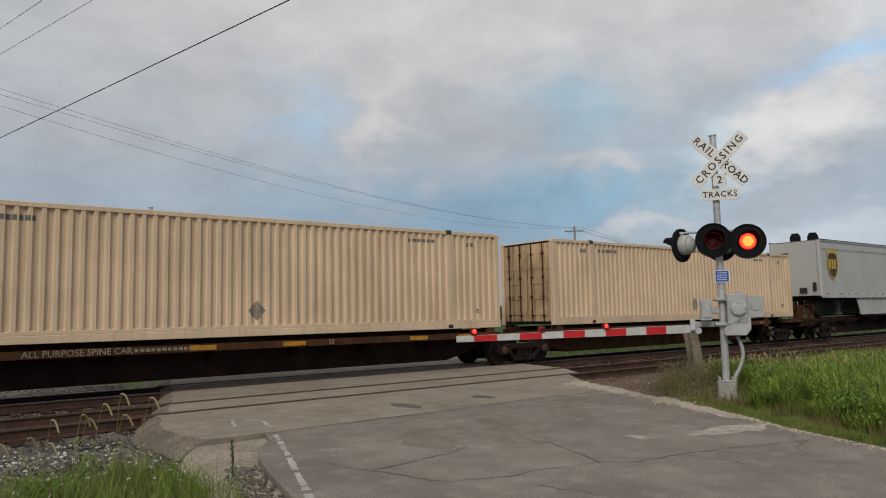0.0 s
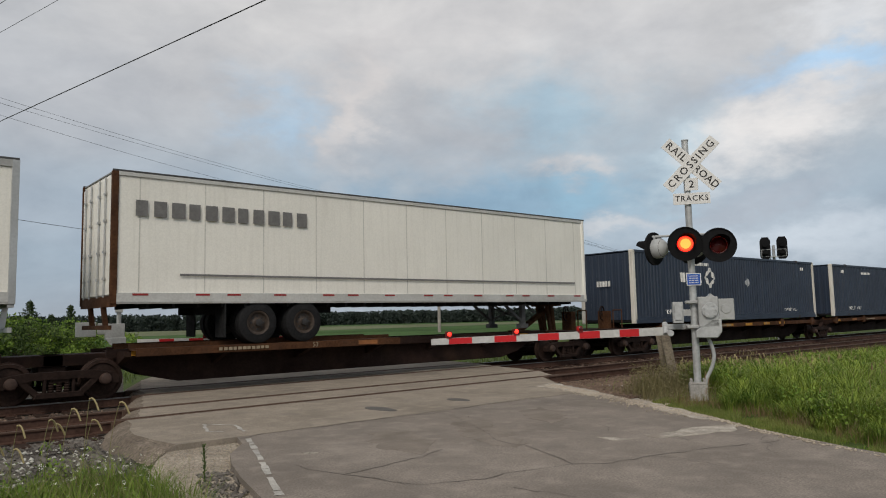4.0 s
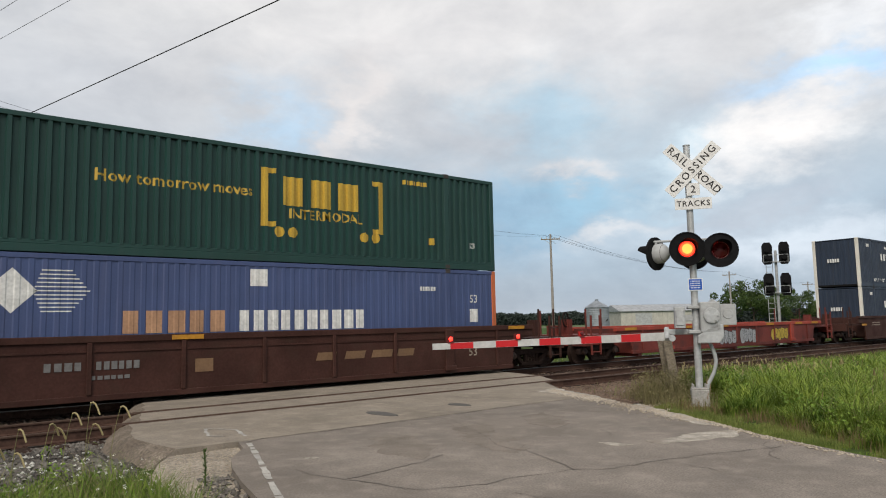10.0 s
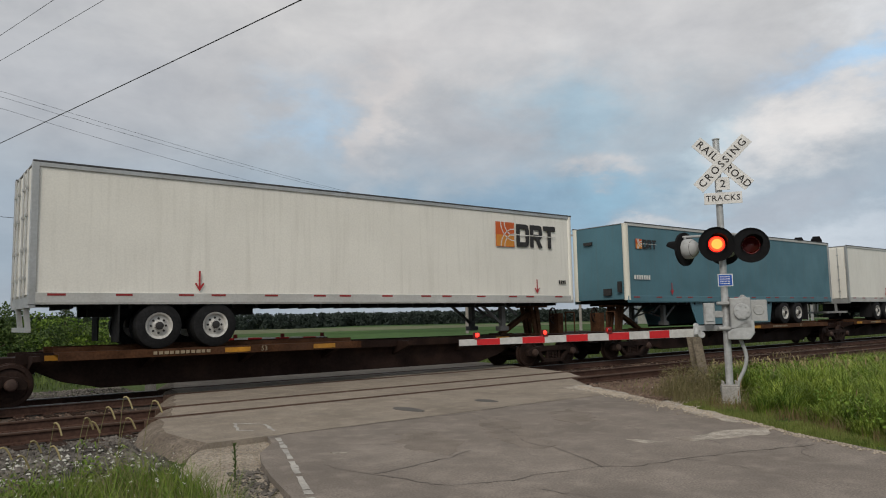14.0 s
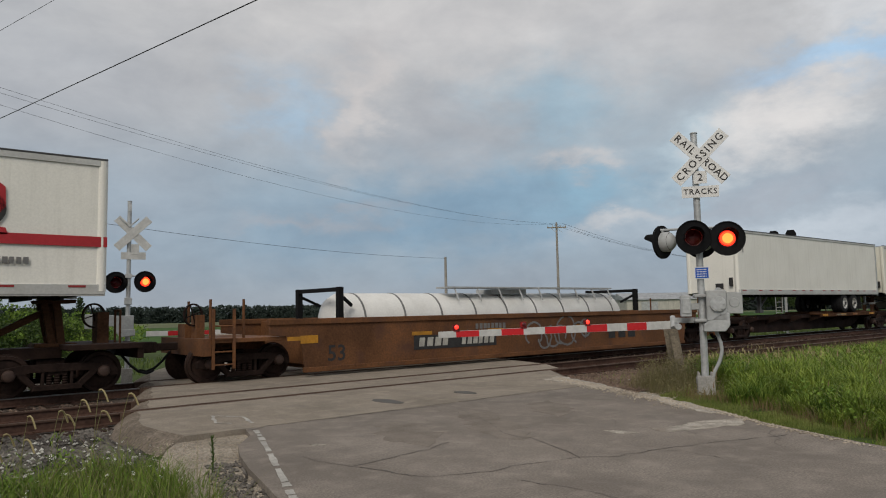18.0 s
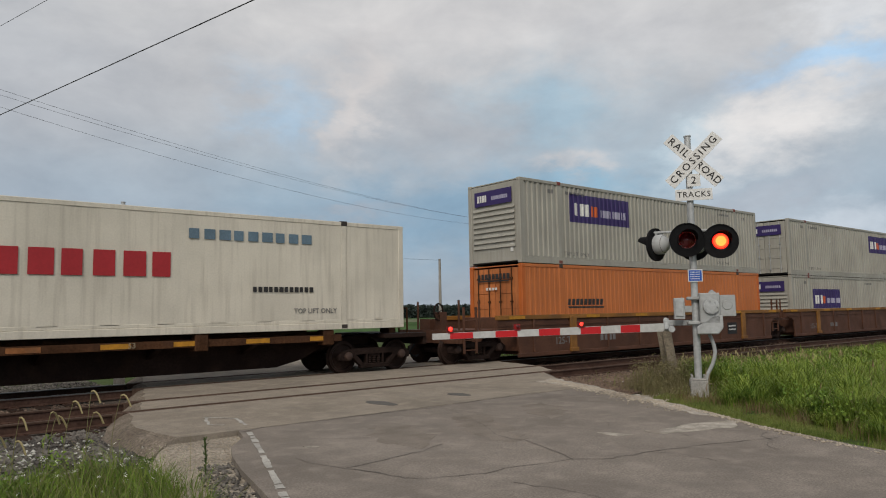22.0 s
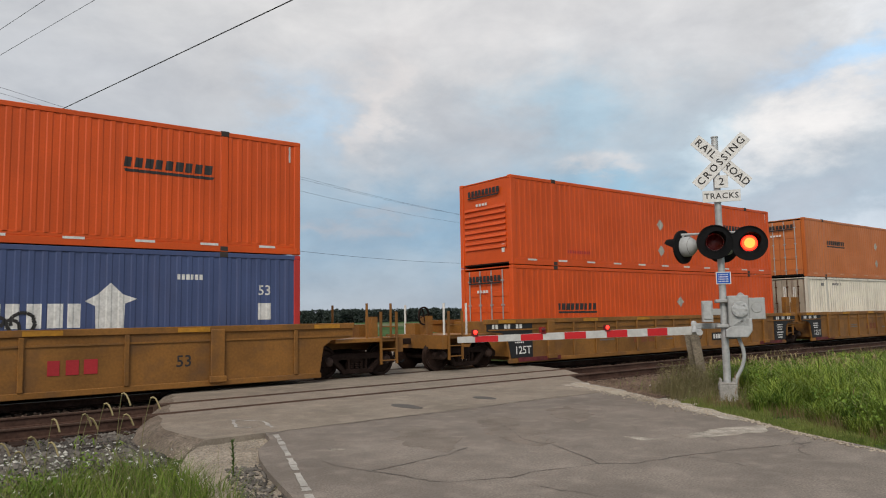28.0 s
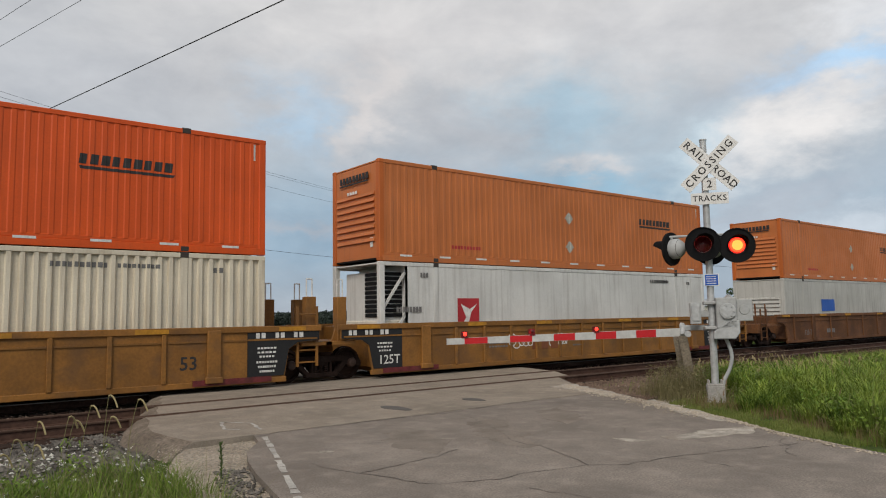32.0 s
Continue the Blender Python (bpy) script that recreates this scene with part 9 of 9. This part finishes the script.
# mounds: blades spread from the middle of each clump
rs = np.random.RandomState(15)
m, per = 1000, 150
cx, cy = 9.6 + rs.beta(1.0, 1.5, m) * 17, rs.uniform(2.0, 11.0, m)
d = cx - on_left_of(cx, cy, EDGE)
k = (d > mown_width(cy) + 0.12) & (cy < 7.2 + np.clip(cx - 11.9, 0, 8) * 0.62) & (np.hypot(cx - 11.72, cy - 6.98) > 0.62)
cx, cy, d = cx[k], cy[k], d[k]
m = len(cx)
size = (0.80 + 0.62 * np.array([noise.noise((a * 0.9, b * 0.9, 5)) for a, b in zip(cx, cy)])) * rs.uniform(0.75, 1.25, m) * np.clip(0.62 + (d - mown_width(cy)) * 0.35, 0.55, 1.08) * np.interp(cy, [7.5, 9.5, 11.5], [1.0, 0.8, 0.65])
ang = rs.uniform(0, 2 * np.pi, (m, per))
rad = np.sqrt(rs.rand(m, per)) * 0.26 * size[:, None]
x, y = (cx[:, None] + rad * np.cos(ang)).ravel(), (cy[:, None] + rad * np.sin(ang)).ravel()
h = (size[:, None] * rs.uniform(0.30, 0.56, (m, per)) * (1.15 - 1.3 * rad)).ravel()
arching(rs, x, y, heights(x, y), h, 0.0085 + 0.012 * (x > 17), ang.ravel() + rs.normal(0, 0.35, m * per), "verge_grass", GRASS_BROAD, "broad arching green grass blades on the verge")
rs = np.random.RandomState(13)
n = 52000
y = rs.uniform(0.8, 7.6, n)
x = on_left_of(y, y, EDGE) + rs.uniform(-0.02, 1.0, n) * (mown_width(y) + 0.45)
thin = np.array([noise.noise((a * 1.7, b * 1.7, 8)) for a, b in zip(x, y)]) < 0.28
x, y = x[thin], y[thin]
blades(rs, x, y, heights(x, y), rs.uniform(0.025, 0.085, len(x)), 0.010, "mown_grass", GRASS_MOWN, "short mown grass along the road edge")
rs = np.random.RandomState(14)
n = 2600
x, y = rs.normal(12.05, 0.55, n), rs.normal(8.0, 0.55, n)
k = x > on_left_of(x, y, EDGE) + 0.1
x, y = x[k], y[k]
h = rs.uniform(0.12, 0.62, len(x)) * np.interp(np.hypot(x - 12.05, y - 8.0), [0.2, 1.3], [1.15, 0.4])
blades(rs, x, y, heights(x, y), h, 0.007, "weeds", BRUSH, "thin brown-green weeds round the posts and the signal foundation", "weeds")
brush_tops = [(a, b, ground_height(a, b) + c) for a, b, c in zip(x[::14], y[::14], h[::14])]
# dead stalks at the foot of the tall grass
n = 2000
y = rs.uniform(1.5, 7.2, n)
x = on_left_of(y, y, EDGE) + mown_width(y) + rs.normal(0.22, 0.14, n)
blades(rs, x, y, heights(x, y), rs.uniform(0.08, 0.26, n), 0.008, "dead_stalks", DEAD, "brown dead stalks at the foot of the tall grass")
# nodding seed heads over the back of the verge
n = 520
x, y = rs.uniform(12.2, 22, n), rs.uniform(7.6, 11.2, n)
k = y < 8.2 + np.clip(x - 12.6, 0, 6) * 0.55
x, y = x[k], y[k]
z, h, a = heights(x, y), rs.uniform(0.38, 0.72, len(x)), rs.uniform(0, 2 * np.pi, len(x))
arching(rs, x, y, z, h * 0.9, 0.006 + 0 * x, a, "grass_stems", GRASS_DRY, "thin stems of flowering verge grass")
arching(rs, x + np.cos(a) * 0.1, y + np.sin(a) * 0.1, z + h * 0.78, 0.11 + 0 * x, 0.030 + 0 * x, a, "seed_heads", SEED, "pale nodding seed heads over the verge")


def corner(n, seed, lo, hi, per):
    """Ragged tufts of grass between the gravel and the ballast."""
    rs = np.random.RandomState(seed)
    m = n // per
    cx, cy = rs.uniform(-1.4, 3.0, m), rs.uniform(4.5, 9.9, m)
    lim = np.interp(cy, [4.5, 6.2, 7.5, 8.6, 9.7], [2.1, 2.55, 2.78, 2.58, 2.3])
    reach = np.interp(cx, [-1.0, 1.2, 1.8, 2.25, 2.7, 3.0], [8.35, 8.45, 8.75, 9.15, 8.8, 7.9])
    dens = np.clip((reach + 0.45 - cy) / 0.9, 0.03, 1) * np.clip((reach + 1.0 - cy) * 4, 0, 1)
    keep = (cx < lim) & (rs.rand(m) < dens)
    cx, cy = cx[keep], cy[keep]
    size = rs.uniform(lo, hi, len(cx)) * (0.45 + 0.55 * np.clip((9.7 - cy) / 1.6, 0, 1))
    ang = rs.uniform(0, 2 * np.pi, (len(cx), per))
    rad = np.sqrt(rs.rand(len(cx), per)) * 0.085
    x, y = (cx[:, None] + rad * np.cos(ang)).ravel(), (cy[:, None] + rad * np.sin(ang)).ravel()
    h = np.repeat(size, per) * rs.uniform(0.5, 1.15, len(x))
    return rs, x, y, heights(x, y), h, ang.ravel()


rs, x, y, z, h, lean = corner(21000, 21, 0.08, 0.46, 16)
blades(rs, x, y, z, h, 0.010, "verge_grass", GRASS, "green grass tufts and weeds beside the ballast", lean=lean)
rs, x, y, z, h, lean = corner(9000, 22, 0.16, 0.55, 7)
blades(rs, x, y, z, h, 0.006, "dry_grass", GRASS_DRY, "pale dry stems in the grass by the ballast", lean=lean)
rs = np.random.RandomState(23)
n = 12000
x, y = rs.uniform(-6, 62, n), rs.uniform(22.4, 34, n)
k = ((x < 5.2 + (y - 20) * 0.42) & (y > 25.4)) | (x > 18.0 + (y - 20) * 0.40)
x, y = x[k], y[k]
blades(rs, x, y, heights(x, y), rs.uniform(0.08, 0.30, len(x)), 0.05, "far_grass", GRASS_FAR, "rough green grass beyond the tracks")


def petals(seed, n, x0, x1, y0, y1):
    """Small white flower heads among the grass."""
    rs = np.random.RandomState(seed)
    x, y = rs.uniform(x0, x1, n), rs.uniform(y0, y1, n)
    z = heights(x, y) + rs.uniform(0.08, 0.34, n)
    vs, fs = [], []
    for a, b, c in zip(x, y, z):
        for _ in range(5):
            p = Vector((a, b, c)) + Vector(rs.uniform(-0.014, 0.014, 3).tolist())
            u, w = Vector(rs.normal(0, 1, 3).tolist()).normalized() * 0.008, Vector(rs.normal(0, 1, 3).tolist()).normalized() * 0.008
            i = len(vs)
            vs += [p - u, p - w, p + u, p + w]
            fs.append((i, i + 1, i + 2, i + 3))
    stuff("flower_heads", [tuple(v) for v in vs], fs, PETAL, "small white wildflower heads in the grass", "flowers")


petals(31, 170, -0.6, 2.7, 7.2, 9.4)
petals(32, 60, 12.5, 17, 6.0, 10.5)


def seed_weed(x, y, h, lean, seed):
    """Tall stem with a drooping seed head."""
    rng = random.Random(seed)
    z = ground_height(x, y)
    ob = thing("foxtail_weed", pose(x, y, z, 0, 0, rng.uniform(-70, 30)), "tall dry foxtail weed with drooping seed head", "weed", "foxtail weeds")
    bm = bmesh.new()
    pts = [(lean * (k / 6) ** 2, 0, h * k / 6) for k in range(7)]
    tip = [(lean + 0.03 * k, 0, h + 0.022 * math.sin(k * 0.9) - 0.008 * k * k) for k in range(1, 5)]
    tube(bm, pts + tip[:1], 0.0035, 5)
    part("stem", bm, GRASS_DRY, ob)
    bm = bmesh.new()
    tube(bm, [pts[-1]] + tip, 0.011, 8)
    part("seed_head", bm, SEED, ob, "pale bristly seed head", smooth=True)
    bm = bmesh.new()
    for k in range(3):
        z0 = h * rng.uniform(0.15, 0.6)
        a = rng.uniform(0, 6.28)
        q = [Vector((0, 0, z0)), Vector((0.09 * math.cos(a), 0.09 * math.sin(a), z0 + 0.07)), Vector((0.2 * math.cos(a), 0.2 * math.sin(a), z0 + 0.02))]
        s = Vector((-math.sin(a), math.cos(a), 0)) * 0.008
        v = [bm.verts.new(p_) for p_ in (q[0] - s, q[0] + s, q[1] + s, q[1] - s, q[2])]
        bm.faces.new(v[:4])
        bm.faces.new((v[3], v[2], v[4]))
    part("leaves", bm, GRASS, ob)


for k, (x, y, h) in enumerate(((1.25, 9.3, 0.52), (1.55, 9.7, 0.66), (1.75, 9.2, 0.72), (2.05, 9.6, 0.80), (2.25, 9.4, 0.92), (1.95, 9.9, 0.60), (1.05, 9.0, 0.42), (2.5, 9.3, 0.86), (1.4, 8.9, 0.5), (2.35, 9.8, 0.62), (0.95, 9.6, 0.46))):
    seed_weed(x, y, h, 0.06 + 0.02 * (k % 4), k)
# one thin dark weed standing by the gravel
wd = tagged(new("roadside_weed"), "thin dark leafy weed at the gravel edge", "weed")
bm = bmesh.new()
pipe(bm, [(0, 0, -0.02), (0.01, 0, 0.2), (-0.01, 0.01, 0.42)], 0.008, 6)
part("stem", bm, LEAF, wd)
bm = bmesh.new()
for k in range(40):
    a, z = k * 2.4, 0.05 + 0.37 * k / 40
    r = 0.035 + 0.02 * math.sin(k * 1.7)
    p, q = Vector((0, 0, z)), Vector((r * math.cos(a), r * math.sin(a), z + 0.035))
    w = Vector((-math.sin(a), math.cos(a), 0)) * 0.011
    bm.faces.new([bm.verts.new(v) for v in (p, (p + q) / 2 + w, q, (p + q) / 2 - w)])
part("leaves", bm, LEAF, wd)
wd.matrix_basis = pose(3.0, 7.6, -0.09)


def stones(seed, x, y, z, size, material, name, label):
    rs = np.random.RandomState(seed)
    n = len(x)
    base = np.array([(1, 0, 0), (-1, 0, 0), (0, 1, 0), (0, -1, 0), (0, 0, 1), (0, 0, -1), (0.7, 0.7, 0.5), (-0.7, 0.5, -0.6)], float)[:6]
    faces = np.array([(0, 2, 4), (2, 1, 4), (1, 3, 4), (3, 0, 4), (2, 0, 5), (1, 2, 5), (3, 1, 5), (0, 3, 5)])
    v = base[None] * rs.uniform(0.65, 1.2, (n, 6, 1)) + rs.uniform(-0.25, 0.25, (n, 6, 3))
    a = rs.uniform(0, 6.28, n)
    c, s = np.cos(a), np.sin(a)
    vx = v[:, :, 0] * c[:, None] - v[:, :, 1] * s[:, None]
    vy = v[:, :, 0] * s[:, None] + v[:, :, 1] * c[:, None]
    vz = v[:, :, 2] * 0.7
    v = np.stack([vx, vy, vz], 2) * size[:, None, None]
    v += np.stack([x, y, z], 1)[:, None, :]
    f = (np.arange(n)[:, None, None] * 6 + faces[None]).reshape(-1, 3)
    return stuff(name, v.reshape(-1, 3).tolist(), f.tolist(), material, label, "stones")


def bed_z(y, mid):
    return np.interp(np.abs(y - mid), [0, 0.9, 1.75, 2.4, 3.2], [-0.215, -0.215, -0.235, -0.42, -0.75])


rs = np.random.RandomState(41)
n = 9500
x, y = rs.uniform(-2.5, 4.0, n), rs.uniform(8.3, 12.75, n)
k = (x < np.interp(y, [8.3, 9.0, 9.8, 11.7, 12.8], [2.4, 2.7, 3.0, 3.2, 3.6])) & (rs.rand(n) < np.clip((y - 8.0) / 1.3, 0, 1))
x, y = x[k], y[k]
z = np.maximum(heights(x, y), bed_z(y, NEAR_Y)) + 0.01
stones(42, x, y, z, rs.uniform(0.018, 0.052, len(x)), STONE, "ballast_stones", "loose grey and white ballast stones")
n = 650
x, y = rs.uniform(-2.5, 3.2, n), rs.uniform(8.2, 12.0, n)
k = (x < np.interp(y, [8.3, 9.0, 9.8, 11.7, 12.8], [2.4, 2.7, 3.0, 3.2, 3.6]))
x, y = x[k], y[k]
z = np.maximum(heights(x, y), bed_z(y, NEAR_Y)) + 0.035
stones(48, x, y, z, rs.uniform(0.012, 0.038, len(x)), WHITE_STONE, "white_stones", "white stones scattered over the ballast")
n = 9000
x, y = rs.uniform(11.5, 34, n), rs.uniform(9.3, 12.9, n)
k = x > on_left_of(x, y, EDGE) + 0.1
x, y = x[k], y[k]
z = np.maximum(heights(x, y), bed_z(y, NEAR_Y)) + 0.01
stones(43, x, y, z, rs.uniform(0.018, 0.05, len(x)), STONE_BROWN, "ballast_stones", "brown dusty ballast stones")
n = 4200
x, y = rs.uniform(11.4, 18, n), rs.uniform(8.1, 12.7, n)
k = (x > on_left_of(x, y, EDGE) - 0.05) & (y > 7.9 + np.clip(x - 12.6, 0, 6) * 0.62)
x, y = x[k], y[k]
z = np.maximum(heights(x, y), bed_z(y, NEAR_Y)) + 0.05
stones(49, x, y, z, rs.uniform(0.010, 0.036, len(x)), STONE_BROWN, "dirt_stones", "brown gravel on the bare verge")
n = 7000
x, y = rs.uniform(-3, 40, n), rs.uniform(14.6, 16.9, n)
k = (x < 4.3) | (x > 16.4)
x, y = x[k], y[k]
z = np.maximum(bed_z(y, NEAR_Y), bed_z(y, TRAIN_Y)) + 0.012
stones(44, x, y, z, rs.uniform(0.02, 0.045, len(x)), STONE_BROWN, "ballast_stones", "brown ballast between the two tracks")
n = 8500
x, y = rs.uniform(-4, 6.0, n), rs.uniform(19.0, 25.2, n)
z = np.maximum(heights(x, y), bed_z(y, TRAIN_Y)) + 0.015
stones(46, x, y, z, rs.uniform(0.025, 0.06, len(x)), STONE, "ballast_stones", "pale ballast beyond the far track")
n = 4200
x, y = rs.uniform(2.5, 4.3, n), rs.uniform(6.0, 10.0, n)
lo = np.interp(y, [6.0, 7.3, 8.5, 9.2, 9.95], [2.6, 2.72, 2.75, 3.0, 3.4]) - 0.3 * rs.rand(n) ** 2
hi = np.interp(y, [6.0, 7.3, 8.6, 9.2, 9.7], [2.96, 3.28, 3.72, 4.15, 4.3])
k = (x > lo) & (x < hi)
x, y = x[k], y[k]
stones(45, x, y, np.full(len(x), -0.070), rs.uniform(0.005, 0.015, len(x)), STONE_PALE, "gravel", "pale crushed gravel on the shoulder")
n = 1500
x, y = rs.uniform(2.3, 3.7, n), rs.uniform(5.0, 8.0, n)
edge = np.interp(y, [5.0, 6.3, 7.3, 8.6], [2.62, 3.03, 3.27, 3.72])
k = (x > edge - 0.42) & (x < edge - 0.02)
x, y = x[k], y[k]
stones(50, x, y, np.full(len(x), -0.06), rs.uniform(0.014, 0.036, len(x)), STONE, "loose_stones", "coarse grey and white stones at the road's edge")
n = 5200
y = 3.0 + 8.3 * rs.beta(1.6, 1.0, n)
x = on_left_of(y, y, EDGE) + rs.normal(-0.06, 0.10 + 0.14 * (y > 6.2), n)
stones(47, x, y, np.maximum(heights(x, y), np.where(x < on_left_of(y, y, EDGE) - 0.1, 0.0, -0.2)) + 0.005, rs.uniform(0.008, 0.03, n), STONE_PALE, "gravel", "pale gravel crumbs along the road edge")


def leaf_cloud(rs, centres, radii, per, size):
    """Leaf cards scattered through ellipsoid clumps."""
    vs, fs = [], []
    for c, r in zip(centres, radii):
        p = rs.normal(0, 1, (per, 3))
        p /= np.linalg.norm(p, axis=1)[:, None]
        p *= (rs.uniform(0.35, 1.05, per) ** 0.6)[:, None] * np.array(r)
        p += np.array(c)
        u = rs.normal(0, 1, (per, 3))
        u /= np.linalg.norm(u, axis=1)[:, None]
        w = np.cross(u, rs.normal(0, 1, (per, 3)))
        w /= np.linalg.norm(w, axis=1)[:, None]
        s = size * rs.uniform(0.6, 1.3, per)[:, None]
        quad = np.stack([p - u * s, p - w * s * 0.6, p + u * s, p + w * s * 0.6], 1)
        i = len(vs)
        vs += quad.reshape(-1, 3).tolist()
        fs += (i + np.arange(per * 4).reshape(-1, 4)).tolist()
    return vs, fs


def crown_mesh(ob, name, vs, fs, material, label):
    me = bpy.data.meshes.new(name)
    me.from_pydata(vs, [], fs)
    c = dress(new(name, me), material)
    c.parent = ob
    c["label"] = label
    return c


def broadleaf(az, dist, h, w, seed, material=LEAF, label="broad green deciduous tree", trunk=True):
    rs = np.random.RandomState(seed)
    p = at_angle(az, dist)
    ob = thing("tree" if h > 4 else "shrub", pose(p.x, p.y, -0.42), label, "tree" if h > 4 else "shrub")
    bm = bmesh.new()
    r = h * 0.022
    rod(bm, (0, 0, -0.3), (0, 0, h * 0.45), r, 10, r * 0.6)
    rng = random.Random(seed)
    for k in range(6):
        a = k * 1.05 + rng.uniform(-0.3, 0.3)
        z0 = h * rng.uniform(0.2, 0.45)
        rod(bm, (0, 0, z0), (w * 0.38 * math.cos(a), w * 0.38 * math.sin(a), z0 + h * rng.uniform(0.15, 0.35)), r * 0.45, 6, r * 0.12)
    part("trunk", bm, BARK, ob)
    n = 26
    cs = rs.normal(0, 1, (n, 3)) * np.array([w * 0.27, w * 0.27, h * 0.19]) + np.array([0, 0, h * 0.56])
    cs[:, 2] = np.clip(cs[:, 2], h * 0.16, h * 0.9)
    rad = [(w * q, w * q, h * q * 0.8) for q in rs.uniform(0.10, 0.20, n)]
    vs, fs = leaf_cloud(rs, cs, rad, 170, h * 0.022)
    crown_mesh(ob, "crown", vs, fs, material, "crown of many small leaves")
    return ob


def conifer(az, dist, h, w, seed, label="young dark green conifer"):
    rs = np.random.RandomState(seed)
    p = at_angle(az, dist)
    ob = thing("conifer", pose(p.x, p.y, -0.42), label, "tree")
    bm = bmesh.new()
    rod(bm, (0, 0, -0.3), (0, 0, h), h * 0.02, 8, 0.01)
    rng = random.Random(seed)
    tips, sizes = [], []
    for k in range(54):
        z = h * (0.08 + 0.9 * k / 54)
        rr = w * 0.5 * (1 - k / 54) ** 1.15 * rng.uniform(0.6, 1.2)
        a = k * 2.4
        e = (rr * math.cos(a), rr * math.sin(a), z + rr * 0.15)
        rod(bm, (0, 0, z), e, h * 0.004, 4, h * 0.001)
        for f in (0.35, 0.65, 0.95):
            tips.append((e[0] * f, e[1] * f, z + (e[2] - z) * f))
            sizes.append((0.12 + rr * 0.16, 0.12 + rr * 0.16, h * 0.022))
    part("trunk", bm, BARK, ob)
    vs, fs = leaf_cloud(rs, tips, sizes, 18, h * 0.013)
    crown_mesh(ob, "crown", vs, fs, NEEDLE, "tiers of fine needles")
    return ob


for k, (az, dist, h, w) in enumerate(((4.5, 34, 3.0, 3.8), (7.3, 36, 3.1, 4.2), (9.2, 35, 2.6, 4.4), (11.2, 36, 2.7, 4.6), (2.0, 36, 3.4, 4.2), (13.2, 38, 2.2, 3.2))):
    broadleaf(az, dist, h, w, 60 + k, LEAF_LIGHT if k % 2 else LEAF, "bushy green roadside shrub")
conifer(9.9, 36, 3.2, 3.4, 70)
conifer(12.4, 37, 3.0, 2.6, 71)
conifer(8.2, 38, 2.6, 3.2, 72)
conifer(11.2, 38, 2.6, 3.0, 73)
for k, (az, dist, h, w) in enumerate(((61.9, 172, 9.2, 8.5), (63.2, 168, 9.6, 8.0), (64.6, 172, 9.0, 8.0), (66.0, 180, 7.4, 7.0), (67.4, 185, 7.6, 7.0), (70.4, 176, 6.5, 7.5), (72.5, 180, 8.5, 9))):
    broadleaf(az, dist, h, w, 80 + k)
conifer(68.6, 172, 10.3, 6.0, 90, "tall dark green conifer")
conifer(69.4, 180, 8.5, 5.0, 91, "tall dark green conifer")

# far woods along the horizon
rs = np.random.RandomState(99)
cs, rad = [], []
for az in np.arange(-16, 84, 0.14):
    dist = rs.uniform(395, 430)
    q = at_angle(az, dist)
    base = ground_height(q.x, q.y)
    top = EYE.z + dist * math.tan(radians(0.73 - 0.0032 * az + 0.045 * math.sin(az * 0.9) + 0.03 * math.sin(az * 4.3) + rs.uniform(-0.05, 0.05)))
    h = top - base
    for k in range(4):
        cs.append((q.x + rs.uniform(-1.5, 1.5), q.y + rs.uniform(-1.5, 1.5), base + h * (0.12 + 0.22 * k)))
        rad.append((rs.uniform(1.5, 2.3), rs.uniform(1.5, 2.3), h * 0.2))
vs, fs = leaf_cloud(rs, cs, rad, 52, 0.72)
stuff("far_woods", vs, fs, HAZY_FARLEAF, "dark band of distant woods on the horizon", "woods")
# low broad-leaved weeds among the corner grass
rs = np.random.RandomState(105)
cs = [(x_, y_, ground_height(x_, y_) + 0.13) for x_, y_ in zip(rs.uniform(-0.5, 2.5, 34), rs.uniform(6.8, 9.5, 34))]
vs, fs = leaf_cloud(rs, cs, [(0.13, 0.13, 0.15)] * len(cs), 46, 0.026)
stuff("broad_weeds", vs, fs, LEAF_LIGHT, "low broad-leaved weeds in the grass", "weeds")
rs = np.random.RandomState(106)
cx, cy = rs.uniform(10.5, 24, 260), rs.uniform(3.0, 10.5, 260)
k = (cx - on_left_of(cx, cy, EDGE) > 1.0) & (cy < 7.9 + np.clip(cx - 12.6, 0, 6) * 0.62)
cs = [(x_, y_, ground_height(x_, y_) + q) for x_, y_, q in zip(cx[k], cy[k], rs.uniform(0.12, 0.42, k.sum()))]
vs, fs = leaf_cloud(rs, cs, [(0.24, 0.24, 0.20)] * len(cs), 50, 0.030)
stuff("broad_weeds", vs, fs, LEAF_LIGHT, "broad-leaved weeds in the tall verge grass", "weeds")
vs, fs = leaf_cloud(rs, brush_tops, [(0.09, 0.09, 0.10)] * len(brush_tops), 22, 0.016)
stuff("weeds", vs, fs, BRUSH, "fine-leaved seeding weed tops round the posts", "weeds")


# ---- what moves ----
def motions():
    times = [0, 1.5, 3, 5, 7, 9, 11, 13, 15, 17, 19, 21, 23, 25, 27, 29, 30.5, 32]
    for ob, u, z in MOVERS:
        walk(ob, [(t, pose(u - run(t), TRAIN_Y, z)) for t in times])
    # lenses turn their lit face to the front and away again
    half, start = 0.616, 0.075
    for lens, at, group in LENSES:
        ang = 0 if group == "right" else 180
        rows = [(0, pose(*at, 0, 0, ang))]
        k = 0
        while start + k * half < 31.9:
            t = start + k * half
            for step, dt in ((0, -0.005), (60, 0.015), (120, 0.035), (180, 0.055)):
                rows.append((t + dt, pose(*at, 0, 0, ang + step)))
            ang += 180
            k += 1
        rows.append((32, pose(*at, 0, 0, ang)))
        walk(lens, rows)


motions()
